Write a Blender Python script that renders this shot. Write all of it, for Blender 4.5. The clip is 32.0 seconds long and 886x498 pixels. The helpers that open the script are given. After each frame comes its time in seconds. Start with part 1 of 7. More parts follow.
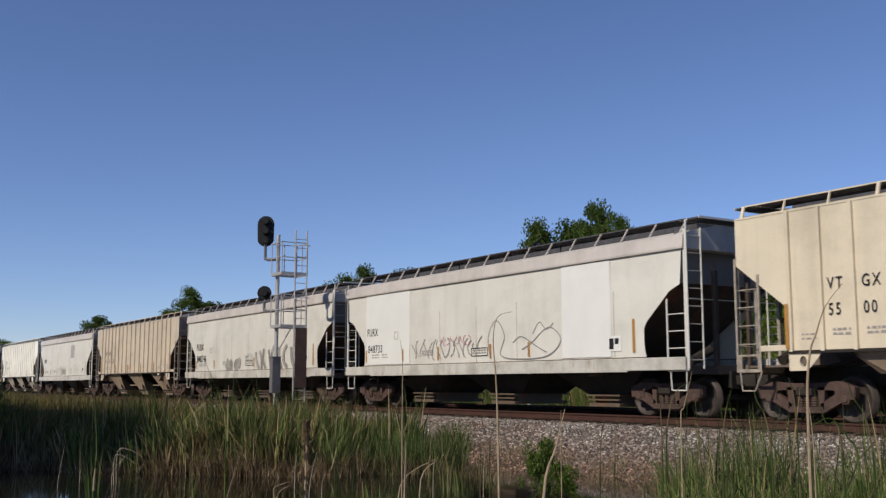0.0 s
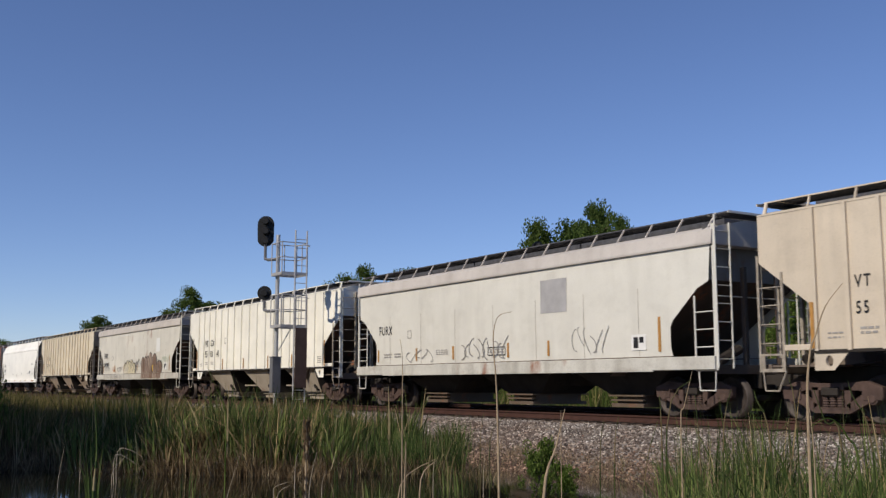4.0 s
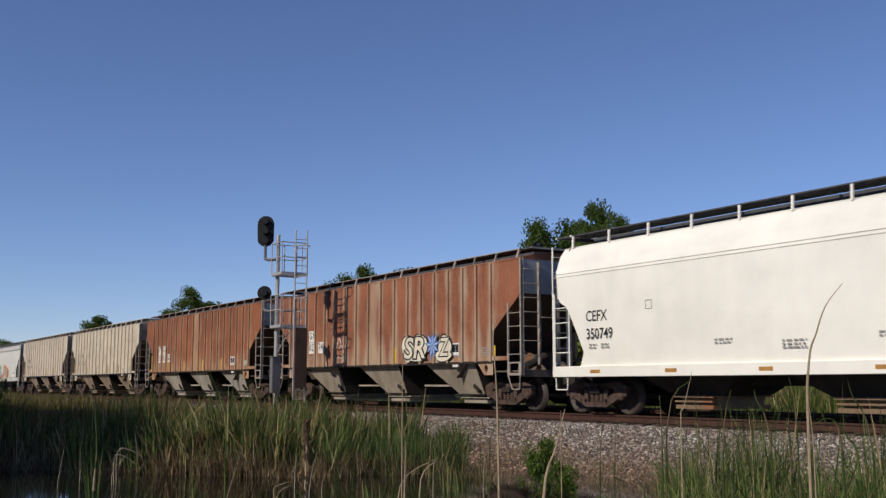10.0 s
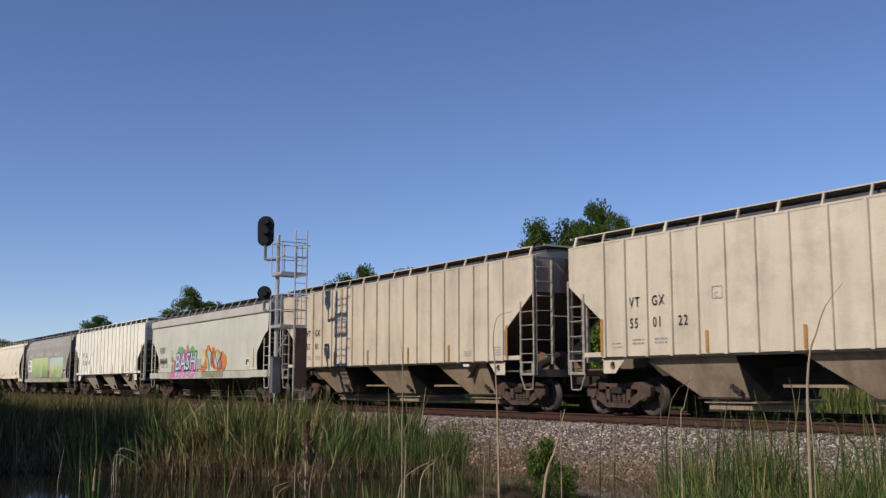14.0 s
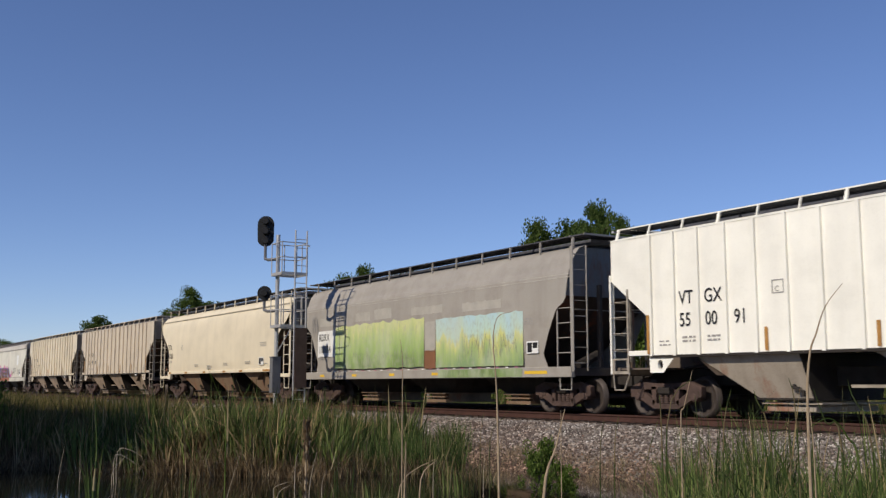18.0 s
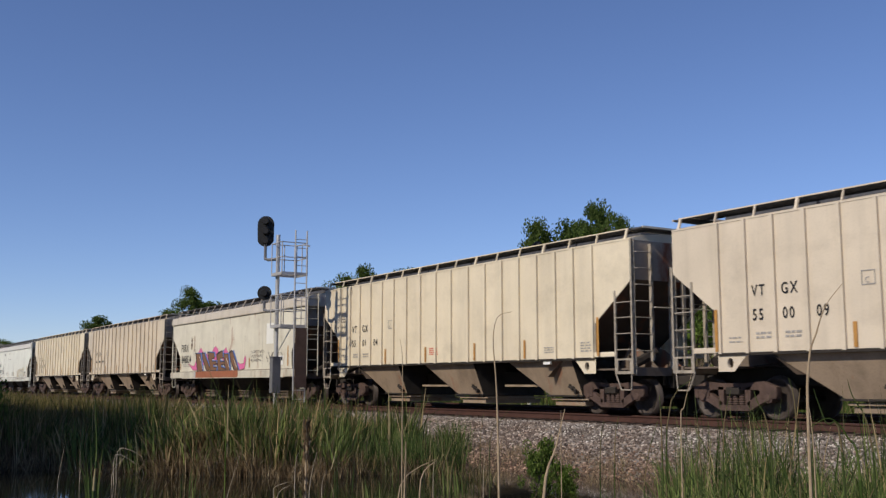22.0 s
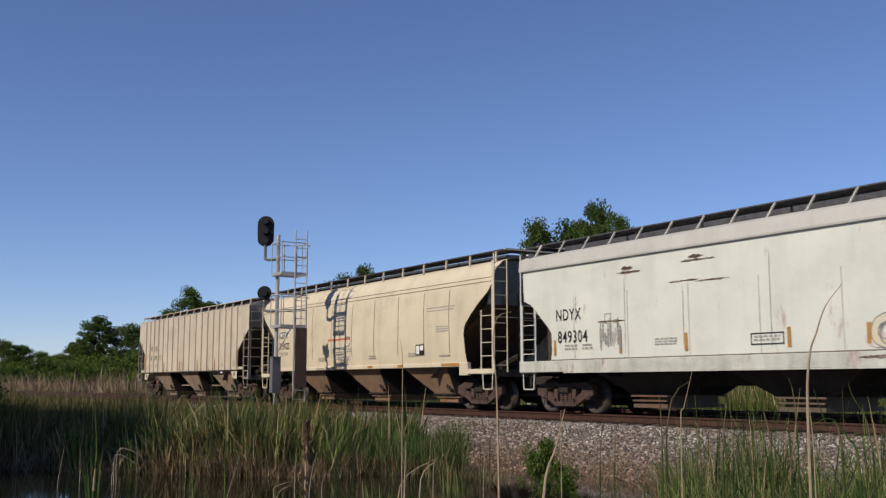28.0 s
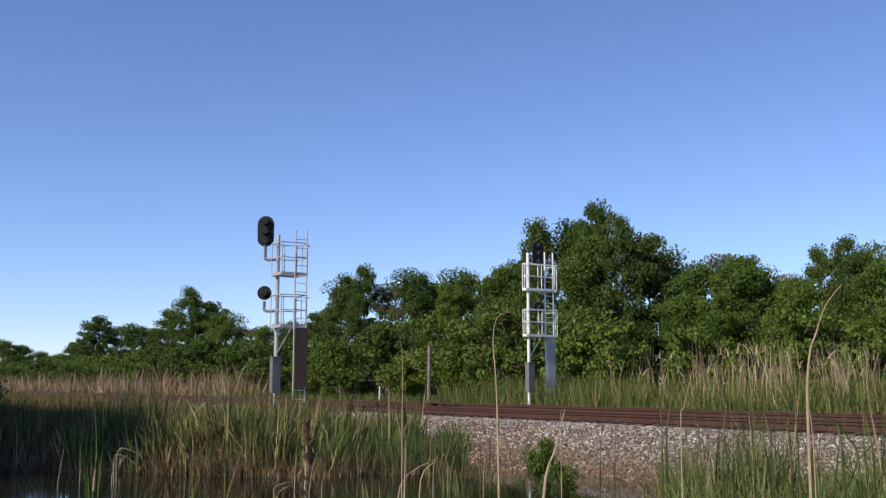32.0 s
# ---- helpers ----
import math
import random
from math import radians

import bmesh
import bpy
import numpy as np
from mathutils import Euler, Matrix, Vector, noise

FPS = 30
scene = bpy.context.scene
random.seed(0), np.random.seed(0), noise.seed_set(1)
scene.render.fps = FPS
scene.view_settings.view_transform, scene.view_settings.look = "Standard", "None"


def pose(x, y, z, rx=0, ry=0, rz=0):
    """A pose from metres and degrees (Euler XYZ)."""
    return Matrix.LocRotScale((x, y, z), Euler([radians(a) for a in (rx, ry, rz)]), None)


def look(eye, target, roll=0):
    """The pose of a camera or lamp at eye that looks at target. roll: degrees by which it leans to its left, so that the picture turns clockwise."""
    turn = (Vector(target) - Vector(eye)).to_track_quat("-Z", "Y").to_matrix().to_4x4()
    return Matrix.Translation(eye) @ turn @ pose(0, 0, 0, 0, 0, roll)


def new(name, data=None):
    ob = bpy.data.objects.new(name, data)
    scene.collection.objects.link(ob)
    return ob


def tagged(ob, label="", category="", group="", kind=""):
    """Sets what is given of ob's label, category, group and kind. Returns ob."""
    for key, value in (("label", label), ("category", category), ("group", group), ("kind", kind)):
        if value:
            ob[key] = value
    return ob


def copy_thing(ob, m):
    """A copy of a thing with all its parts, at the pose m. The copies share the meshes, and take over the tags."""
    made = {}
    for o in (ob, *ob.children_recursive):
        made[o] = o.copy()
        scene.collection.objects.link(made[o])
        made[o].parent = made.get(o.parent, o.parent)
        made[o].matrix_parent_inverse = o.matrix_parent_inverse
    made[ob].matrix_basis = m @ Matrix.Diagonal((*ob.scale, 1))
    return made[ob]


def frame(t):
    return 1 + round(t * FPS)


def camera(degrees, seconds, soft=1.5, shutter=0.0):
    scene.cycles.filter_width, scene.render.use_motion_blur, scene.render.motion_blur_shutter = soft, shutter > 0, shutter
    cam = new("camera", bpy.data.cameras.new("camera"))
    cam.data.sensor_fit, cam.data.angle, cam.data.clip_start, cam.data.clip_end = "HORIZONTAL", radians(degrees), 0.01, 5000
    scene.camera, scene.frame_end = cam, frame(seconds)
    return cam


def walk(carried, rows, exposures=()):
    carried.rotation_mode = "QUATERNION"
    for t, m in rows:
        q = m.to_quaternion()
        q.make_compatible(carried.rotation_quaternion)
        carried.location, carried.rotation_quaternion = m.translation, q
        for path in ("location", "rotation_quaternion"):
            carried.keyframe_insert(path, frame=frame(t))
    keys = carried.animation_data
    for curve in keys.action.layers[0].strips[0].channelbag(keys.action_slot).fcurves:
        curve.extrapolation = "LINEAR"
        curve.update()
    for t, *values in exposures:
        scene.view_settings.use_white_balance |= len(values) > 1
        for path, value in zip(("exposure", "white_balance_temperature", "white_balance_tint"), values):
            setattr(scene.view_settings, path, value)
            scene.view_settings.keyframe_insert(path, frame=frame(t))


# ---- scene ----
cam = camera(46.5, 32.0, soft=1.35, shutter=0.08)
# The tripod camera: 18.4 m beside the near track, eye 0.75 m above the rail tops
CAM = pose(0, -18.4, 0.75, 97.4926, 0, 57.868)
walk(cam, [(0, CAM), (32, CAM)], exposures=[(0, -0.06), (3, 0.0), (4.5, -0.04), (6, -0.15), (6.6, -0.02), (7, 0.04), (9, -0.1), (10, -0.1), (10.5, 0.1), (11, 0.26), (12, 0.3), (13, 0.2), (14, 0.0), (16, -0.08), (17, -0.12), (18, -0.02), (19, 0.04), (20, -0.1), (21, -0.05), (22.5, 0.06), (24, 0.1), (27, 0.04), (28, 0.0), (29, 0.07), (30, 0.16), (31.2, 0.45), (32, 0.52)])

# ---- world and sun ----
SUN_EL, SUN_AZ = radians(38.0), radians(96)  # height of the sun, heading of its light
world = bpy.data.worlds.new("sky")
scene.world = world
world.use_nodes = True
wn = world.node_tree
sky = wn.nodes.new("ShaderNodeTexSky")
sky.sky_type = "NISHITA"
sky.sun_disc = False
sky.sun_elevation = SUN_EL
sky.sun_rotation = radians(174)
sky.air_density, sky.dust_density, sky.ozone_density = 0.8, 0.0, 4.2
hue = wn.nodes.new("ShaderNodeMix")  # the deep violet blue of this sky
hue.data_type, hue.blend_type = "RGBA", "MULTIPLY"
hue.inputs[0].default_value = 1.0
hue.inputs[7].default_value = (0.90, 0.875, 1.02, 1)
wn.links.new(sky.outputs[0], hue.inputs[6])
wn.links.new(hue.outputs[2], wn.nodes["Background"].inputs[0])
wn.nodes["Background"].inputs[1].default_value = 0.110
sun = new("sun", bpy.data.lights.new("sun", "SUN"))
sun.data.energy, sun.data.angle, sun.data.color = 3.8, radians(0.55), (1.0, 0.905, 0.76)
sun.matrix_world = look((0, 0, 30), (math.cos(SUN_AZ) * math.cos(SUN_EL), math.sin(SUN_AZ) * math.cos(SUN_EL), 30 - math.sin(SUN_EL)))


# ---- materials ----
def material(name, rough=0.7, metal=0.0, spec=0.4):
    m = bpy.data.materials.new(name)
    m.use_nodes = True
    b = m.node_tree.nodes["Principled BSDF"]
    b.inputs["Roughness"].default_value, b.inputs["Metallic"].default_value = rough, metal
    b.inputs["Specular IOR Level"].default_value = spec
    return m, m.node_tree, b


def noise_node(nt, co, scale, detail=4, stretch=(1, 1, 1), shift=0.0, rough=0.55):
    mp = nt.nodes.new("ShaderNodeMapping")
    mp.inputs["Scale"].default_value = stretch
    mp.inputs["Location"].default_value = (shift, shift * 0.7, shift * 1.3)
    n = nt.nodes.new("ShaderNodeTexNoise")
    n.inputs["Scale"].default_value, n.inputs["Detail"].default_value, n.inputs["Roughness"].default_value = scale, detail, rough
    nt.links.new(co, mp.inputs[0])
    nt.links.new(mp.outputs[0], n.inputs["Vector"])
    return n.outputs["Fac"]


def ramp(nt, fac, stops):
    r = nt.nodes.new("ShaderNodeValToRGB")
    e = r.color_ramp.elements
    while len(e) < len(stops):
        e.new(0.5)
    for el, (p, c) in zip(e, stops):
        el.position = p
        el.color = (*c, 1) if len(c) == 3 else c
    nt.links.new(fac, r.inputs[0])
    return r.outputs[0]


def mix(nt, fac, a, b, mode="MIX"):
    n = nt.nodes.new("ShaderNodeMix")
    n.data_type, n.blend_type = "RGBA", mode
    for sock, v in ((n.inputs[0], fac), (n.inputs[6], a), (n.inputs[7], b)):
        if isinstance(v, (int, float)):
            sock.default_value = v
        elif isinstance(v, tuple):
            sock.default_value = (*v, 1)
        else:
            nt.links.new(v, sock)
    return n.outputs[2]


def bump(nt, b, height, strength, distance=0.02):
    n = nt.nodes.new("ShaderNodeBump")
    n.inputs["Strength"].default_value, n.inputs["Distance"].default_value = strength, distance
    nt.links.new(height, n.inputs["Height"])
    nt.links.new(n.outputs[0], b.inputs["Normal"])


def coords(nt, kind="Object"):
    return nt.nodes.new("ShaderNodeTexCoord").outputs[kind]


def sep_z(nt, co, axis=2):
    s = nt.nodes.new("ShaderNodeSeparateXYZ")
    nt.links.new(co, s.inputs[0])
    return s.outputs[axis]


def maprange(nt, v, a, b, c=0.0, d=1.0):
    n = nt.nodes.new("ShaderNodeMapRange")
    for i, q in zip((1, 2, 3, 4), (a, b, c, d)):
        n.inputs[i].default_value = q
    nt.links.new(v, n.inputs[0])
    return n.outputs[0]


def mul(nt, a, b):
    n = nt.nodes.new("ShaderNodeMath")
    n.operation = "MULTIPLY"
    for s, v in ((n.inputs[0], a), (n.inputs[1], b)):
        if isinstance(v, (int, float)):
            s.default_value = v
        else:
            nt.links.new(v, s)
    return n.outputs[0]


def add(nt, a, b):
    n = nt.nodes.new("ShaderNodeMath")
    n.operation = "ADD"
    for s, v in ((n.inputs[0], a), (n.inputs[1], b)):
        if isinstance(v, (int, float)):
            s.default_value = v
        else:
            nt.links.new(v, s)
    return n.outputs[0]


def paint(name, col, dirt=0.35, rust=0.0, seed=0.0, rust_col=(0.16, 0.055, 0.025), rough=0.55, dirt_col=(0.16, 0.13, 0.10)):
    """Weathered car paint: broad blotches, rain streaks, grime, rust through the paint."""
    m, nt, b = material(name, rough, 0, 0.25)
    co = coords(nt)
    broad = noise_node(nt, co, 0.55, 3, (1, 1, 1.4), seed)
    streak = noise_node(nt, co, 1.9, 4, (1, 1, 0.16), seed + 3)
    smudge = noise_node(nt, co, 1.3, 5, (0.8, 1, 1.1), seed + 6, 0.65)
    fine = noise_node(nt, co, 24, 3, (1, 1, 1), seed)
    c = mix(nt, ramp(nt, broad, [(0.3, (0, 0, 0)), (0.7, (1, 1, 1))]), tuple(v * 0.93 for v in col), tuple(min(1, v * 1.05) for v in col))
    c = mix(nt, mul(nt, ramp(nt, streak, [(0.46, (0, 0, 0)), (0.8, (1, 1, 1))]), dirt * 0.7), c, dirt_col)
    c = mix(nt, mul(nt, ramp(nt, smudge, [(0.5, (0, 0, 0)), (0.75, (1, 1, 1))]), dirt * 0.6), c, dirt_col)
    c = mix(nt, mul(nt, ramp(nt, fine, [(0.5, (0, 0, 0)), (0.8, (1, 1, 1))]), dirt * 0.35), c, dirt_col)
    if rust > 0:
        rn = noise_node(nt, co, 1.1, 6, (1, 1, 0.35), seed + 9, 0.7)
        edge = 0.62 - 0.3 * rust
        rc = mix(nt, fine, rust_col, tuple(min(1, v * 2.2) for v in rust_col))
        c = mix(nt, ramp(nt, rn, [(edge, (0, 0, 0)), (edge + 0.14, (1, 1, 1))]), c, rc)
    nt.links.new(c, b.inputs["Base Color"])
    bump(nt, b, mix(nt, 0.3, streak, fine), 0.12, 0.01)
    return m


def rusted(name, seed, base=(0.315, 0.125, 0.07), dark=(0.17, 0.072, 0.048), fade=(0.44, 0.325, 0.23), fading=0.5):
    """Old paint gone to rust: each panel rusted in its middle, pale paint left along the posts and low down."""
    m, nt, b = material(name, 0.8, 0, 0.15)
    co = coords(nt)
    broad = noise_node(nt, co, 0.7, 4, (1, 1, 0.8), seed, 0.6)
    streak = noise_node(nt, co, 3.4, 5, (1, 1, 0.1), seed + 2, 0.65)
    run = noise_node(nt, co, 6.5, 4, (1, 1, 0.07), seed + 5, 0.6)
    patchy = noise_node(nt, co, 1.9, 4, (1, 1, 0.5), seed + 7, 0.6)
    fine = noise_node(nt, co, 26, 4, (1, 1, 0.7), seed)
    c = mix(nt, ramp(nt, broad, [(0.32, (0, 0, 0)), (0.64, (1, 1, 1))]), dark, base)
    c = mix(nt, mul(nt, ramp(nt, fine, [(0.42, (0, 0, 0)), (0.7, (1, 1, 1))]), 0.4), c, tuple(v * 1.35 for v in base))
    # nearness to a post, by the posts' places along the car
    ax = nt.nodes.new("ShaderNodeMath")
    ax.operation = "ABSOLUTE"
    nt.links.new(sep_z(nt, co, 0), ax.inputs[0])
    posts = [0.44, 1.38, 2.26, 3.10, 3.91, 4.72, 5.52, 6.26, 7.01]
    stops = []
    for p, q in zip(posts, posts[1:] + [8.4]):
        stops += [(p / 8.395, (1, 1, 1)), ((p + 0.42 * (q - p)) / 8.395, (0, 0, 0)), ((p + 0.6 * (q - p)) / 8.395, (0, 0, 0))]
    near = ramp(nt, maprange(nt, ax.outputs[0], 0, 8.395), stops)
    low = maprange(nt, sep_z(nt, co), 2.5, 1.5)
    worn = ramp(nt, add(nt, add(nt, mul(nt, near, 0.34), mul(nt, low, 0.22)), add(nt, mul(nt, streak, 0.55), mul(nt, patchy, 0.5))), [(0.64, (0, 0, 0)), (0.94, (1, 1, 1))])
    c = mix(nt, mul(nt, worn, fading), c, fade)
    c = mix(nt, mul(nt, ramp(nt, run, [(0.55, (0, 0, 0)), (0.72, (1, 1, 1))]), 0.4), c, tuple(v * 0.6 for v in dark))
    nt.links.new(c, b.inputs["Base Color"])
    bump(nt, b, fine, 0.2, 0.01)
    return m


def plain(name, col, rough=0.7, metal=0.0, vary=0.25, scale=6.0, bumps=0.2, spec=0.35):
    m, nt, b = material(name, rough, metal, spec)
    co = coords(nt)
    a = noise_node(nt, co, scale, 5)
    f = noise_node(nt, co, scale * 7, 3)
    c = mix(nt, ramp(nt, a, [(0.3, (0, 0, 0)), (0.7, (1, 1, 1))]), tuple(v * (1 - vary) for v in col), tuple(min(1, v * (1 + vary)) for v in col))
    c = mix(nt, mul(nt, f, vary), c, tuple(v * 0.6 for v in col))
    nt.links.new(c, b.inputs["Base Color"])
    if bumps:
        bump(nt, b, f, bumps, 0.01)
    return m


def leafy(name, stops, rough=0.6, trans=0.3, blotch=None):
    """Foliage: a colour for each leaf or blade, light shining through."""
    m, nt, b = material(name, max(rough, 0.7), 0, 0.08)
    g = nt.nodes.new("ShaderNodeNewGeometry")
    c = ramp(nt, g.outputs["Random Per Island"], stops)
    if blotch:
        n = noise_node(nt, coords(nt), blotch[0], 3)
        c = mix(nt, ramp(nt, n, [(blotch[2], (0, 0, 0)), (blotch[2] + 0.2, (1, 1, 1))]), c, blotch[1])
    oi = nt.nodes.new("ShaderNodeObjectInfo")
    c = mix(nt, 1.0, c, ramp(nt, oi.outputs["Random"], [(0, (0.8, 0.85, 0.8)), (1, (1.15, 1.1, 1.0))]), "MULTIPLY")
    nt.links.new(c, b.inputs["Base Color"])
    tr = nt.nodes.new("ShaderNodeBsdfTranslucent")
    nt.links.new(c, tr.inputs[0])
    ms = nt.nodes.new("ShaderNodeMixShader")
    ms.inputs[0].default_value = trans
    nt.links.new(b.outputs[0], ms.inputs[1])
    nt.links.new(tr.outputs[0], ms.inputs[2])
    nt.links.new(ms.outputs[0], nt.nodes["Material Output"].inputs[0])
    return m


# Grime taken nearly black: the shade under the cars is in the colour too
UNDER = plain("underframe_grime_and_shade", (0.03, 0.024, 0.02), 0.85, 0, 0.4, 3)
TRUCK = plain("truck_iron", (0.088, 0.056, 0.046), 0.8, 0.1, 0.4, 5)
WHEEL = plain("wheel_steel", (0.07, 0.055, 0.048), 0.6, 0.3, 0.3, 6)
RAILRUST = plain("rail_rust", (0.062, 0.027, 0.02), 0.8, 0.1, 0.3, 4)
RAILHEAD = plain("rail_head", (0.115, 0.058, 0.044), 0.45, 0.6, 0.25, 5)
TIEWOOD = plain("tie_wood", (0.07, 0.05, 0.04), 0.9, 0, 0.4, 4)
GALV = plain("galvanised_steel", (0.50, 0.50, 0.50), 0.5, 0.35, 0.12, 8, 0.08)
RAILING = plain("dull_galvanised_rail", (0.46, 0.45, 0.45), 0.55, 0.3, 0.12, 8, 0.05)
# Both darker than the car paint, with the shade between cars mixed in
ENDWALL = paint("car_end_paint_and_shade", (0.15, 0.118, 0.095), 0.6, 0.25, 4.0)
GRIMESHADE = paint("car_end_grime_and_shade", (0.075, 0.055, 0.043), 0.5, 0.2, 3.0)
SIGBLACK = plain("signal_black", (0.012, 0.012, 0.013), 0.6, 0, 0.3, 8, 0.05)
SIGGREY = plain("signal_grey_box", (0.16, 0.16, 0.17), 0.6, 0.1, 0.15, 5, 0.05)
GUARD = plain("ladder_guard_brown", (0.095, 0.06, 0.05), 0.65, 0.2, 0.2, 4, 0.05)
GRATE = plain("walkway_grating", (0.10, 0.10, 0.11), 0.75, 0.3, 0.3, 9)
SEAM = plain("weld_seam_grime", (0.46, 0.425, 0.37), 0.8, 0, 0.25, 3, 0)
SILLGRIMESHADE = plain("sill_joint_grime_and_shade", (0.16, 0.13, 0.10), 0.85, 0, 0.4, 3)
DULLSTEEL = plain("dirty_ladder_paint", (0.34, 0.295, 0.24), 0.7, 0, 0.35, 7)
# Smooth-car end walls: the grey stands in for the shade in the gap
ENDSHADE = paint("shaded_end_paint", (0.27, 0.26, 0.25), 0.5, 0.15, 7.0)
ENDRUST = paint("rust_stained_end_paint", (0.43, 0.345, 0.265), 0.5, 0.35, 9.0)
PRIMER = paint("grey_primer", (0.42, 0.42, 0.43), 0.45, 0.1, 6.0)
WORNGREY = plain("worn_grey_steelwork", (0.36, 0.31, 0.27), 0.7, 0, 0.35, 7)
BLACKINK = plain("black_lettering", (0.015, 0.015, 0.017), 0.7, 0, 0.1, 8, 0)
GREYINK = plain("faded_lettering", (0.33, 0.31, 0.29), 0.8, 0, 0.2, 8, 0)
REDINK = plain("red_lettering", (0.6, 0.14, 0.09), 0.8, 0, 0.2, 8, 0)
WHITEINK = plain("white_patch", (0.78, 0.77, 0.74), 0.6, 0, 0.08, 4, 0)
REFLECT = plain("amber_reflector", (0.42, 0.215, 0.06), 0.5, 0, 0.2, 6, 0)
ENDRED = plain("red_marker_paint", (0.6, 0.05, 0.03), 0.5, 0, 0.15, 6, 0)
REFLECTY = plain("yellow_reflector", (0.75, 0.48, 0.04), 0.5, 0, 0.1, 6, 0)
POSTWOOD = plain("grey_post_wood", (0.2, 0.17, 0.15), 0.9, 0, 0.3, 4)
BARK = plain("bark", (0.13, 0.10, 0.08), 0.9, 0, 0.35, 6, 0.5)
PALEBARK = plain("pale_bark", (0.38, 0.35, 0.30), 0.9, 0, 0.3, 6, 0.4)

LEAF = [leafy("leaves_dark", [(0, (0.042, 0.07, 0.018)), (0.5, (0.075, 0.115, 0.028)), (1, (0.125, 0.165, 0.048))]),
        leafy("leaves_mid", [(0, (0.05, 0.084, 0.02)), (0.5, (0.092, 0.142, 0.03)), (1, (0.15, 0.20, 0.055))]),
        leafy("leaves_bright", [(0, (0.062, 0.10, 0.018)), (0.5, (0.115, 0.175, 0.032)), (1, (0.17, 0.23, 0.055))]),
        leafy("leaves_grey", [(0, (0.10, 0.11, 0.06)), (0.5, (0.16, 0.16, 0.10)), (1, (0.25, 0.24, 0.17))])]
REED = leafy("reed_blades", [(0, (0.022, 0.04, 0.012)), (0.4, (0.065, 0.098, 0.027)), (0.66, (0.15, 0.19, 0.06)), (0.7, (0.19, 0.135, 0.07)), (1, (0.40, 0.31, 0.18))], 0.45, 0.1, (0.9, (0.115, 0.075, 0.042), 0.5))
GREENREED = leafy("green_blades", [(0, (0.026, 0.045, 0.014)), (0.5, (0.078, 0.112, 0.034)), (0.88, (0.165, 0.20, 0.07)), (0.91, (0.26, 0.195, 0.105)), (1, (0.46, 0.37, 0.22))], 0.42, 0.12, (0.8, (0.11, 0.085, 0.042), 0.6))
BRIGHTREED = leafy("bright_green_blades", [(0, (0.08, 0.12, 0.035)), (0.6, (0.15, 0.195, 0.06)), (0.85, (0.22, 0.26, 0.10)), (1, (0.42, 0.34, 0.19))], 0.42, 0.15)
DEADREED = leafy("dry_reeds", [(0, (0.085, 0.055, 0.034)), (0.55, (0.19, 0.135, 0.08)), (0.85, (0.30, 0.225, 0.14)), (1, (0.50, 0.40, 0.27))], 0.8, 0.2)
PLUME = leafy("reed_plumes", [(0, (0.28, 0.21, 0.16)), (1, (0.45, 0.36, 0.28))], 0.9, 0.3)
MEADOW = leafy("meadow_grass", [(0, (0.05, 0.085, 0.02)), (0.5, (0.09, 0.13, 0.035)), (0.75, (0.15, 0.16, 0.06)), (1, (0.28, 0.22, 0.12))], 0.7, 0.25)
BROWNGRASS = leafy("brown_grass", [(0, (0.17, 0.115, 0.075)), (0.6, (0.30, 0.22, 0.15)), (0.9, (0.42, 0.32, 0.23)), (1, (0.12, 0.13, 0.05))], 0.8, 0.2)
FARGRASS = leafy("far_olive_grass", [(0, (0.07, 0.075, 0.028)), (0.5, (0.12, 0.12, 0.048)), (0.8, (0.19, 0.16, 0.075)), (1, (0.30, 0.235, 0.13))], 0.7, 0.2)
# Darker than the dry reeds: shade at the pond's end is in the colour
SHADEDEAD = leafy("shaded_dead_reeds", [(0, (0.04, 0.03, 0.022)), (0.7, (0.09, 0.068, 0.045)), (1, (0.22, 0.17, 0.11))], 0.8, 0.1)
DRYSTAND = leafy("dry_standing_reeds", [(0, (0.16, 0.12, 0.075)), (0.5, (0.30, 0.23, 0.15)), (1, (0.52, 0.42, 0.29))], 0.8, 0.1)
PALEREED = leafy("pale_dry_reeds", [(0, (0.33, 0.25, 0.16)), (1, (0.58, 0.48, 0.33))], 0.8, 0.1)
DARKBLADE = leafy("dark_green_blades", [(0, (0.035, 0.05, 0.018)), (0.8, (0.07, 0.09, 0.03)), (1, (0.16, 0.12, 0.07))], 0.7, 0.08)
PALESTALK = plain("pale_dry_stick", (0.44, 0.36, 0.26), 0.85, 0, 0.25, 12)
STALK = plain("dry_stalk", (0.36, 0.27, 0.17), 0.85, 0, 0.3, 12)


def ground_material():
    m, nt, b = material("soil_and_gravel", 0.95)
    co = coords(nt)
    y = sep_z(nt, co, 1)
    n = noise_node(nt, co, 1.4, 5)
    f = noise_node(nt, co, 30, 4)
    soil = mix(nt, n, (0.07, 0.055, 0.035), (0.115, 0.09, 0.06))
    green = mix(nt, n, (0.05, 0.075, 0.025), (0.12, 0.12, 0.05))
    grav = ramp(nt, f, [(0.3, (0.09, 0.075, 0.065)), (0.5, (0.22, 0.19, 0.165)), (0.7, (0.36, 0.32, 0.285))])
    c = mix(nt, maprange(nt, y, -5.4, -4.4), soil, grav)
    c = mix(nt, maprange(nt, y, 6.6, 7.6), c, green)
    nt.links.new(c, b.inputs["Base Color"])
    bump(nt, b, f, 0.6, 0.04)
    return m


GROUND = ground_material()


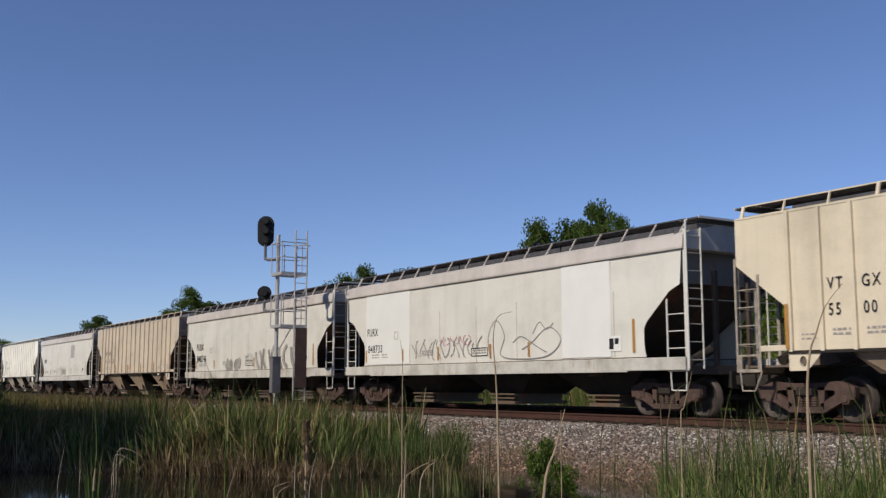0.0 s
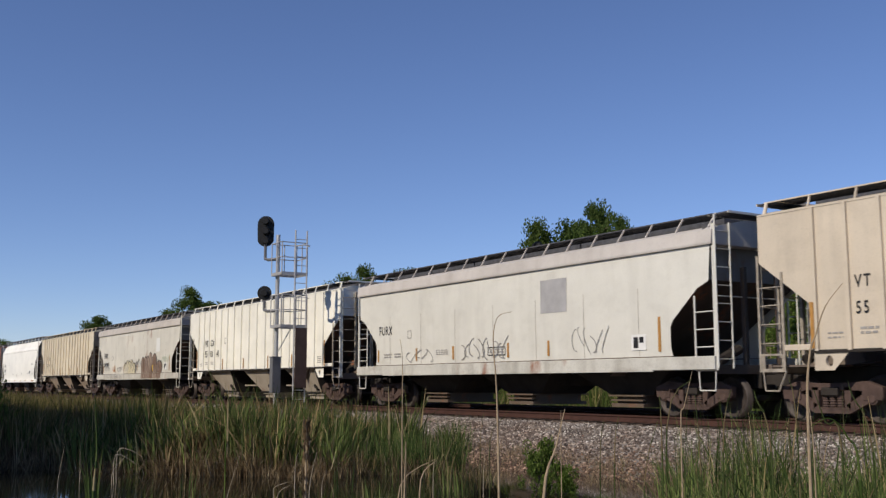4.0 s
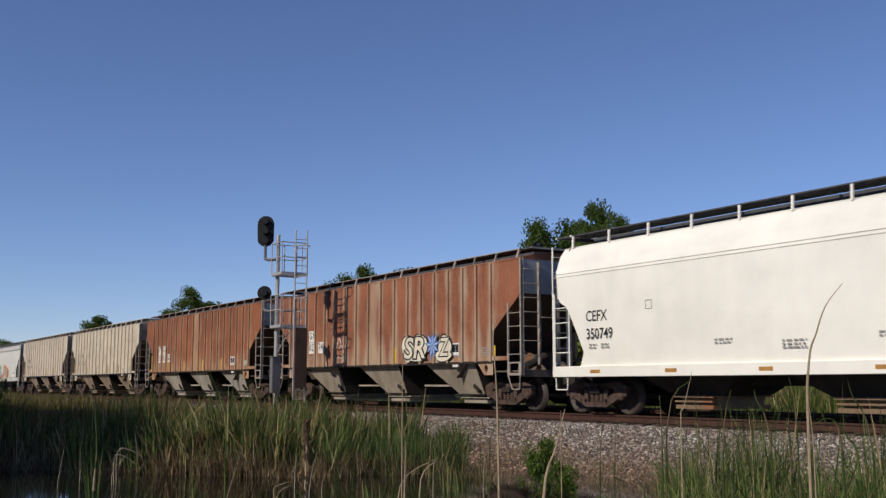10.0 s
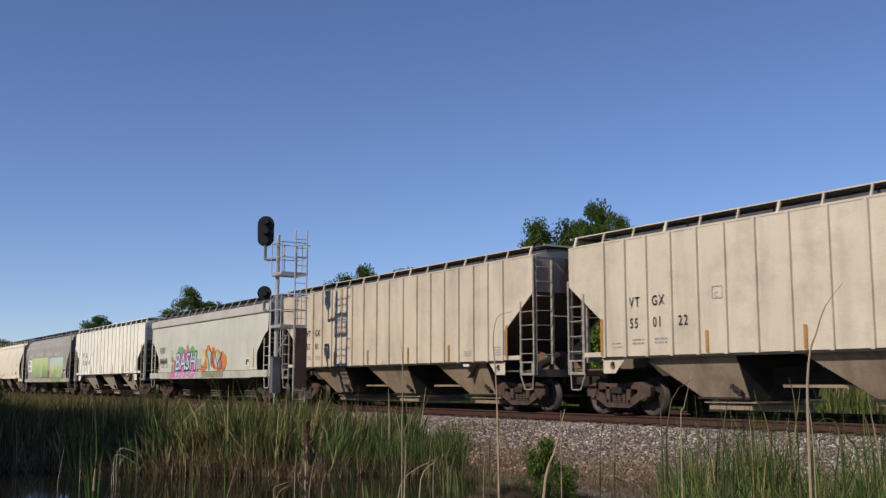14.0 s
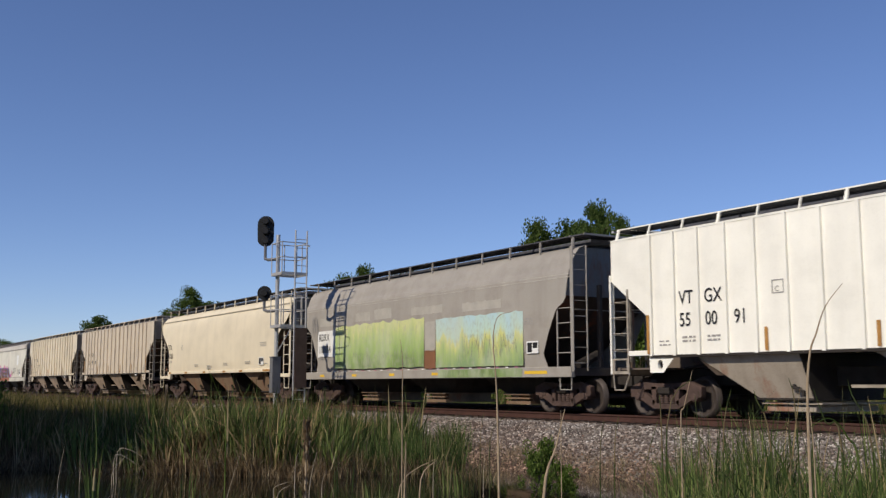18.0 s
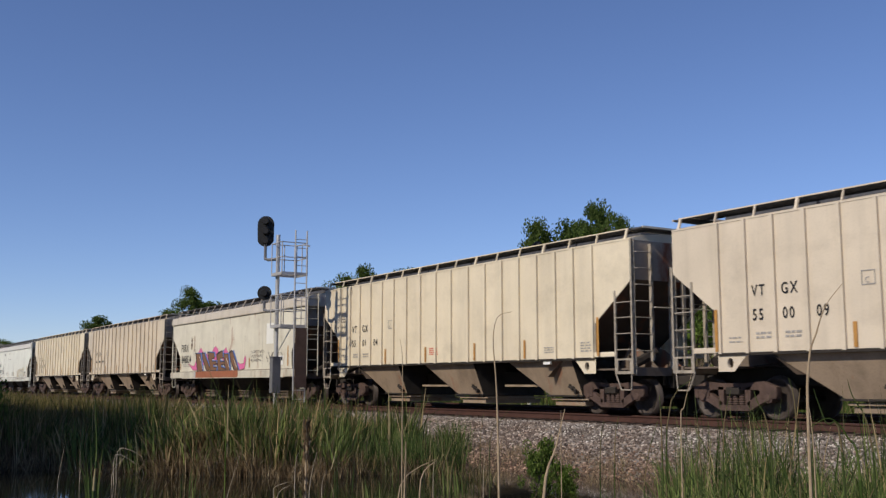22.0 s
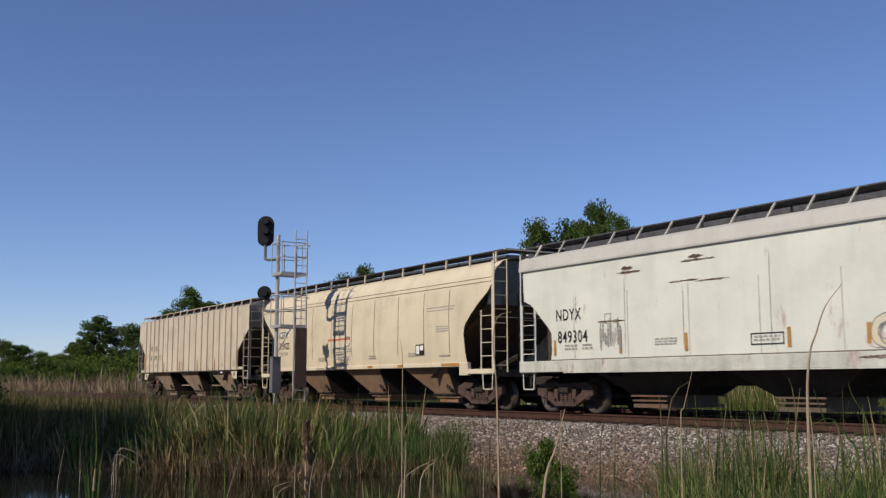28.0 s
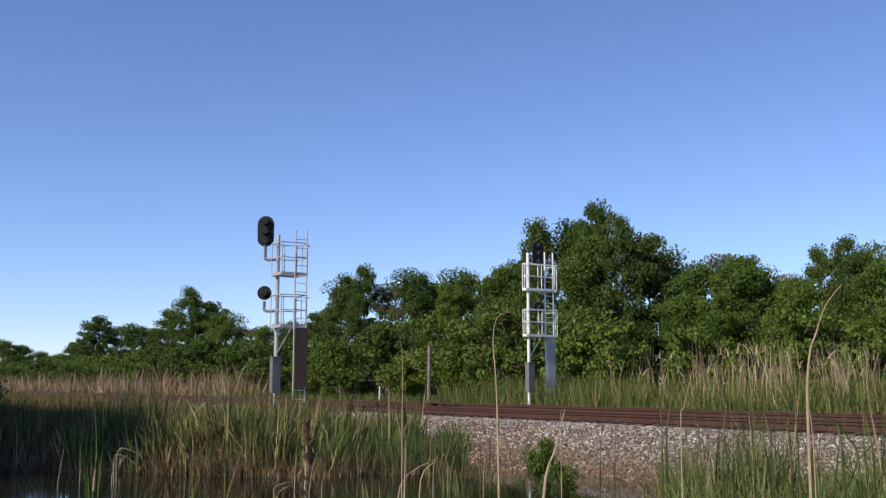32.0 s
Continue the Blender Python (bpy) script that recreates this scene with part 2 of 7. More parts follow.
def stone_material():
    m, nt, b = material("ballast_stone", 0.9)
    g = nt.nodes.new("ShaderNodeNewGeometry")
    c = ramp(nt, g.outputs["Random Per Island"], [(0, (0.05, 0.038, 0.032)), (0.3, (0.115, 0.092, 0.08)), (0.62, (0.19, 0.16, 0.14)), (0.86, (0.38, 0.34, 0.30)), (0.95, (0.62, 0.58, 0.52)), (1, (0.20, 0.12, 0.085))])
    n = noise_node(nt, coords(nt), 0.9, 4)
    low = maprange(nt, sep_z(nt, coords(nt)), -0.9, -0.42)
    brown = mix(nt, 1.0, c, (0.72, 0.52, 0.40), "MULTIPLY")
    c = mix(nt, mul(nt, ramp(nt, n, [(0.3, (0.4, 0.4, 0.4)), (0.6, (1, 1, 1))]), low), brown, c)
    nt.links.new(c, b.inputs["Base Color"])
    return m


STONE = stone_material()


def water_material():
    m, nt, b = material("pond_water", 0.05, 0, 0.3)
    b.inputs["Base Color"].default_value = (0.012, 0.012, 0.008, 1)
    n = noise_node(nt, coords(nt), 1.6, 3)
    bump(nt, b, n, 0.012, 0.05)
    return m


WATER = water_material()


# ---- mesh tools ----
class Shape:
    """Collects vertices and faces of one mesh."""

    def __init__(self):
        self.v, self.f = [], []

    def add(self, v, f):
        o = len(self.v)
        self.v += [tuple(p) for p in v]
        self.f += [tuple(i + o for i in q) for q in f]
        return self

    def box(self, x0, x1, y0, y1, z0, z1, c=0.0):
        """A box, with chamfered upright and long edges where c is given."""
        if c <= 0:
            v = [(x, y, z) for x in (x0, x1) for y in (y0, y1) for z in (z0, z1)]
            return self.add(v, [(0, 1, 3, 2), (4, 6, 7, 5), (0, 4, 5, 1), (2, 3, 7, 6), (0, 2, 6, 4), (1, 5, 7, 3)])
        prof = [(y0 + c, z0), (y1 - c, z0), (y1, z0 + c), (y1, z1 - c), (y1 - c, z1), (y0 + c, z1), (y0, z1 - c), (y0, z0 + c)]
        return self.add([(x, *p) for x in (x0, x1) for p in prof],
                        [tuple(range(7, -1, -1)), tuple(range(8, 16))] + [(i, (i + 1) % 8, (i + 1) % 8 + 8, i + 8) for i in range(8)])

    def prism(self, pts, y0, y1):
        """A polygon in x and z, counter-clockwise, given thickness along y."""
        n = len(pts)
        v = [(x, y0, z) for x, z in pts] + [(x, y1, z) for x, z in pts]
        return self.add(v, [tuple(range(n)), tuple(range(2 * n - 1, n - 1, -1))] + [(i + n, (i + 1) % n + n, (i + 1) % n, i) for i in range(n)])

    def tube(self, p, q, r, n=6, r2=None, caps=True):
        p, q = Vector(p), Vector(q)
        d = (q - p).normalized()
        a = d.orthogonal().normalized()
        b = d.cross(a)
        r2 = r if r2 is None else r2
        v = []
        for c, rr in ((p, r), (q, r2)):
            v += [c + (a * math.cos(2 * math.pi * i / n) + b * math.sin(2 * math.pi * i / n)) * rr for i in range(n)]
        f = [(i, (i + 1) % n, (i + 1) % n + n, i + n) for i in range(n)]
        if caps:
            f += [tuple(range(n - 1, -1, -1)), tuple(range(n, 2 * n))]
        return self.add(v, f)

    def path(self, pts, r, n=5):
        for a, b in zip(pts, pts[1:]):
            self.tube(a, b, r, n)
        return self

    def lathe(self, prof, n=24, axis="y", at=(0, 0, 0)):
        """Turns (radius, along) points round an axis."""
        v, f = [], []
        m = len(prof)
        for i in range(n):
            c, s = math.cos(2 * math.pi * i / n), math.sin(2 * math.pi * i / n)
            for r, y in prof:
                p = (r * c, y, r * s) if axis == "y" else ((y, r * c, r * s) if axis == "x" else (r * c, r * s, y))
                v.append((p[0] + at[0], p[1] + at[1], p[2] + at[2]))
        for i in range(n):
            for k in range(m - 1):
                f.append((i * m + k, i * m + k + 1, ((i + 1) % n) * m + k + 1, ((i + 1) % n) * m + k))
        return self.add(v, f)

    def mesh(self, name, mat, smooth=False):
        me = bpy.data.meshes.new(name)
        me.from_pydata(self.v, [], self.f)
        if mat:
            me.materials.append(mat)
        if smooth:
            me.shade_smooth()
        me.update()
        return me


def part(name, shape, mat, parent, label="", m=None, smooth=False):
    """One mesh object under a thing or part."""
    me = shape.mesh(name, mat, smooth) if isinstance(shape, Shape) else shape
    ob = new(name, me)
    ob.parent = parent
    if m is not None:
        ob.matrix_basis = m
    if label:
        ob["label"] = label
    return ob


def thing(name, label, category, m=None, group="", kind=""):
    ob = new(name)
    ob.empty_display_size = 0.3
    if m is not None:
        ob.matrix_basis = m
    return tagged(ob, label, category, group, kind)


TEXTS = {}


def text_mesh(s, size, mat, bold=0.0, width=1.0, shear=0.0, space=1.0):
    """Lettering of the built-in font as a flat mesh, standing in x and z, facing -y."""
    key = (s, size, mat.name, bold, width, shear, space)
    if key in TEXTS:
        return TEXTS[key]
    cu = bpy.data.curves.new("lettering", "FONT")
    cu.body, cu.size, cu.offset, cu.shear = s, size, bold, shear
    cu.resolution_u = 3
    cu.space_character = space
    ob = bpy.data.objects.new("lettering", cu)
    me = bpy.data.meshes.new_from_object(ob)
    me.transform(Matrix.Rotation(radians(90), 4, "X") @ Matrix.Diagonal((width, 1, 1, 1)))
    me.materials.clear()
    me.materials.append(mat)
    bpy.data.objects.remove(ob)
    TEXTS[key] = me
    return me


# ---- the ground, the pond, the two tracks ----
def smooth(a, b, v):
    t = min(1, max(0, (v - a) / (b - a)))
    return t * t * (3 - 2 * t)


def ground_z(x, y):
    """Height of the ground: ballast shoulder, ditch under the pond, near bank, field behind."""
    z = -0.24
    if y < -2.1:
        z = -0.24 - 0.98 * smooth(-2.1, -6.6, y)
        bank = smooth(-14.2, -17.5, y) * 0.42
        bank = max(bank, 0.34 * smooth(-7.5, -5.0, x) * smooth(-6.5, -9.5, y))
        reedbed = 0.20 * smooth(-15.5, -19.0, x) * smooth(-13.5, -11.5, y) * smooth(-3.2, -5.5, y)
        z += bank + reedbed
    elif y > 6.4:
        z = -0.24 - 0.25 * smooth(6.4, 8.5, y)
    if -2.1 > y or y > 6.6:
        z += 0.05 * noise.noise(Vector((x * 0.5, y * 0.5, 0)))
    return z


def axis_steps(a, b, parts):
    out = []
    for lo, hi, n in parts:
        out += [lo + (hi - lo) * i / n for i in range(n)]
    return [a] + out + [parts[-1][1], b]


def build_ground():
    xs = axis_steps(-3000, 3000, [(-320, -80, 24), (-80, -8, 110), (-8, 40, 24)])
    ys = axis_steps(-3000, 3000, [(-60, -20, 8), (-20, -1, 70), (-1, 12, 20), (12, 80, 14)])
    s = Shape()
    s.v = [(x, y, ground_z(x, y)) for x in xs for y in ys]
    m = len(ys)
    s.f = [(i * m + j, (i + 1) * m + j, (i + 1) * m + j + 1, i * m + j + 1) for i in range(len(xs) - 1) for j in range(m - 1)]
    tagged(new("ground", s.mesh("ground", GROUND, True)), "soil and gravel ground with a ballast shoulder and a ditch", "ground", kind="structure")
    w = Shape().box(-300, 30, -17.5, -4.2, -1.6, -1.0)
    tagged(new("water", w.mesh("water", WATER)), "still dark pond water beside the ballast shoulder", "water", kind="structure")


build_ground()

RAIL_X0, RAIL_X1 = -420, 60
RAIL_PROFILE = [(-0.07, -0.17), (0.07, -0.17), (0.07, -0.158), (0.02, -0.135), (0.012, -0.06), (0.036, -0.042), (0.036, -0.012), (0.026, 0.0), (-0.026, 0.0), (-0.036, -0.012), (-0.036, -0.042), (-0.012, -0.06), (-0.02, -0.135), (-0.07, -0.158)]


def rail_shape():
    s = Shape()
    n = len(RAIL_PROFILE)
    s.v = [(x, y, z) for x in (RAIL_X0, RAIL_X1) for y, z in RAIL_PROFILE]
    s.f = [tuple(range(n - 1, -1, -1)), tuple(range(n, 2 * n))] + [(i, (i + 1) % n, (i + 1) % n + n, i + n) for i in range(n)]
    return s


TIE = Shape().box(-0.115, 0.115, -1.3, 1.3, -0.34, -0.175, 0.015).mesh("tie", TIEWOOD)
PLATE = Shape().box(-0.09, 0.09, -0.18, 0.18, -0.177, -0.166).mesh("tie_plate", RAILRUST)


def build_track(name, y, label):
    t = thing(name, label, "railway track", pose(0, y, 0), "tracks", "structure")
    me = rail_shape().mesh("rail", RAILRUST)
    me.materials.append(RAILHEAD)
    me.polygons[2 + 7].material_index = 1
    for side in (-0.753, 0.753):
        part("rail", me, None, t, m=pose(0, side, 0))
    far = Shape()
    for i in range(600):
        x = 8 - i * 0.53
        if x > -70:
            part("tie", TIE, None, t, m=pose(x, random.uniform(-0.04, 0.04), random.uniform(-0.01, 0.0), 0, 0, random.uniform(-0.6, 0.6)))
        else:
            far.box(x - 0.115, x + 0.115, -1.3, 1.3, -0.34, -0.175)
    part("far_ties", far, TIEWOOD, t)["kind"] = "stuff"
    for i in range(60):
        for side in (-0.753, 0.753):
            part("tie_plate", PLATE, None, t, m=pose(-8 - i * 0.53, side, 0.0))


build_track("near_track", 0.0, "rusty standard gauge railway track on wooden ties in ballast")
build_track("far_track", 4.3, "second rusty railway track behind, unused and weathered")


# ---- freight cars ----


FOOT = Shape().box(-0.065, 0.065, -0.025, 0.03, -0.035, 0.012).mesh("post_foot", UNDER)


def truck_parts(parent, x):
    """A three-piece truck: two cast side frames, bolster, springs, two turning wheelsets."""
    t = new("truck")
    t.parent = parent
    t.matrix_basis = pose(x, 0, 0)
    t.empty_display_size = 0.2
    if "side" not in TRUCKMESH:
        s = Shape()
        hw = 0.06
        s.prism([(-1.16, 0.50), (-0.62, 0.64), (0.62, 0.64), (1.16, 0.50), (1.16, 0.70), (0.80, 0.82), (0.3, 0.78), (-0.3, 0.78), (-0.80, 0.82), (-1.16, 0.70)], -hw, hw)
        s.prism([(-0.42, 0.19), (0.42, 0.19), (0.40, 0.31), (-0.40, 0.31)], -hw * 1.1, hw * 1.1)
        for k in (-1, 1):
            q = [(0.40 * k, 0.19), (1.04 * k, 0.50), (0.94 * k, 0.70), (0.34 * k, 0.36)]
            s.prism(q if k > 0 else q[::-1], -hw, hw)
            q = [(0.30 * k, 0.26), (0.42 * k, 0.26), (0.46 * k, 0.70), (0.30 * k, 0.70)]
            s.prism(q if k > 0 else q[::-1], -hw, hw)
            q = [(0.72 * k, 0.46), (1.14 * k, 0.46), (1.16 * k, 0.70), (0.70 * k, 0.70)]
            s.prism(q if k > 0 else q[::-1], -hw * 1.3, hw * 1.3)
        TRUCKMESH["side"] = s.mesh("side_frame", TRUCK)
        b = Shape().lathe([(0.0, -0.09), (0.07, -0.09), (0.085, -0.07), (0.115, -0.06), (0.115, 0.10), (0.0, 0.10)], 14)
        TRUCKMESH["bearing"] = b.mesh("bearing_cap", TRUCK, False)
        sp = Shape()
        sp.lathe([(0.0, 0.0), (0.075, 0.0)] + [(0.075 - 0.016 * (i % 2), 0.025 * i) for i in range(11)] + [(0.0, 0.26)], 10, "z", (0, 0, 0.28))
        TRUCKMESH["spring"] = sp.mesh("spring", TRUCK)
        TRUCKMESH["bolster"] = Shape().box(-0.19, 0.19, -1.12, 1.12, 0.52, 0.70, 0.03).box(-0.3, 0.3, -0.3, 0.3, 0.68, 0.8).mesh("bolster", UNDER)
        w = Shape()
        for k in (-1, 1):
            prof = [(0.07, 0.0), (0.11, -0.02), (0.30, 0.01), (0.385, -0.02), (0.40, -0.055), (0.450, -0.058), (0.458, 0.05), (0.487, 0.062), (0.487, 0.085), (0.40, 0.088), (0.30, 0.05), (0.09, 0.06)]
            w.lathe([(r, k * (0.74 - a)) for r, a in prof], 28)
        w.lathe([(0.07, -1.02), (0.07, 1.02)], 10)
        TRUCKMESH["wheelset"] = w.mesh("wheelset", WHEEL, True)
        TRUCKMESH["shoe"] = Shape().box(-0.04, 0.04, -0.85, 0.85, 0.36, 0.48, 0.01).mesh("brake_beam", UNDER)
    for k in (-1, 1):
        part("side_frame", TRUCKMESH["side"], None, t, m=pose(0, 1.0 * k, 0))
        for cx in (-0.17, 0, 0.17):
            part("spring", TRUCKMESH["spring"], None, t, m=pose(cx, 1.0 * k, 0))
        part("brake_beam", TRUCKMESH["shoe"], None, t, m=pose(0.36 * k, 0, 0))
        for ax in (-0.915, 0.915):
            part("bearing_cap", TRUCKMESH["bearing"], None, t, m=pose(ax, 1.0 * k, 0.475, 0, 0, 0 if k < 0 else 180))
    part("bolster", TRUCKMESH["bolster"], None, t)
    for ax in (-0.915, 0.915):
        part("wheelset", TRUCKMESH["wheelset"], None, t, m=pose(ax, 0, 0.457))
    t["label"] = "rust-brown cast truck with two axles"


TRUCKMESH = {}


def end_gear(car, L, paint_mat, sgn, tall=4.55, low=1.06, corner=3.0, post=0.03):
    """Ladders, end platform, coupler, brake gear at one end; sgn +1 for the leading end."""
    e = sgn * L / 2
    xs = lambda d: e - sgn * d  # d metres in from the end
    # side ladder: short inner stile, long corner stile
    for side in (-1, 1):
        y = 1.54 * side
        s = Shape()
        s.tube((xs(0.62), y, low), (xs(0.62), y, corner), 0.023, 6)
        s.tube((xs(0.02), y, low), (xs(0.02), y, tall - 0.25 if sgn > 0 else corner + 0.2), post, 6)
        z = low + 0.12
        while z < corner - 0.1:
            s.tube((xs(0.62), y, z), (xs(0.02), y, z), 0.014, 5)
            z += 0.385
        s.tube((xs(0.62), y, low), (xs(0.02), y, low), 0.018, 5)
        part("side_ladder", s, paint_mat, car)
        s = Shape()
        ye = 1.08 * side
        s.tube((e + sgn * 0.03, y, 1.1), (e + sgn * 0.03, y, tall - (0.05 if sgn > 0 else 0.2)), 0.022, 6)
        s.tube((e + sgn * 0.03, ye, 1.1), (e + sgn * 0.03, ye, tall - 0.2), 0.022, 6)
        z = 1.3
        while z < tall - 0.3:
            s.tube((e + sgn * 0.03, y, z), (e + sgn * 0.03, ye, z), 0.013, 5)
            z += 0.40
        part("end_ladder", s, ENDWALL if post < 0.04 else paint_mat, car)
        # step under the corner
        s = Shape()
        s.path([(xs(0.55), y, low), (xs(0.52), y, 0.62), (xs(0.08), y, 0.62), (xs(0.05), y, low)], 0.017, 5)
        part("corner_step", s, paint_mat, car)
    s = Shape()
    a, b = sorted((e - sgn * 0.15, e))
    s.box(a, b, -1.5, 1.5, 0.98, 1.18, 0.02)
    a, b = sorted((e - sgn * 1.5, e - sgn * 0.1))
    s.box(a, b, -1.45, 1.45, 1.13, 1.17)
    part("end_sill", s, GRIMESHADE, car)
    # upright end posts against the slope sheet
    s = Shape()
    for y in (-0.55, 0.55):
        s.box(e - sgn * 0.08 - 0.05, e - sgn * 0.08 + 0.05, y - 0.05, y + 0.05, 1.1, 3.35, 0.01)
    part("end_post", s, GRIMESHADE, car)
    s = Shape()
    s.tube((e - sgn * 0.1, -1.5, 2.68), (e - sgn * 0.1, 1.5, 2.68), 0.016, 5)
    part("end_grab_iron", s, paint_mat, car)
    end_fittings(car, e, sgn)


def end_fittings(car, e, sgn):
    """Coupler, hose, brake wheel and rigging at one end."""
    s = Shape()
    a, b = sorted((e - sgn * 0.2, e + sgn * 0.45))
    s.box(a, b, -0.1, 0.1, 0.74, 0.96, 0.02)
    a, b = sorted((e + sgn * 0.40, e + sgn * 0.70))
    s.box(a, b, -0.2, 0.14, 0.68, 1.0, 0.04)
    a, b = sorted((e - sgn * 0.3, e + sgn * 0.06))
    s.box(a, b, -0.25, 0.25, 0.66, 1.05, 0.02)
    part("coupler", s, UNDER, car)
    s = Shape()
    s.path([(e, 0.35, 0.85), (e + sgn * 0.25, 0.36, 0.5), (e + sgn * 0.55, 0.2, 0.38), (e + sgn * 0.75, 0.1, 0.5)], 0.025, 6)
    part("air_hose", s, UNDER, car)
    if sgn < 0:
        s = Shape()
        s.lathe([(0.27, -0.02), (0.29, 0.0), (0.27, 0.02), (0.25, 0.0), (0.27, -0.02)], 18, "x", (e - 0.15, 0.62, 2.35))
        for i in range(4):
            c, q = math.cos(i * math.pi / 4), math.sin(i * math.pi / 4)
            s.tube((e - 0.15, 0.62 - 0.26 * c, 2.35 - 0.26 * q), (e - 0.15, 0.62 + 0.26 * c, 2.35 + 0.26 * q), 0.012, 4)
        s.tube((e - 0.15, 0.62, 2.35), (e + 0.1, 0.62, 2.35), 0.03, 6)
        part("brake_wheel", s, UNDER, car)
        s = Shape().box(e + 0.02, e + 0.2, 0.4, 0.85, 2.05, 2.7, 0.03)
        part("brake_gear_box", s, UNDER, car)
    # brake pipe and slack adjuster rods
    s = Shape()
    s.tube((e - sgn * 0.3, -0.5, 1.0), (e - sgn * 2.2, -0.7, 1.2), 0.03, 6).tube((e - sgn * 0.6, -0.9, 1.25), (e - sgn * 0.6, -0.2, 1.55), 0.12, 8)
    part("brake_rigging", s, UNDER, car)


def roof_walk(car, L, z, y, mat, step, big, slant=0.0, x0=0.4, edge=None, thick=0.016, flare=0.6):
    """Grated walkway along the roof on brackets, both sides and across the ends."""
    a, b = -L / 2 + x0, L / 2 - 0.25
    for side in (-1, 1):
        s = Shape()
        y0, y1 = sorted((side * y, side * (y - 0.62)))
        s.box(a, b, y0 + 0.03, y1 - 0.03, z - 0.01, z + 0.012)
        for k in range(5):
            yy = y0 + 0.06 + (y1 - y0 - 0.12) * k / 4
            s.box(a, b, yy - 0.006, yy + 0.006, z - 0.035, z - 0.01)
        part("walkway_grating", s, GRATE, car)
        s = Shape().box(a, b, side * y - 0.014, side * y + 0.014, z - 0.014, z + 0.012)
        part("walkway_edge", s, edge or mat, car)
    n = int((b - a) / step)
    for i in range(n + 1):
        x = a + 0.05 + (b - a - 0.1) * i / n
        wdt = 0.034 if i % big == 0 and big > 1 else thick
        s = Shape()
        s.add([(x + dx + sl, -y - 0.012 + dy, zz) for zz, sl, dy in ((z + 0.01, slant, 0), (z - 0.34, 0, -(1.5 - y) * flare)) for dx in (-wdt, wdt)],
              [(0, 1, 3, 2)])
        s.add([(x + dx + sl, -y + 0.03 + dy, zz) for zz, sl, dy in ((z + 0.01, slant, 0), (z - 0.34, 0, -(1.5 - y) * flare)) for dx in (-wdt, wdt)],
              [(2, 3, 1, 0)])
        s.add([(v[0], v[1], v[2]) for v in s.v[:8]], [(0, 2, 6, 4), (1, 5, 7, 3), (0, 4, 5, 1), (2, 3, 7, 6)])
        part("walkway_bracket", s, mat, car)
    for e in (-L / 2 + 0.1, L / 2 - 0.1):
        s = Shape().box(e - 0.3, e + 0.3, -1.25, 1.25, z - 0.02, z + 0.012)
        part("end_walkway", s, GRATE, car)
        s = Shape()
        for k in (-0.3, 0.3):
            s.box(e + k - 0.014, e + k + 0.014, -1.28, 1.28, z - 0.03, z + 0.02)
        part("end_walkway_edge", s, mat, car)


def hopper_bays(car, L, starts, mat, ztop, zbot, yt, yb, lean=1.55, run=2.68, gate_mat=None):
    """Three discharge bays with a sloping rear sheet, gates under them, rods between."""
    for x0 in starts:
        x = x0 - L / 2
        s = Shape()
        v = []
        for side in (-1, 1):
            v += [(x, side * yt, ztop), (x + run, side * yt, ztop), (x + run + 0.06, side * yb, zbot), (x + lean, side * yb, zbot)]
        s.add(v, [(3, 2, 1, 0), (4, 5, 6, 7), (0, 4, 7, 3), (2, 3, 7, 6), (0, 1, 5, 4)])
        bay = part("hopper_bay", s, mat, car)
        # Bay's leading face in near-black, its shade put into the colour
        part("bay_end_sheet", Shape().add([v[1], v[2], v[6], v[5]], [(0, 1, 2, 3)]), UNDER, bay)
        part("outlet_frame", Shape().box(x + lean - 0.1, x + run + 0.1, -yb - 0.03, yb + 0.03, zbot - 0.05, zbot, 0.01), UNDER, bay)
        s = Shape().box(x + lean + 0.02, x + run + 0.22, -yb + 0.05, yb - 0.05, zbot - 0.13, zbot - 0.09)
        s.box(x + lean + 0.1, x + run + 0.02, -yb + 0.12, yb - 0.12, zbot - 0.28, zbot - 0.16, 0.01)
        s.box(x + lean + 0.3, x + run - 0.2, -yb + 0.2, yb - 0.2, zbot - 0.17, zbot - 0.04)
        part("outlet_gate", s, gate_mat or mat, bay)
        s = Shape()
        cx = x + (lean + run) / 2 + 0.45
        s.tube((cx - 0.14, -yb - 0.12, zbot + 0.22), (cx + 0.16, -yb - 0.12, zbot + 0.12), 0.035, 6).tube((cx, -yb - 0.16, zbot + 0.18), (cx, -yb + 0.1, zbot + 0.18), 0.05, 8).tube((cx + 0.12, -yb - 0.15, zbot + 0.08), (cx + 0.12, -yb + 0.1, zbot + 0.08), 0.04, 8).tube((cx - 0.1, -yb - 0.14, zbot + 0.25), (cx - 0.1, -yb + 0.1, zbot + 0.25), 0.035, 6)
        part("gate_gear", s, UNDER, bay)


def underframe(car, L, mat, sill_z=1.42, side_sill=True):
    s = Shape().box(-L / 2 + 0.1, L / 2 - 0.1, -0.32, 0.32, 0.72, 1.12, 0.02)
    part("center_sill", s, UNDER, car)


def hatches(car, z0, z1):
    """Long loading hatches end to end along the roof."""
    for i in range(6):
        part("roof_hatch", Shape().box(-7.7 + i * 2.58, -5.2 + i * 2.58, -0.5, 0.5, z0, z1, 0.03), GRATE, car)


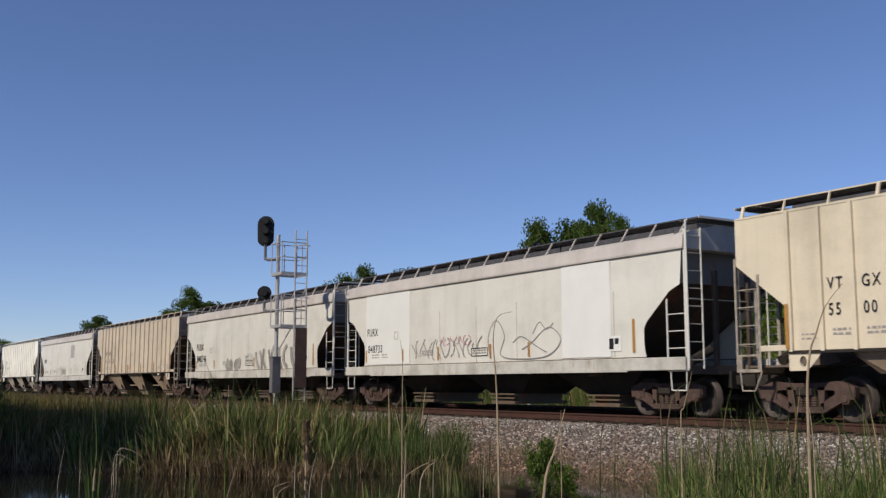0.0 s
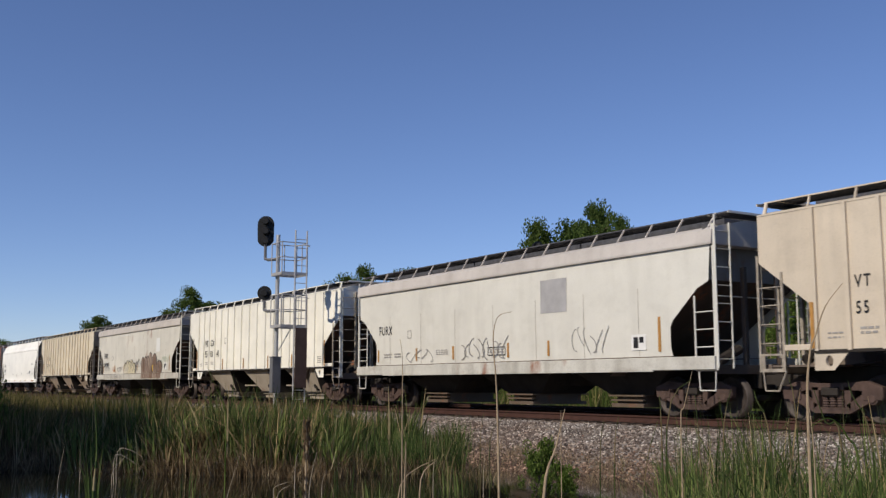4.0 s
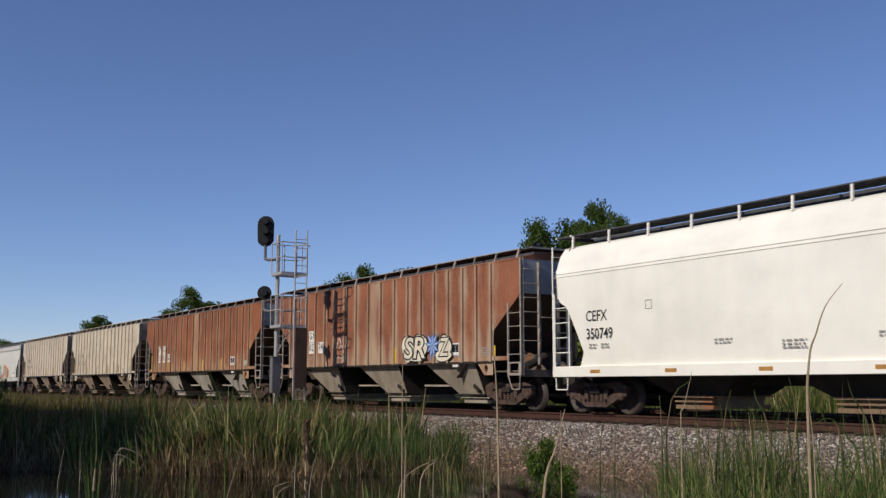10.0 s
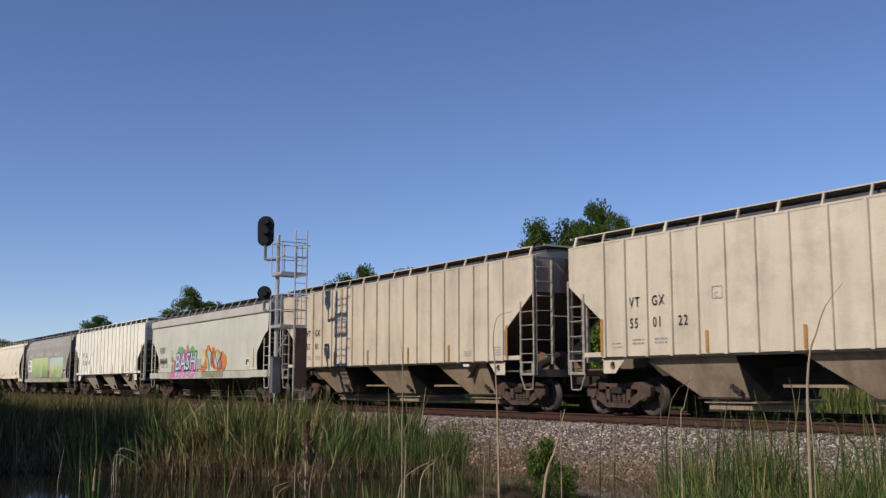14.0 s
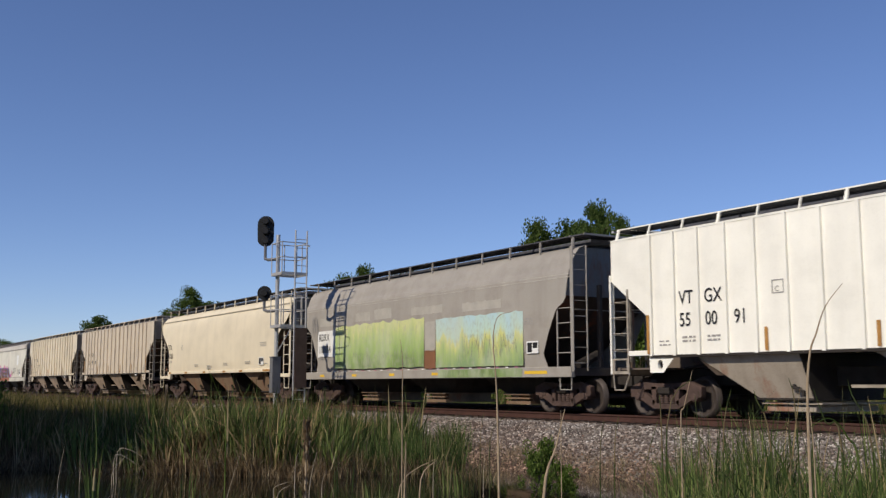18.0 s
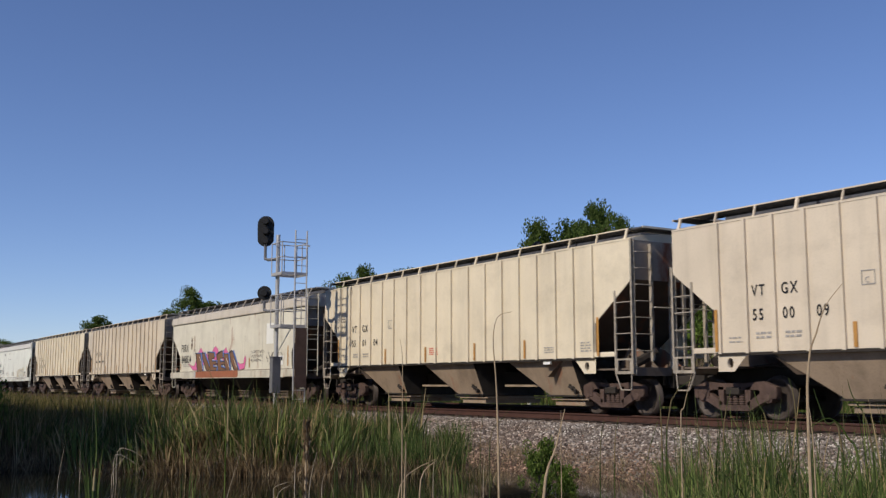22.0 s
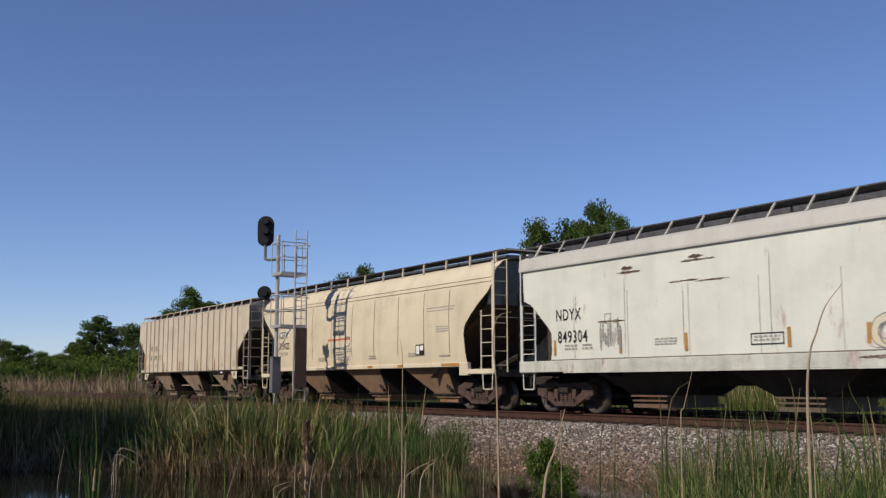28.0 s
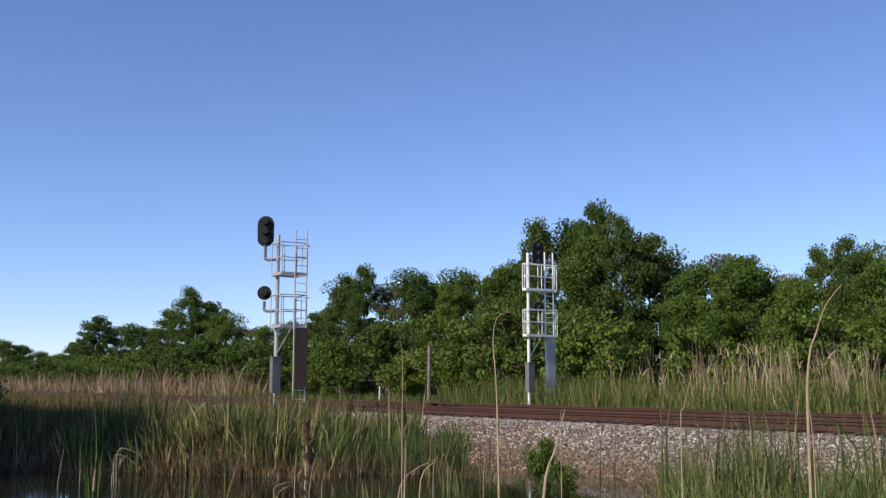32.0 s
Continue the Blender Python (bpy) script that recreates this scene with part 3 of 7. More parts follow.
def ribbed_end(car, L, k):
    """One end of a ribbed car: corner channels, side and end ladders, end posts, platform and webs."""
    e = k * L / 2
    xs = lambda d: e - k * d
    for side in (-1, 1):
        y = 1.52 * side
        a, b = sorted((xs(0.0), xs(-0.055)))
        y0, y1 = sorted((side * 1.43, side * 1.545))
        z1 = 4.24 if k > 0 else 3.4
        part("corner_channel", Shape().box(a, b, y0, y0 + 0.02, 1.0, z1).box(a, b, y1 - 0.02, y1, 1.0, z1).box(a, a + 0.02, y0, y1, 1.0, z1), None, car)
        lad = part("side_ladder", Shape().box(min(xs(0.60), xs(0.54)), max(xs(0.60), xs(0.54)), y - 0.02, y + 0.02, 1.02, 3.02, 0.005), None, car)
        for z in (1.58, 1.965, 2.35, 2.72):
            part("rung", Shape().path([(xs(0.57), y, z), (xs(0.50), y - side * -0.03, z), (xs(0.06), y + side * 0.03, z), (xs(0.0), y, z)], 0.014, 5), None, lad)
        s = Shape()
        for d0, d1, z0, z1 in ((0.60, 0.50, 1.0, 1.36), (0.08, -0.02, 1.0, 1.36), (0.60, -0.02, 1.0, 1.07), (0.60, -0.02, 1.33, 1.37)):
            a, b = sorted((xs(d0), xs(d1)))
            s.box(a, b, y - 0.012 - 0.004 * (z1 > 1.3), y + 0.012 + 0.004 * (z1 > 1.3), z0, z1)
        part("sill_step_frame", s, None, car)
        part("corner_step", Shape().path([(xs(0.60), y, 1.02), (xs(0.40), y, 0.62), (xs(0.06), y, 0.62), (xs(0.02), y, 1.02)], 0.018, 5), None, car)
        # end ladder: inner stile with rungs to the corner channel
        x = e + k * 0.07
        lad = part("end_ladder", Shape().box(min(e, x + k * 0.02), max(e, x + k * 0.02), side * 0.90 - 0.03, side * 0.90 + 0.03, 1.3, 4.14, 0.006), None, car)
        for i in range(7):
            z = 1.55 + 0.395 * i
            part("rung", Shape().path([(x, side * 0.90, z), (x + k * 0.05, side * 0.95, z), (x + k * 0.05, side * 1.42, z), (x, side * 1.47, z)], 0.013, 5), None, lad)
        # upright end post, and its web below the slope
        part("end_post", Shape().box(e - 0.04, e + 0.04, side * 0.21 - 0.045, side * 0.21 + 0.045, 1.1, 3.62 if side < 0 else 3.5, 0.01), None, car)
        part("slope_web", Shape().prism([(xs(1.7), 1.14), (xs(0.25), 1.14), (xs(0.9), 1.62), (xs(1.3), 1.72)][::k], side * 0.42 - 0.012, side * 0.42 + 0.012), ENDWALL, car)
    part("end_grab_iron", Shape().path([(e + k * 0.06, -0.9, 2.6), (e + k * 0.14, -0.84, 2.6), (e + k * 0.14, 1.0, 2.6), (e + k * 0.06, 1.06, 2.6)], 0.015, 5), None, car)
    a, b = sorted((xs(0.16), xs(-0.02)))
    part("end_sill", Shape().box(a, b, -1.43, 1.43, 0.96, 1.16, 0.02), ENDWALL, car)
    a, b = sorted((xs(1.5), xs(0.18)))
    part("end_platform", Shape().box(a, b, -1.42, 1.42, 1.10, 1.14), ENDWALL, car)
    end_fittings(car, e, k)


def ribbed_car(name):
    """Steel covered hopper with 18 outside posts on each side and three bays."""
    L, W = 16.79, 1.52
    car = thing(name, "", "freight car")
    out = [(0, 4.25), (0, 3.24), (1.33, 2.25), (1.33, 1.42)]
    prof = [(x - L / 2, z) for x, z in out] + [(L / 2 - x, z) for x, z in reversed(out)]
    s = Shape()
    for side in (-1, 1):
        y0, y1 = sorted((side * W, side * (W - 0.03)))
        s.prism(prof, y0, y1)
    part("body", s, None, car)
    for k in (-1, 1):
        e = k * L / 2
        a = [(e - k * 0.006, 4.25), (e - k * 0.006, 3.26), (e - k * 3.3, 0.95)]
        for (xa, za), (xb, zb), nm in zip(a, a[1:], ("end_wall", "slope_sheet")):
            q = [(xa, -W + 0.03, za), (xa, W - 0.03, za), (xb, W - 0.03, zb), (xb, -W + 0.03, zb)]
            part(nm, Shape().add(q, [(0, 1, 2, 3) if k > 0 else (3, 2, 1, 0)]), GRIMESHADE if nm == "slope_sheet" else None, car)
    s = Shape()
    pr = [(-W - 0.012, 4.22), (-W - 0.012, 4.25), (-1.1, 4.36), (-0.45, 4.42), (0.45, 4.42), (1.1, 4.36), (W + 0.012, 4.25), (W + 0.012, 4.22)]
    n = len(pr)
    s.add([(x, y, z) for x in (-L / 2, L / 2) for y, z in pr], [tuple(range(n)), tuple(range(2 * n - 1, n - 1, -1))] + [(i + n, (i + 1) % n + n, (i + 1) % n, i) for i in range(n)])
    roof = part("roof", s, None, car)
    hatches(car, 4.42, 4.60)
    ribs = [1.385, 2.135, 2.875, 3.675, 4.485, 5.295, 6.135, 7.015, 7.955]
    ribs += [L - r for r in reversed(ribs)]
    for i, r in enumerate(ribs):
        for side in (-1, 1):
            s = Shape()
            w = 0.042
            p = [(r - L / 2 - w, side * (W + 0.001)), (r - L / 2 - w * 0.97, side * (W + 0.062)), (r - L / 2 + w * 0.97, side * (W + 0.062)), (r - L / 2 + w, side * (W + 0.001))]
            f = [(0, 1, 5, 4), (1, 2, 6, 5), (2, 3, 7, 6), (0, 4, 7, 3), (0, 3, 2, 1), (4, 5, 6, 7)]
            s.add([(x, y, z) for z in (1.40, 4.23) for x, y in p], f if side < 0 else [q[::-1] for q in f])
            post = part("post", s, None, car)
            if side < 0:
                part("post_foot", FOOT, None, post, m=pose(r - L / 2, -W - 0.03, 1.40))
    for side in (-1, 1):
        y0, y1 = sorted((side * (W - 0.05), side * (W + 0.05)))
        part("side_sill", Shape().box(-L / 2 + 1.36, L / 2 - 1.36, y0, y1, 1.36, 1.42), UNDER, car)
        for k in (-1, 1):
            x0, x1 = sorted((k * (L / 2 - 1.34), k * (L / 2 - 0.60)))
            part("sill_extension", Shape().box(x0, x1, y0 + 0.02, y1 - 0.02, 1.42, 1.54, 0.01), None, car)
            # bolster plate with a round hole
            x0, x1 = sorted((k * (L / 2 - 1.30), k * (L / 2 - 2.1)))
            s = Shape()
            n = 16
            cx, cz = k * (L / 2 - 1.64), 1.2
            ring = [(cx + 0.085 * math.cos(2 * math.pi * i / n), cz + 0.11 * math.sin(2 * math.pi * i / n)) for i in range(n)]
            outer = []
            for i in range(n):
                c, q = math.cos(2 * math.pi * i / n), math.sin(2 * math.pi * i / n)
                kk = max(abs(c), abs(q))
                ox, oz = min(x1, max(x0, cx + 0.6 * c / kk)), 1.2 + 0.18 * q / kk
                outer.append((k * min(abs(ox), L / 2 - 1.30) if abs(ox) > L / 2 - 1.74 - (oz - 1.02) else k * (L / 2 - 1.74 - (oz - 1.02)), oz))
            yy = side * (W + 0.02)
            s.add([(x, yy, z) for x, z in outer] + [(x, yy, z) for x, z in ring] + [(x, yy - side * 0.08, z) for x, z in ring],
                  [(i, (i + 1) % n, (i + 1) % n + n, i + n) for i in range(n)] + [(i + n, (i + 1) % n + n, (i + 1) % n + 2 * n, i + 2 * n) for i in range(n)])
            part("bolster_plate", s, None, car)
    underframe(car, L, None)
    hopper_bays(car, L, (2.62, 7.07, 11.6), None, 1.40, 0.48, 1.44, 1.12, 1.5, 2.8)
    part("sill_tag", Shape().box(13.38 - L / 2, 13.68 - L / 2, -W - 0.03, -W + 0.02, 1.27, 1.39, 0.01), WHITEINK, car)
    for x0 in (6.3, 10.9):
        for side in (-1, 1):
            s = Shape().box(x0 - L / 2, x0 + 1.8 - L / 2, side * 1.0 - 0.03, side * 1.0 + 0.03, 0.69, 0.75)
            part("vibrator_bar", s, None, car)
    for k in (-1, 1):
        ribbed_end(car, L, k)
        truck_parts(car, k * 7.12)
    roof_walk(car, L, 4.53, 1.32, None, 1.07, 3, x0=0.04)
    return car, L


def swept_body(L, prof, outline, cols=17):
    """A hull from a cross-section (y, z) swept along the car; outline gives how far each height stands in from the ends."""
    s = Shape()
    n = len(prof)
    for i in range(cols):
        t = i / (cols - 1)
        for y, z in prof:
            d = outline(z)
            s.v.append((-L / 2 + d + (L - 2 * d) * t, y, z))
    for i in range(cols - 1):
        for k in range(n - 1):
            a = i * n + k
            s.f.append((a, a + n, a + n + 1, a + 1))
    return s


def lerp_table(tab):
    def f(z):
        for (z0, d0), (z1, d1) in zip(tab, tab[1:]):
            if z <= z1:
                return d0 + (d1 - d0) * max(0, (z - z0)) / (z1 - z0)
        return tab[-1][1]
    return f


def smooth_car(name, kind):
    """Covered hopper with smooth sides. 'flat': slab sides under a shoulder plate; 'round': sides curving into the roof; 'roundsill': the same over a deep side sill."""
    L = {"flat": 16.65, "round": 17.05, "roundsill": 16.3}[kind]
    car = thing(name, "", "freight car")
    if kind == "flat":
        half = [(1.56, 1.38), (1.575, 2.2), (1.575, 3.0), (1.56, 3.84)]
        tab = [(1.38, 1.3), (1.6, 1.36), (2.12, 1.35), (2.93, 0.42), (3.0, 0.16), (3.84, 0.1), (4.5, 0.1)]
        zb, top = 1.38, 3.84
    else:
        zb = 1.40 if kind == "round" else 1.2
        half = [(1.53, zb), (1.565, 1.7), (1.585, 2.1), (1.59, 2.6), (1.58, 3.1), (1.555, 3.5), (1.535, 3.72), (1.50, 3.73), (1.46, 3.86), (1.36, 4.10), (1.20, 4.30), (0.9, 4.40), (0.4, 4.44), (0.0, 4.45)]
        if kind == "round":
            half[6:10] = [(1.535, 3.72), (1.505, 3.86), (1.455, 4.0), (1.36, 4.14)]
            tab = [(zb, 1.38), (1.66, 1.43), (2.22, 1.49), (2.5, 1.43), (2.82, 1.09), (3.04, 0.8), (3.4, 0.28), (3.6, 0.08), (3.75, 0.0), (4.5, 0.0)]
        else:
            tab = [(zb, 1.05), (1.29, 1.07), (1.53, 1.22), (2.1, 0.95), (2.52, 0.71), (2.7, 0.62), (2.91, 0.23), (3.33, 0.18), (3.75, 0.1), (4.5, 0.08)]
    prof = [(-y, z) for y, z in half]
    if kind != "flat":
        prof += [(y, z) for y, z in reversed(half[:-1])]
    outline = lerp_table(tab)
    fine = []
    for (y0, z0), (y1, z1) in zip(prof, prof[1:]):
        m = max(1, int(math.hypot(y1 - y0, z1 - z0) / 0.12))
        fine += [(y0 + (y1 - y0) * i / m, z0 + (z1 - z0) * i / m) for i in range(m)]
    fine.append(prof[-1])
    s = swept_body(L, fine, outline)
    if kind == "flat":
        far = Shape()
        far.v = [(x, -y, z) for x, y, z in s.v]
        far.f = [q[::-1] for q in s.f]
        s.add(far.v, far.f)
    body = part("body", s, None, car, smooth=kind != "flat")
    for k in (-1, 1):
        e = k * L / 2
        zs = 3.05
        a = [(e - k * 0.34, 4.36 if kind != "flat" else 4.3), (e - k * 0.34, zs), (e - k * 3.5, 0.95)]
        for (xa, za), (xb, zb2), nm in zip(a, a[1:], ("end_wall", "slope_sheet")):
            wa = 1.25 if za > 4 and kind != "flat" else 1.52
            q = [(xa, -wa, za), (xa, wa, za), (xb, 1.52, zb2), (xb, -1.52, zb2)]
            part(nm, Shape().add(q, [(0, 1, 2, 3) if k > 0 else (3, 2, 1, 0)]), GRIMESHADE if nm == "slope_sheet" else None, car)
    if kind == "flat":
        s = Shape()
        pr = [(-1.62, 3.80), (-1.63, 3.84), (-1.60, 4.12), (-1.35, 4.22), (-0.5, 4.40), (0.5, 4.40), (1.35, 4.22), (1.60, 4.12), (1.63, 3.84), (1.62, 3.80)]
        n = len(pr)
        s.add([(x, y, z) for x in (-L / 2, L / 2) for y, z in pr], [tuple(range(n)), tuple(range(2 * n - 1, n - 1, -1))] + [(i + n, (i + 1) % n + n, (i + 1) % n, i) for i in range(n)])
        part("roof", s, None, car)
    hatches(car, 4.38, 4.62)
    # weld seams down the side
    for i in range(7 if kind == "flat" else 0):
        x = -L / 2 + 2.29 + 1.995 * i
        for side in (-1,):
            s = Shape()
            pts = [(side * (y + 0.004), z) for y, z in half if z < 3.71]
            v = [(x + dx, y, z) for dx in (-0.014, 0.014) for y, z in pts]
            n = len(pts)
            s.add(v, [(k, k + n, k + n + 1, k + 1) for k in range(n - 1)])
            part("weld_seam", s, SEAM, car)
    if kind == "roundsill":
        for z in (3.52, 3.60):
            y = 1.555 - (z - 3.5) * 0.09
            part("long_joint", Shape().box(-L / 2 + 0.06, L / 2 - 0.06, -y - 0.006, -y + 0.01, z - 0.008, z + 0.008), SEAM, car)
    underframe(car, L, None)
    for side in (-1, 1):
        if kind == "flat":
            y0, y1 = sorted((side * 1.50, side * 1.625))
            part("side_sill", Shape().box(-L / 2, L / 2, y0, y1, 1.07, 1.365, 0.012), None, car)
            # Dark strip: joint grime with the shadow line above the sill painted in
            part("sill_joint", Shape().box(-L / 2 + 1.3, L / 2 - 1.3, y0 + 0.02, y1 - 0.03, 1.365, 1.392), SILLGRIMESHADE, car)
            y0, y1 = sorted((side * 1.60, side * 1.64))
            part("sill_flange", Shape().box(-L / 2 + 1.9, L / 2 - 1.9, y0, y1, 1.045, 1.075), None, car)
        elif kind == "roundsill":
            y0, y1 = sorted((side * 1.49, side * 1.60))
            part("side_sill", Shape().box(-L / 2, L / 2, y0, y1, 0.94, 1.21, 0.012), None, car)
        else:
            y0, y1 = sorted((side * 1.46, side * 1.57))
            part("side_sill", Shape().box(-L / 2 + 1.3, L / 2 - 1.3, y0, y1, 1.28, 1.405, 0.012), None, car)
            for k in (-1, 1):
                x0, x1 = sorted((k * (L / 2 - 1.35), k * (L / 2)))
                part("sill_extension", Shape().box(x0, x1, y0, y1, 1.06, 1.2, 0.01), None, car)
                x0, x1 = sorted((k * (L / 2 - 1.3), k * (L / 2 - 1.75)))
                part("bolster_plate", Shape().box(x0, x1, y0, y1 + 0.01, 1.02, 1.29, 0.01), None, car)
    if kind == "round":
        hopper_bays(car, L, (3.0, 7.3, 11.6), None, 1.30, 0.48, 1.38, 1.08)
    else:
        for x0 in (3.6, 8.0, 12.4):
            x = x0 - L / 2
            s = Shape()
            v = []
            for side in (-1, 1):
                v += [(x - 1.25, side * 1.15, 1.15), (x + 2.45, side * 1.15, 1.15), (x + 1.45, side * 0.8, 0.5), (x - 0.05, side * 0.8, 0.5)]
            s.add(v, [(3, 2, 1, 0), (4, 5, 6, 7), (0, 4, 7, 3), (1, 2, 6, 5), (2, 3, 7, 6), (0, 1, 5, 4)])
            # Bay coloured nearly black for the shade below the sill
            bay = part("hopper_bay", s, UNDER, car)
            s = Shape().box(x + 0.1, x + 1.35, -1.0, 1.0, 0.46, 0.50).box(x + 0.15, x + 1.3, -0.95, 0.95, 0.2, 0.29).box(x + 0.2, x + 1.25, -0.8, 0.8, 0.29, 0.46).box(x + 0.15, x + 1.3, -0.98, -0.9, 0.35, 0.39)
            part("outlet_gate", s, None, bay)
    for k in (-1, 1):
        end_gear(car, L, None, k, tall=4.55 if kind != "flat" else 4.5, corner=2.9 if kind != "flat" else 2.7, post=0.042)
        truck_parts(car, k * 7.1)
    if kind == "flat":
        roof_walk(car, L, 4.52, 1.28, None, 0.98, 99, slant=0.15, edge=GRATE, thick=0.016)
    else:
        roof_walk(car, L, 4.63, 1.22, None, 1.32, 1, edge=GRATE, thick=0.026, flare=0.08)
    return car, L


def painted(car, mat):
    """Gives every unpainted part of a car its paint."""
    for o in car.children_recursive:
        if o.type == "MESH":
            if not o.data.materials:
                o.data.materials.append(None)
            if o.data.materials[0] is None:
                o.material_slots[0].link = "OBJECT"
                o.material_slots[0].material = mat


TEMPLATES = {}


def make_car(kind, x_rear, mat, label, under=None, metalwork=None):
    """A car whose rear side corner stands at x_rear when the clip starts."""
    if kind not in TEMPLATES:
        TEMPLATES[kind] = ribbed_car("hopper_car") if kind == "ribbed" else smooth_car("hopper_car", kind)
        car, L = TEMPLATES[kind]
        for o in car.children_recursive:
            if o.type == "MESH" and not o.data.materials:
                o.data.materials.append(None)
    tpl, L = TEMPLATES[kind]
    x = x_rear + L / 2
    car = copy_thing(tpl, pose(x, 0, 0))
    painted(car, mat)
    if under:
        for o in car.children_recursive:
            if o.name.split(".")[0] in ("hopper_bay", "outlet_gate", "vibrator_bar") and o.material_slots[0].link == "OBJECT":
                o.material_slots[0].material = under
    if metalwork:
        for o in car.children_recursive:
            if o.name.split(".")[0] in ("walkway_edge", "walkway_bracket", "end_walkway_edge", "side_ladder", "end_ladder", "rung", "corner_channel", "sill_step_frame", "end_post", "corner_step", "end_grab_iron") and o.material_slots[0].link == "OBJECT":
                o.material_slots[0].material = metalwork
    tagged(car, label, "freight car", "cars of the freight train")
    CARS.append((car, x, L))
    return car, L


CARS = []


def recoat(car, names, mat):
    """Gives some painted parts of a car another coat."""
    for o in car.children_recursive:
        if o.name.split(".")[0] in names and o.material_slots[0].link == "OBJECT":
            o.material_slots[0].material = mat



def letters(car, L, s, xl, z, size, mat=None, y=1.60, bold=0.0, width=1.0, name="lettering", shear=0.0, space=1.0):
    return part(name, text_mesh(s, size, mat or BLACKINK, bold, width, shear, space), None, car, m=pose(xl - L / 2, -y, z))


def patch(car, L, x0, x1, z0, z1, mat, y=1.594, name="paint_patch"):
    s = Shape().box(x0 - L / 2, x1 - L / 2, -y, -y + 0.003, z0, z1)
    return part(name, s, mat, car)


def small_print(car, L, x, z, w, rows, y=1.60, mat=None, h=0.045, gap=0.085):
    """Stencilled data too small to read, as broken bars."""
    s = Shape()
    for r in range(rows):
        xx = x
        while xx < x + w:
            k = random.uniform(0.05, 0.16)
            s.add([(xx - L / 2, -y, z - r * gap), (min(xx + k, x + w) - L / 2, -y, z - r * gap), (min(xx + k, x + w) - L / 2, -y, z - r * gap + h), (xx - L / 2, -y, z - r * gap + h)], [(0, 1, 2, 3)])
            xx += k + random.uniform(0.02, 0.05)
    part("stencilled_data", s, mat or GREYINK, car)["kind"] = "stuff"


# ---- the train ----
TAN = (0.63, 0.543, 0.428)
CREAM = (0.705, 0.618, 0.468)
WHITE = (0.90, 0.87, 0.775)
COOL = (0.685, 0.665, 0.60)
RUSTY = (0.235, 0.085, 0.045)


def ribbed(x, base, label, nums, dirt=0.35, rust=0.0, seed=0.0, patches=False, under=None, reds=False, rust_col=(0.16, 0.055, 0.025), amber=True):
    mat = paint("car_paint", base, dirt, rust, seed, rust_col) if base != RUSTY else (rusted("rusted_paint", seed, fading=0.9) if rust > 0.5 else rusted("rusted_paint", seed, (0.30, 0.115, 0.06), (0.17, 0.068, 0.045), (0.47, 0.32, 0.21), 0.72))
    und = paint("bay_paint", under or ((0.38, 0.325, 0.26) if base == WHITE else (0.31, 0.235, 0.168)), dirt + 0.4, 0.1, seed + 5, dirt_col=(0.07, 0.05, 0.035))
    car, L = make_car("ribbed", x, mat, label, und, WORNGREY if base == RUSTY else None)
    if base == RUSTY:
        recoat(car, ("end_wall",), PRIMER)
    if base == WHITE:
        recoat(car, ("side_ladder", "rung", "sill_step_frame", "corner_step", "end_ladder", "end_post"), DULLSTEEL)
    if base not in (RUSTY, WHITE):
        recoat(car, ("end_wall",), ENDRUST)
        for o in car.children_recursive:
            if o.name.split(".")[0] in ("side_ladder", "rung", "corner_channel", "end_post", "sill_step_frame", "corner_step", "end_ladder") and o.material_slots[0].link == "OBJECT":
                o.material_slots[0].material = DULLSTEEL
    ys = 1.528
    dx, z1, z2, size = (0.08, 2.44, 2.0, 0.40) if patches else (0.0, 2.55, 2.05, 0.43 if base == WHITE else 0.33)
    cells = [("VT", 2.27, z1), ("GX", 3.03, z1)] + [(n, p, z2) for n, p in zip(nums, (2.27, 3.05, 3.87))]
    cells = [(n, p + dx, z) for n, p, z in cells]
    for s, xx, z in cells:
        if patches:
            patch(car, L, xx - 0.04, xx + 0.46, z - 0.08, z + 0.345, WHITEINK, ys, "number_patch")
        if s == "--":
            small_print(car, L, xx, z + 0.1, 0.4, 1, ys + 0.002, BLACKINK, 0.12)
        else:
            letters(car, L, s, xx, z + (0.03 if base != WHITE else 0), size, BLACKINK, ys + 0.005, 0.004, 0.84 if base == WHITE else 0.78, "car_number", space=1.0 if base == WHITE else 1.3)
    if amber:
        for xx, h in ((1.28, 0.9), (4.68, 0.48), (7.28, 0.48), (10.05, 0.5), (12.5, 0.5), (15.6, 0.95)):
            patch(car, L, xx, xx + 0.085, 1.45, 1.45 + h, REFLECT, 1.545 if h < 0.6 else 1.60, "reflector")
    s = Shape()
    for a, b, c, d in ((4.9, 5.2, 2.60, 2.62), (4.9, 5.2, 2.86, 2.88), (4.9, 4.92, 2.60, 2.88), (5.18, 5.2, 2.60, 2.88)):
        s.box(a - L / 2, b - L / 2, -ys - 0.003, -ys, c, d)
    part("stencil_frame", s, GREYINK, car)
    letters(car, L, "C", 4.97, 2.64, 0.16, GREYINK, ys + 0.003)
    small_print(car, L, 2.35, 1.78, 0.4, 2, ys + 0.002)
    small_print(car, L, 3.1, 1.78, 0.4, 2, ys + 0.002)
    small_print(car, L, 1.62, 1.72, 0.35, 2, ys + 0.002, h=0.03)
    small_print(car, L, 13.4, 1.7, 0.5, 3, ys + 0.002, h=0.03, gap=0.06)
    small_print(car, L, 14.9, 1.78, 0.5, 4, ys + 0.002, h=0.035, gap=0.07)
    if reds:
        small_print(car, L, 7.55, 1.85, 0.5, 4, ys + 0.002, REDINK, 0.035, 0.06)
    return car, L


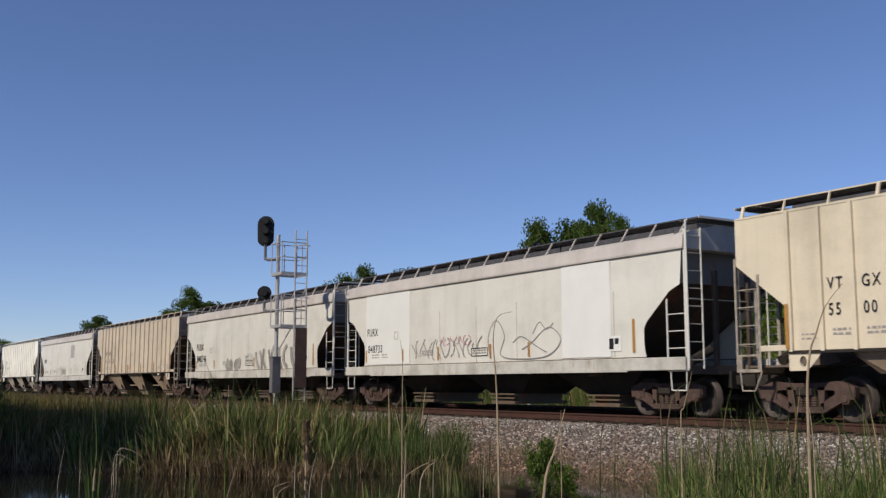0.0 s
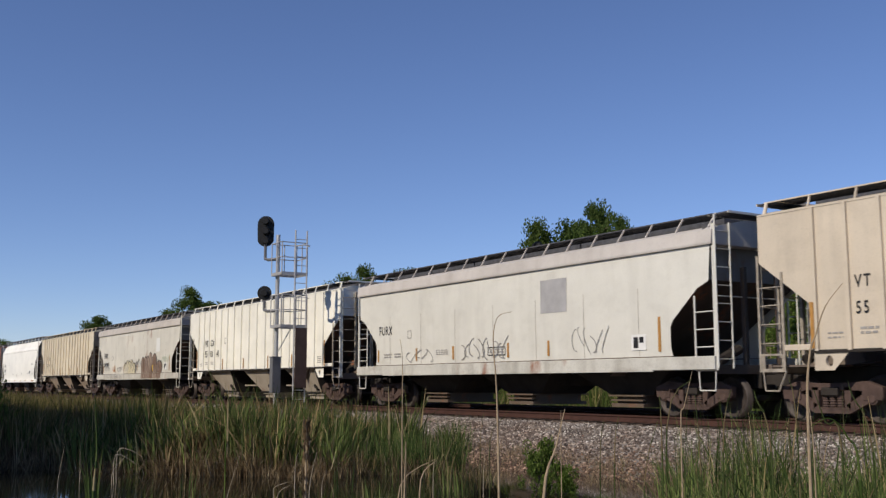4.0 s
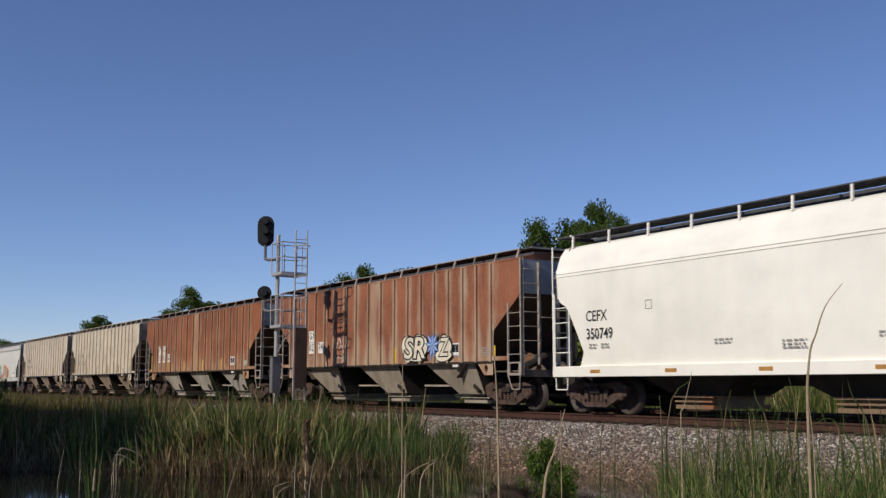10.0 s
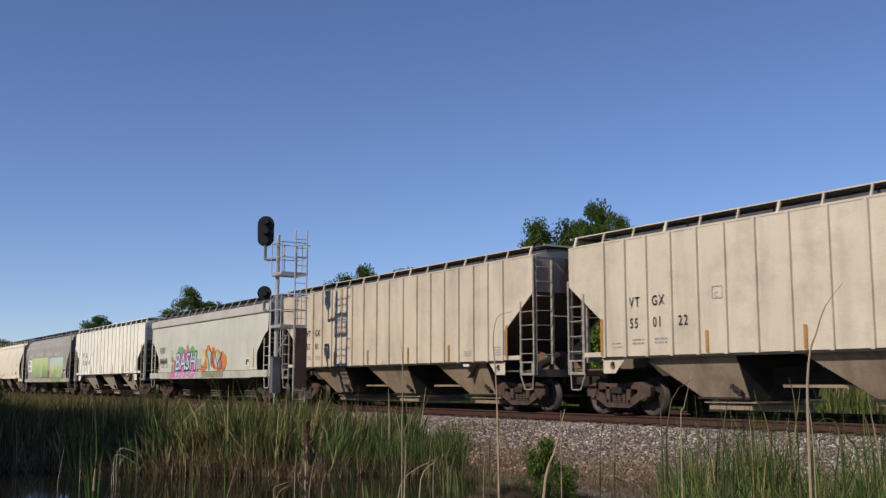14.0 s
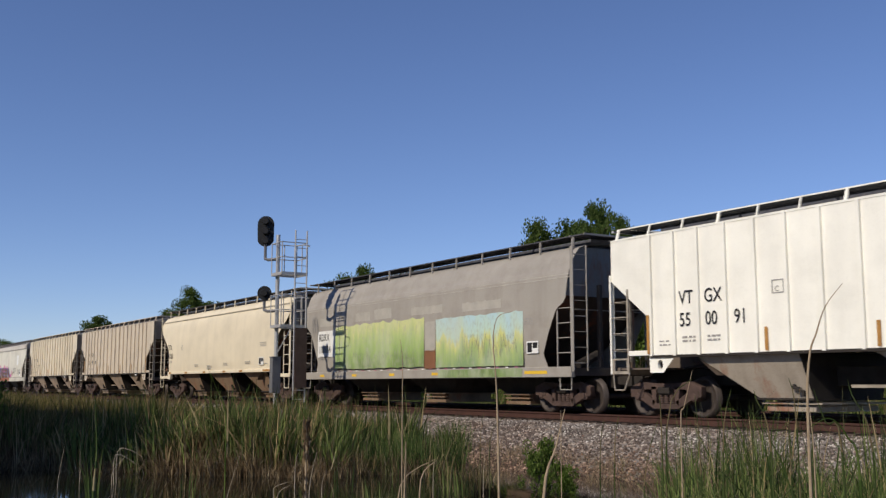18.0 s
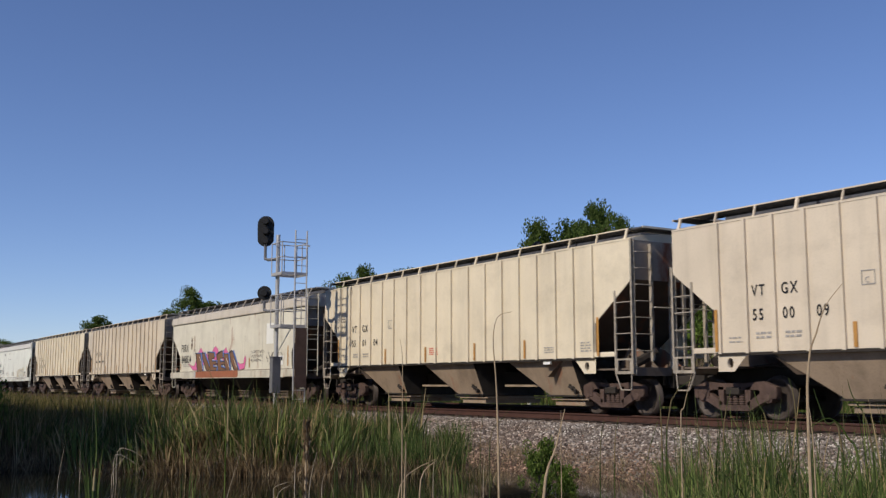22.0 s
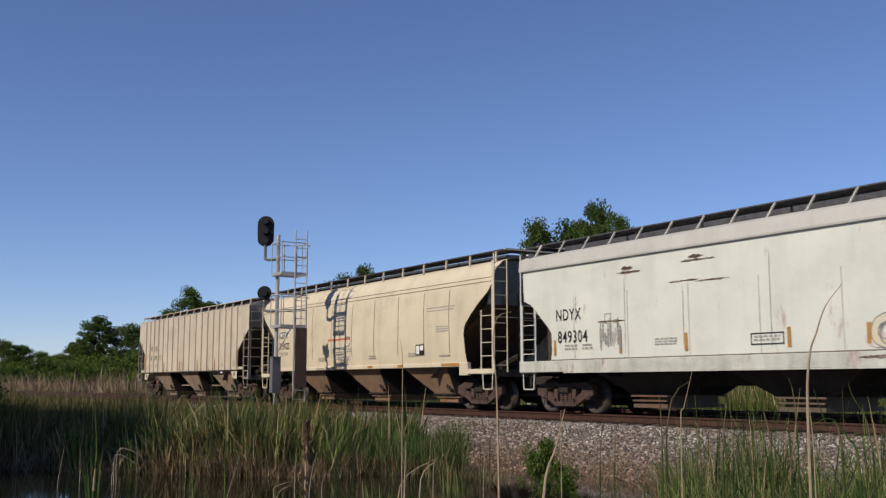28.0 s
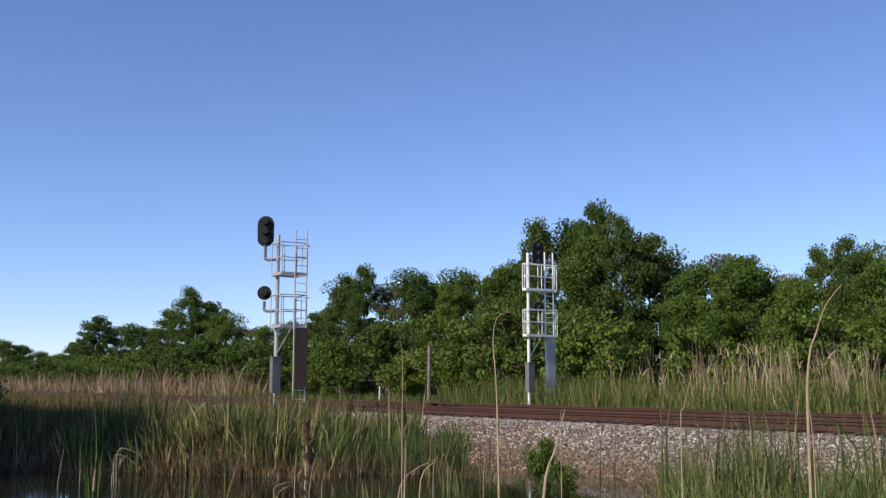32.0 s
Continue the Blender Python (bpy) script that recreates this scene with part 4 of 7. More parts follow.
def flat_sided(x, base, label, mark, num, dirt=0.25, rust=0.0, seed=0.0, y=1.581, stripe=True, size=0.42):
    mat = paint("car_paint", base, dirt, rust, seed)
    und = paint("bay_paint", (0.125, 0.09, 0.065), 0.6, 0.15, seed + 5)
    car, L = make_car("flat", x, mat, label, und)
    worn = paint("sill_paint", tuple(v * 0.86 for v in base), dirt + 0.55, 0.12, seed + 8)
    dusty = paint("roof_paint", (base[0] * 0.84, base[1] * 0.8, base[2] * 0.82), dirt + 0.1, 0, seed + 4)
    recoat(car, ("side_sill", "sill_flange"), worn)
    recoat(car, ("roof", "walkway_bracket"), dusty)
    recoat(car, ("end_wall",), ENDSHADE)
    letters(car, L, mark, 1.55, 2.39, size, BLACKINK, y + 0.004, 0.003, 0.80, "car_number", space=1.12)
    if num:
        letters(car, L, num, 1.62, 1.82, size + 0.01, BLACKINK, y + 0.004, 0.003, 0.84, "car_number", space=1.12)
    small_print(car, L, 1.9, 1.72, 0.5, 2, y)
    small_print(car, L, 2.6, 1.72, 0.4, 2, y)
    small_print(car, L, 5.2, 1.78, 0.7, 3, y, h=0.03, gap=0.06)
    s = Shape()
    for a, b, c, d in ((3.46, 3.7, 2.23, 2.25), (3.46, 3.7, 2.46, 2.48), (3.46, 3.48, 2.23, 2.48), (3.68, 3.7, 2.23, 2.48)):
        s.box(a - L / 2, b - L / 2, -y - 0.003, -y, c, d)
    part("stencil_frame", s, GREYINK, car)
    patch(car, L, 14.0, 14.5, 1.55, 1.92, WHITEINK, y, "data_panel")
    patch(car, L, 14.08, 14.24, 1.6, 1.86, BLACKINK, y + 0.003, "data_panel")
    patch(car, L, 14.28, 14.42, 1.72, 1.86, BLACKINK, y + 0.003, "data_panel")
    s = Shape()
    for a, b, c, d in ((8.02, 8.87, 1.57, 1.59), (8.02, 8.87, 1.79, 1.81), (8.02, 8.04, 1.57, 1.81), (8.85, 8.87, 1.57, 1.81)):
        s.box(a - L / 2, b - L / 2, -y - 0.003, -y, c, d)
    part("stencil_frame", s, BLACKINK, car)
    small_print(car, L, 8.1, 1.72, 0.68, 2, y, GREYINK, 0.035, 0.07)
    if stripe:
        for xx in (1.45, 3.97, 6.13, 8.95, 10.77, 14.9):
            patch(car, L, xx, xx + 0.09, 1.5, 1.9 if xx < 14 else 2.3, REFLECT, y, "reflector")
    return car, L


def round_sided(kind, x, base, label, mark, num, dirt=0.25, seed=0.0, nx=1.8, amber=REFLECT, zt=2.32):
    mat = paint("car_paint", base, dirt, 0.0, seed)
    und = paint("bay_paint", (0.23, 0.155, 0.10), dirt + 0.4, 0.3, seed + 5, dirt_col=(0.07, 0.045, 0.03))
    car, L = make_car(kind, x, mat, label, und)
    recoat(car, ("end_wall",), ENDSHADE)
    y = 1.594
    letters(car, L, mark, nx, zt, 0.37, BLACKINK, y + 0.002, 0.004, 0.9, "car_number")
    letters(car, L, num, nx, zt - 0.44, 0.37, BLACKINK, y + 0.002, 0.004, 0.9, "car_number")
    small_print(car, L, nx + 0.1, zt - 0.6, 0.3, 2, y, h=0.035, gap=0.07)
    small_print(car, L, nx + 0.55, zt - 0.6, 0.3, 2, y, h=0.035, gap=0.07)
    zs = 1.305 if kind == "round" else 1.03
    for i, xx in enumerate((1.5, 4.1, 6.8, 9.5, 11.6, 14.3)):
        patch(car, L, xx, xx + (0.36 if i < 5 else 1.0), zs, zs + 0.085, amber, 1.574 if kind == "round" else 1.604, "reflector")
    px = (12.78 if mark == "CEFX" else 13.9) if kind == "round" else (14.4 if mark == "RDRX" else 13.2)
    zp = 1.68 if px < 13 else 1.58
    patch(car, L, px, px + 0.52, zp, zp + 0.33, BLACKINK if px < 13 else WHITEINK, y, "data_panel")
    patch(car, L, px + 0.04, px + 0.24, zp + 0.03, zp + 0.29, WHITEINK if px < 13 else BLACKINK, y + 0.003, "data_panel")
    patch(car, L, px + 0.28, px + 0.48, zp + 0.14, zp + 0.29, WHITEINK if px < 13 else BLACKINK, y + 0.003, "data_panel")
    for xx, z, w, r in ((5.6, 1.7, 0.5, 2), (7.4, 1.62, 0.6, 3), (9.6, 1.7, 0.5, 2), (12.3, 1.72, 0.6, 2), (14.0, 2.5, 0.7, 3), (14.2, 1.62, 0.6, 1)):
        small_print(car, L, xx, z, w, r, y - 0.008 if z < 1.8 else y, h=0.035, gap=0.07)
    s = Shape()
    for a, b, c, d in ((3.5, 3.72, 2.5, 2.52), (3.5, 3.72, 2.7, 2.72), (3.5, 3.52, 2.5, 2.72), (3.7, 3.72, 2.5, 2.72)):
        s.box(a - L / 2, b - L / 2, -y - 0.003, -y, c, d)
    part("stencil_frame", s, GREYINK, car)
    return car, L


RIB = "ribbed steel covered hopper car with outside posts"
TRAIN = {}
TRAIN[0] = ribbed(-15.15, CREAM, "cream " + RIB, ("55", "00"), 0.3, 0, 1.0)
TRAIN[1] = flat_sided(-33.25, COOL, "pale grey smooth-sided covered hopper car with faint tags and repainted panels", "FURX", "848733", 0.22, 0, 2.0, size=0.36)
TRAIN[2] = flat_sided(-51.05, COOL, "pale grey smooth-sided covered hopper car with grey graffiti", "FURX", "848746", 0.3, 0, 3.0, size=0.46)
TRAIN[3] = ribbed(-69.35, TAN, "tan " + RIB, ("55", "01", "20"), 0.35, 0, 4.0, reds=True)
TRAIN[4] = flat_sided(-87.2, COOL, "pale grey smooth-sided covered hopper car with scrawled tags", "FURX", "", 0.22, 0, 5.0)
TRAIN[5] = ribbed(-105.54, WHITE, "clean white " + RIB, ("55", "01", "41"), 0.15, 0, 6.0)
TRAIN[6] = flat_sided(-123.6, (0.67, 0.64, 0.56), "pale grey smooth-sided covered hopper car with brown bubble graffiti", "FURX", "848842", 0.22, 0.05, 7.0)
TRAIN[7] = ribbed(-142.0, CREAM, "cream " + RIB, ("55", "01", "76"), 0.3, 0, 8.0)
TRAIN[8] = round_sided("roundsill", -159.65, (0.87, 0.84, 0.76), "clean white round-sided covered hopper car", "CEFX", "350749", 0.1, 9.0, 1.35)
TRAIN[9] = ribbed(-177.95, RUSTY, "rust-red " + RIB + " and white graffiti", ("55", "02", "74"), 0.45, 0.55, 10.0, True, (0.36, 0.31, 0.25), rust_col=(0.20, 0.125, 0.075), amber=False)
TRAIN[10] = ribbed(-196.5, RUSTY, "rust-red " + RIB + " and grey bays", ("55", "03", "62"), 0.4, 0.35, 11.0, True, (0.42, 0.385, 0.335), rust_col=(0.17, 0.07, 0.035), amber=False)
TRAIN[11] = ribbed(-214.87, (0.63, 0.55, 0.43), "dusty cream " + RIB, ("55", "01", "22"), 0.5, 0, 12.0)
TRAIN[12] = ribbed(-233.2, TAN, "tan " + RIB, ("55", "01", "--"), 0.45, 0, 13.0)
TRAIN[13] = flat_sided(-251.2, (0.62, 0.61, 0.54), "grey smooth-sided covered hopper car with bright lettered graffiti", "FURX", "848840", 0.22, 0, 14.0, size=0.45)
TRAIN[14] = ribbed(-269.58, WHITE, "clean white " + RIB, ("55", "00", "91"), 0.15, 0, 15.0)
TRAIN[15] = round_sided("roundsill", -287.37, (0.36, 0.33, 0.29), "dirty grey round-sided hopper car with green and blue painted fields", "RDRX", "100834", 0.5, 16.0, 1.36, REFLECTY, 2.36)
TRAIN[16] = round_sided("round", -305.85, (0.76, 0.67, 0.505), "cream round-sided covered hopper car", "CITX", "701263", 0.15, 17.0, 1.2, zt=2.54)
TRAIN[17] = ribbed(-324.2, TAN, "tan " + RIB, ("55", "00", "09"), 0.35, 0, 18.0)
TRAIN[18] = ribbed(-342.4, CREAM, "cream " + RIB, ("55", "01", "04"), 0.3, 0, 19.0, reds=True)
TRAIN[19] = flat_sided(-360.6, (0.67, 0.635, 0.53), "pale grey smooth-sided covered hopper car with pink and brown graffiti", "FURX", "848834", 0.3, 0.05, 20.0, size=0.52)
TRAIN[20] = ribbed(-379.0, TAN, "tan " + RIB, ("--", "--", "--"), 0.35, 0, 21.0)
TRAIN[21] = ribbed(-397.0, CREAM, "cream " + RIB, ("55", "01", "08"), 0.3, 0, 22.0)
TRAIN[22] = flat_sided(-415.0, (0.68, 0.68, 0.60), "white smooth-sided covered hopper car with rust scrapes and green tag", "NDYX", "849304", 0.2, 0.03, 23.0)
TRAIN[23] = round_sided("round", -433.4, (0.68, 0.59, 0.43), "cream round-sided covered hopper car with seams", "CEFX", "319122", 0.3, 24.0, 1.9, zt=2.6)
TRAIN[24] = ribbed(-451.85, TAN, "tan " + RIB + ", the last", ("55", "00", "53"), 0.35, 0, 25.0, reds=True)

# ---- painted panels, tags and graffiti on the car sides ----
def ink(name, col, rough=0.6):
    return plain(name, col, rough, 0, 0.12, 3, 0)


PINK, BLUE, LILAC = ink("pink_spray", (0.66, 0.15, 0.34)), ink("blue_spray", (0.12, 0.2, 0.5)), ink("lilac_spray", (0.52, 0.50, 0.68))
GREENS, ORANGE, CREAMS, GREYS = ink("green_spray", (0.16, 0.42, 0.16)), ink("orange_spray", (0.6, 0.22, 0.05)), ink("cream_spray", (0.62, 0.55, 0.36)), ink("grey_spray", (0.24, 0.23, 0.22))
PALEGREEN, ROSE, DARKS = ink("pale_green_spray", (0.42, 0.52, 0.40)), ink("rose_spray", (0.45, 0.16, 0.22)), ink("dark_spray", (0.03, 0.028, 0.03))
LIGHTPANEL, GREYPANEL = plain("repaint_white", (0.745, 0.745, 0.71), 0.6, 0, 0.035, 1.2, 0), ink("repaint_grey", (0.40, 0.39, 0.39))
CREAMW, PALEBLUE = ink("cream_white_spray", (0.74, 0.68, 0.55)), ink("pale_blue_spray", (0.42, 0.55, 0.75))
RUSTSTAIN, REDOX = ink("rust_stain", (0.22, 0.10, 0.05)), ink("oxide_red_sill", (0.33, 0.12, 0.06))


def bubbles(car, L, items, mat, y, name="graffiti", seed=1, ring=18):
    """Rounded sprayed shapes: (centre, height, half width, half height) each, wavering in outline."""
    rnd = random.Random(seed)
    s = Shape()
    for i, (cx, cz, rx, rz) in enumerate(items):
        ph = rnd.uniform(0, 6)
        yy = -y - 0.0007 * i
        v = [(cx - L / 2, yy, cz)]
        for k in range(ring):
            a = 2 * math.pi * k / ring
            q = 1 + 0.08 * math.sin(3 * a + ph)
            v.append((cx - L / 2 + rx * q * math.cos(a), yy, max(cz + rz * q * math.sin(a), 1.40)))
        s.add(v, [(0, k + 1, (k + 1) % ring + 1) for k in range(ring)])
    return part(name, s, mat, car)


def strokes(car, L, x0, x1, z0, z1, n, mat, w, y, seed=1, name="scrawl", tall=0.8, loops=1.0):
    """Hand-sprayed strokes with bends, as ribbons of even width."""
    rnd = random.Random(seed)
    s = Shape()
    for i in range(n):
        cx = x0 + (x1 - x0) * (i + 0.5) / n
        hgt = (z1 - z0) * rnd.uniform(tall * 0.7, 1.0)
        ph, amp = rnd.uniform(0, 6), (x1 - x0) / n * 0.55 * loops
        zb = z0 + rnd.uniform(0, (z1 - z0 - hgt))
        pts = []
        for k in range(9):
            t = k / 8
            pts.append((cx + amp * math.sin(ph + t * 4.2) - L / 2, zb + hgt * (0.5 - 0.5 * math.cos(t * math.pi * rnd.choice((1, 1, 1.02)))) ))
        yy = -y - 0.0006 * i
        v = []
        for k, (px, pz) in enumerate(pts):
            ax, az = pts[max(0, k - 1)]
            bx, bz = pts[min(8, k + 1)]
            d = math.hypot(bx - ax, bz - az) or 1
            nx, nz = -(bz - az) / d * w / 2, (bx - ax) / d * w / 2
            v += [(px + nx, yy, pz + nz), (px - nx, yy, pz - nz)]
        s.add(v, [(2 * k, 2 * k + 1, 2 * k + 3, 2 * k + 2) for k in range(8)])
    ob = part(name, s, mat, car)
    ob["kind"] = "stuff"
    return ob


def big_word(car, L, word, x0, x1, z0, z1, fill, line, y, fat=0.05, shear=0.15):
    """A word in fat outlined letters, stretched to its place."""
    for mat, off, dy in ((line, fat, 0.0), (fill, fat * 0.25, 0.002)):
        me = text_mesh(word, 1.0, mat, off, 1.0, shear).copy()
        xs = [v.co.x for v in me.vertices]
        zs = [v.co.z for v in me.vertices]
        if mat is line:
            box = (min(xs), max(xs), min(zs), max(zs))
        a, b, c, d = box
        sx, sz = (x1 - x0) / (b - a), (z1 - z0) / (d - c)
        me.transform(Matrix.Translation((x0 - L / 2, -y - dy, z0)) @ Matrix.Diagonal((sx, 1, sz, 1)) @ Matrix.Translation((-a, 0, -c)))
        part("graffiti", me, None, car)


def field(car, L, x0, x1, z0, z1, mat, y, seed=1, wob=0.06, name="painted_field"):
    """A brushed panel with uneven edges."""
    rnd = random.Random(seed)
    n = 26
    top = [(x0 + (x1 - x0) * i / n, z1 + rnd.uniform(-wob, wob)) for i in range(n + 1)]
    bot = [(x1 - (x1 - x0) * i / n, z0 + rnd.uniform(-wob * 0.4, wob * 0.4)) for i in range(n + 1)]
    s = Shape()
    v = [(x - L / 2, -y, z) for x, z in bot[::-1]] + [(x - L / 2, -y, z) for x, z in top]
    s.add(v, [(i, i + 1, n + 2 + i, n + 1 + i) for i in range(n)])
    return part(name, s, mat, car)


def smear(car, L, x0, x1, cz, h, mat, y, seed, name="rust_scrape"):
    """A ragged thin patch of wear, tapering at both ends."""
    rnd = random.Random(seed)
    n = 14
    v = []
    tall = h > x1 - x0
    for i in range(n + 1):
        t = i / n
        w = math.sin(math.pi * (0.04 + 0.92 * t)) ** 0.6 * rnd.uniform(0.35, 1.0)
        if tall:
            z, cx, q = cz + h * (t - 0.5), (x0 + x1) / 2, (x1 - x0) / 2 * w
            v += [(cx - q - L / 2, -y, z), (cx + q - L / 2, -y, z)]
        else:
            x, q = x0 + (x1 - x0) * t - L / 2, h / 2 * w
            v += [(x, -y, cz + q), (x, -y, cz - q * rnd.uniform(0.3, 1.0))]
    return part(name, Shape().add(v, [(2 * i, 2 * i + 1, 2 * i + 3, 2 * i + 2) for i in range(n)]), mat, car)


def ribbon(s, pts, w, y, L, closed=False):
    """A band of even width along a bent line, mitred at its corners."""
    n = len(pts)
    v = []
    for i, (x, z) in enumerate(pts):
        ax, az = pts[(i - 1) % n] if closed or i else pts[0]
        bx, bz = pts[(i + 1) % n] if closed or i < n - 1 else pts[-1]
        d = math.hypot(bx - ax, bz - az) or 1
        nx, nz = -(bz - az) / d * w / 2, (bx - ax) / d * w / 2
        v += [(x + nx - L / 2, -y, z + nz), (x - nx - L / 2, -y, z - nz)]
    m = n if closed else n - 1
    s.add(v, [(2 * i, 2 * i + 1, (2 * i + 3) % (2 * n), (2 * i + 2) % (2 * n)) for i in range(m)])
    return s


def bent(pts, k=5):
    """A smooth line through a few points."""
    out = [pts[0]]
    for i, (a, b) in enumerate(zip(pts, pts[1:])):
        p, q = pts[max(0, i - 1)], pts[min(len(pts) - 1, i + 2)]
        for j in range(1, k + 1):
            u = j / k
            out.append(tuple(a[c] * (2 * u ** 3 - 3 * u * u + 1) + (b[c] - p[c]) / 2 * (u ** 3 - 2 * u * u + u) + b[c] * (3 * u * u - 2 * u ** 3) + (q[c] - a[c]) / 2 * (u ** 3 - u * u) for c in (0, 1)))
    return out


def sprayed(car, L, pts, fill, line, y, w=0.045):
    """One sprayed shape with its outline."""
    v = [(x - L / 2, -y, z) for x, z in pts]
    ob = part("graffiti", Shape().add(v, [tuple(range(len(v)))]), fill, car)
    if line:
        part("graffiti_outline", ribbon(Shape(), pts, w, y + 0.003, L, True), line, ob)
    return ob


def slab(car, L, pts, w, fill, line, y, edge=0.05):
    """A fat bent stroke with a dark edge round it."""
    pts = bent(pts)
    ob = part("graffiti", ribbon(Shape(), pts, w, y + 0.003, L), fill, car)
    if line:
        part("graffiti_outline", ribbon(Shape(), pts, w + edge, y, L), line, ob)
    return ob


def brushed(name, stops, seed):
    """House paint rolled on in bands, with runs and wear."""
    m, nt, b = material(name, 0.65, 0, 0.2)
    co = coords(nt)
    n = noise_node(nt, co, 2.2, 4, (1.2, 1, 0.22), seed)
    f = noise_node(nt, co, 14, 4, (1, 1, 0.5), seed)
    add = nt.nodes.new("ShaderNodeMath")
    add.operation = "MULTIPLY_ADD"
    nt.links.new(n, add.inputs[0])
    add.inputs[1].default_value = 1.1
    nt.links.new(maprange(nt, sep_z(nt, co), 1.3, 2.85, -0.5, 0.4), add.inputs[2])
    c = ramp(nt, add.outputs[0], stops)
    c = mix(nt, mul(nt, ramp(nt, f, [(0.5, (0, 0, 0)), (0.72, (1, 1, 1))]), 0.6), c, (0.36, 0.36, 0.28))
    w = noise_node(nt, co, 1.3, 4, (1, 1, 0.6), seed + 4)
    c = mix(nt, mul(nt, ramp(nt, w, [(0.45, (0, 0, 0)), (0.7, (1, 1, 1))]), 0.5), c, (0.52, 0.54, 0.42))
    nt.links.new(c, b.inputs["Base Color"])
    return m


def worn_ink(name, col, under, seed, keep=0.5):
    """Sprayed paint gone thin, the car's own paint showing through in runs."""
    m, nt, b = material(name, 0.65, 0, 0.2)
    co = coords(nt)
    n = noise_node(nt, co, 3.5, 5, (1, 1, 0.25), seed, 0.65)
    f = noise_node(nt, co, 22, 3, (1, 1, 0.6), seed)
    c = mix(nt, ramp(nt, mix(nt, 0.35, n, f), [(keep - 0.08, (0, 0, 0)), (keep + 0.14, (1, 1, 1))]), col, under)
    nt.links.new(c, b.inputs["Base Color"])
    return m


def arches(car, L, items, mat, y, grow=0.0, foot=1.40, name="graffiti"):
    """Fat finger-like letters: (centre, top, half width) each, standing on the sill."""
    for i, (cx, top, rx) in enumerate(items):
        rx, top = rx + grow, top + grow
        base = min(foot + rx * 0.9, foot + (top - foot) * 0.45)
        pts = [(cx + rx * 0.8, foot)] + [(cx + rx * math.cos(a), base + (top - base) * math.sin(a) ** 0.8) for a in [math.pi * k / 14 for k in range(15)]] + [(cx - rx * 0.8, foot)]
        n = len(pts)
        s = Shape().add([(cx - L / 2, -y - 0.0012 * i, (foot + top) / 2)] + [(px - L / 2, -y - 0.0012 * i, pz) for px, pz in pts], [(0, k + 1, (k + 1) % n + 1) for k in range(n)])
        part(name, s, mat, car)


SIDE = (0.58, 0.55, 0.48)
WORNBROWN, WORNGREYS, WORNCREAM = worn_ink("worn_brown_spray", (0.15, 0.085, 0.055), (0.40, 0.33, 0.27), 3.0, 0.5), worn_ink("worn_grey_spray", (0.22, 0.21, 0.20), SIDE, 4.0, 0.55), worn_ink("worn_cream_spray", (0.62, 0.54, 0.34), SIDE, 5.0, 0.5)
BROWNFILL = worn_ink("brown_fill_spray", (0.20, 0.105, 0.06), (0.27, 0.16, 0.10), 7.0, 0.6)
RUSTFAINT = worn_ink("faint_rust_run", (0.42, 0.33, 0.25), (0.60, 0.56, 0.47), 8.0, 0.48)
RUSTSMEAR = worn_ink("rust_smear", (0.10, 0.06, 0.04), (0.42, 0.36, 0.30), 6.0, 0.56)
YF = 1.582  # just proud of the flat sides
YS = 1.629  # just proud of the deep sill
# repainted panels and faint tags
c, L = TRAIN[1]
field(c, L, 1.45, 4.45, 1.42, 3.78, LIGHTPANEL, 1.5795, 1, 0.01, "repainted_panel")
field(c, L, 12.25, 14.15, 1.42, 3.78, LIGHTPANEL, 1.5795, 2, 0.01, "repainted_panel")
for pts in ([(9.0, 1.5), (8.9, 2.1), (9.3, 2.55), (9.7, 2.1), (9.5, 1.6), (10.2, 1.45), (11.6, 1.5), (12.2, 1.9), (11.7, 2.25), (10.9, 1.85), (10.5, 1.7)], [(10.1, 1.9), (10.5, 2.05), (11.2, 1.75), (11.6, 1.6)], [(11.0, 2.1), (11.3, 2.4), (11.6, 2.2), (11.9, 2.35)]):
    part("scrawl", ribbon(Shape(), bent(pts, 8), 0.028, YF, L), GREYS, c)
strokes(c, L, 4.6, 8.6, 1.5, 2.15, 16, WORNGREYS, 0.03, YF, 4)
strokes(c, L, 6.3, 8.0, 1.9, 2.2, 9, ROSE, 0.022, YF, 5)
c, L = TRAIN[2]
bubbles(c, L, [(5.8, 1.65, 0.24, 0.27), (6.2, 1.62, 0.3, 0.25), (6.9, 1.62, 0.26, 0.28), (7.25, 1.72, 0.22, 0.24)], WORNGREYS, YF, seed=5)
for pts in ([(9.18, 2.13), (9.24, 1.81), (9.54, 1.43)], [(9.62, 2.18), (9.81, 1.85), (9.85, 1.42)], [(10.05, 2.25), (10.03, 1.78), (10.31, 1.42)], [(10.6, 2.19), (10.75, 1.75), (10.85, 1.43)], [(11.48, 2.19), (11.15, 2.29), (10.95, 2.01), (10.99, 1.63), (11.16, 1.42)], [(11.69, 2.28), (11.73, 1.81), (11.96, 1.43)], [(12.5, 2.3), (12.2, 2.1), (12.15, 1.7), (12.5, 1.45)], [(12.9, 2.25), (12.95, 1.8), (13.2, 1.43)]):
    slab(c, L, pts, 0.2, WORNGREYS, None, YF)
    part("scrawl", ribbon(Shape(), [(x + 0.1, z) for x, z in bent(pts)], 0.025, YF + 0.005, L), GREYS, c)
strokes(c, L, 7.9, 8.9, 1.75, 2.1, 7, GREYS, 0.02, YF, 7)
c, L = TRAIN[4]
field(c, L, 10.5, 11.6, 2.62, 3.5, GREYPANEL, YF, 3, 0.008, "repainted_panel")
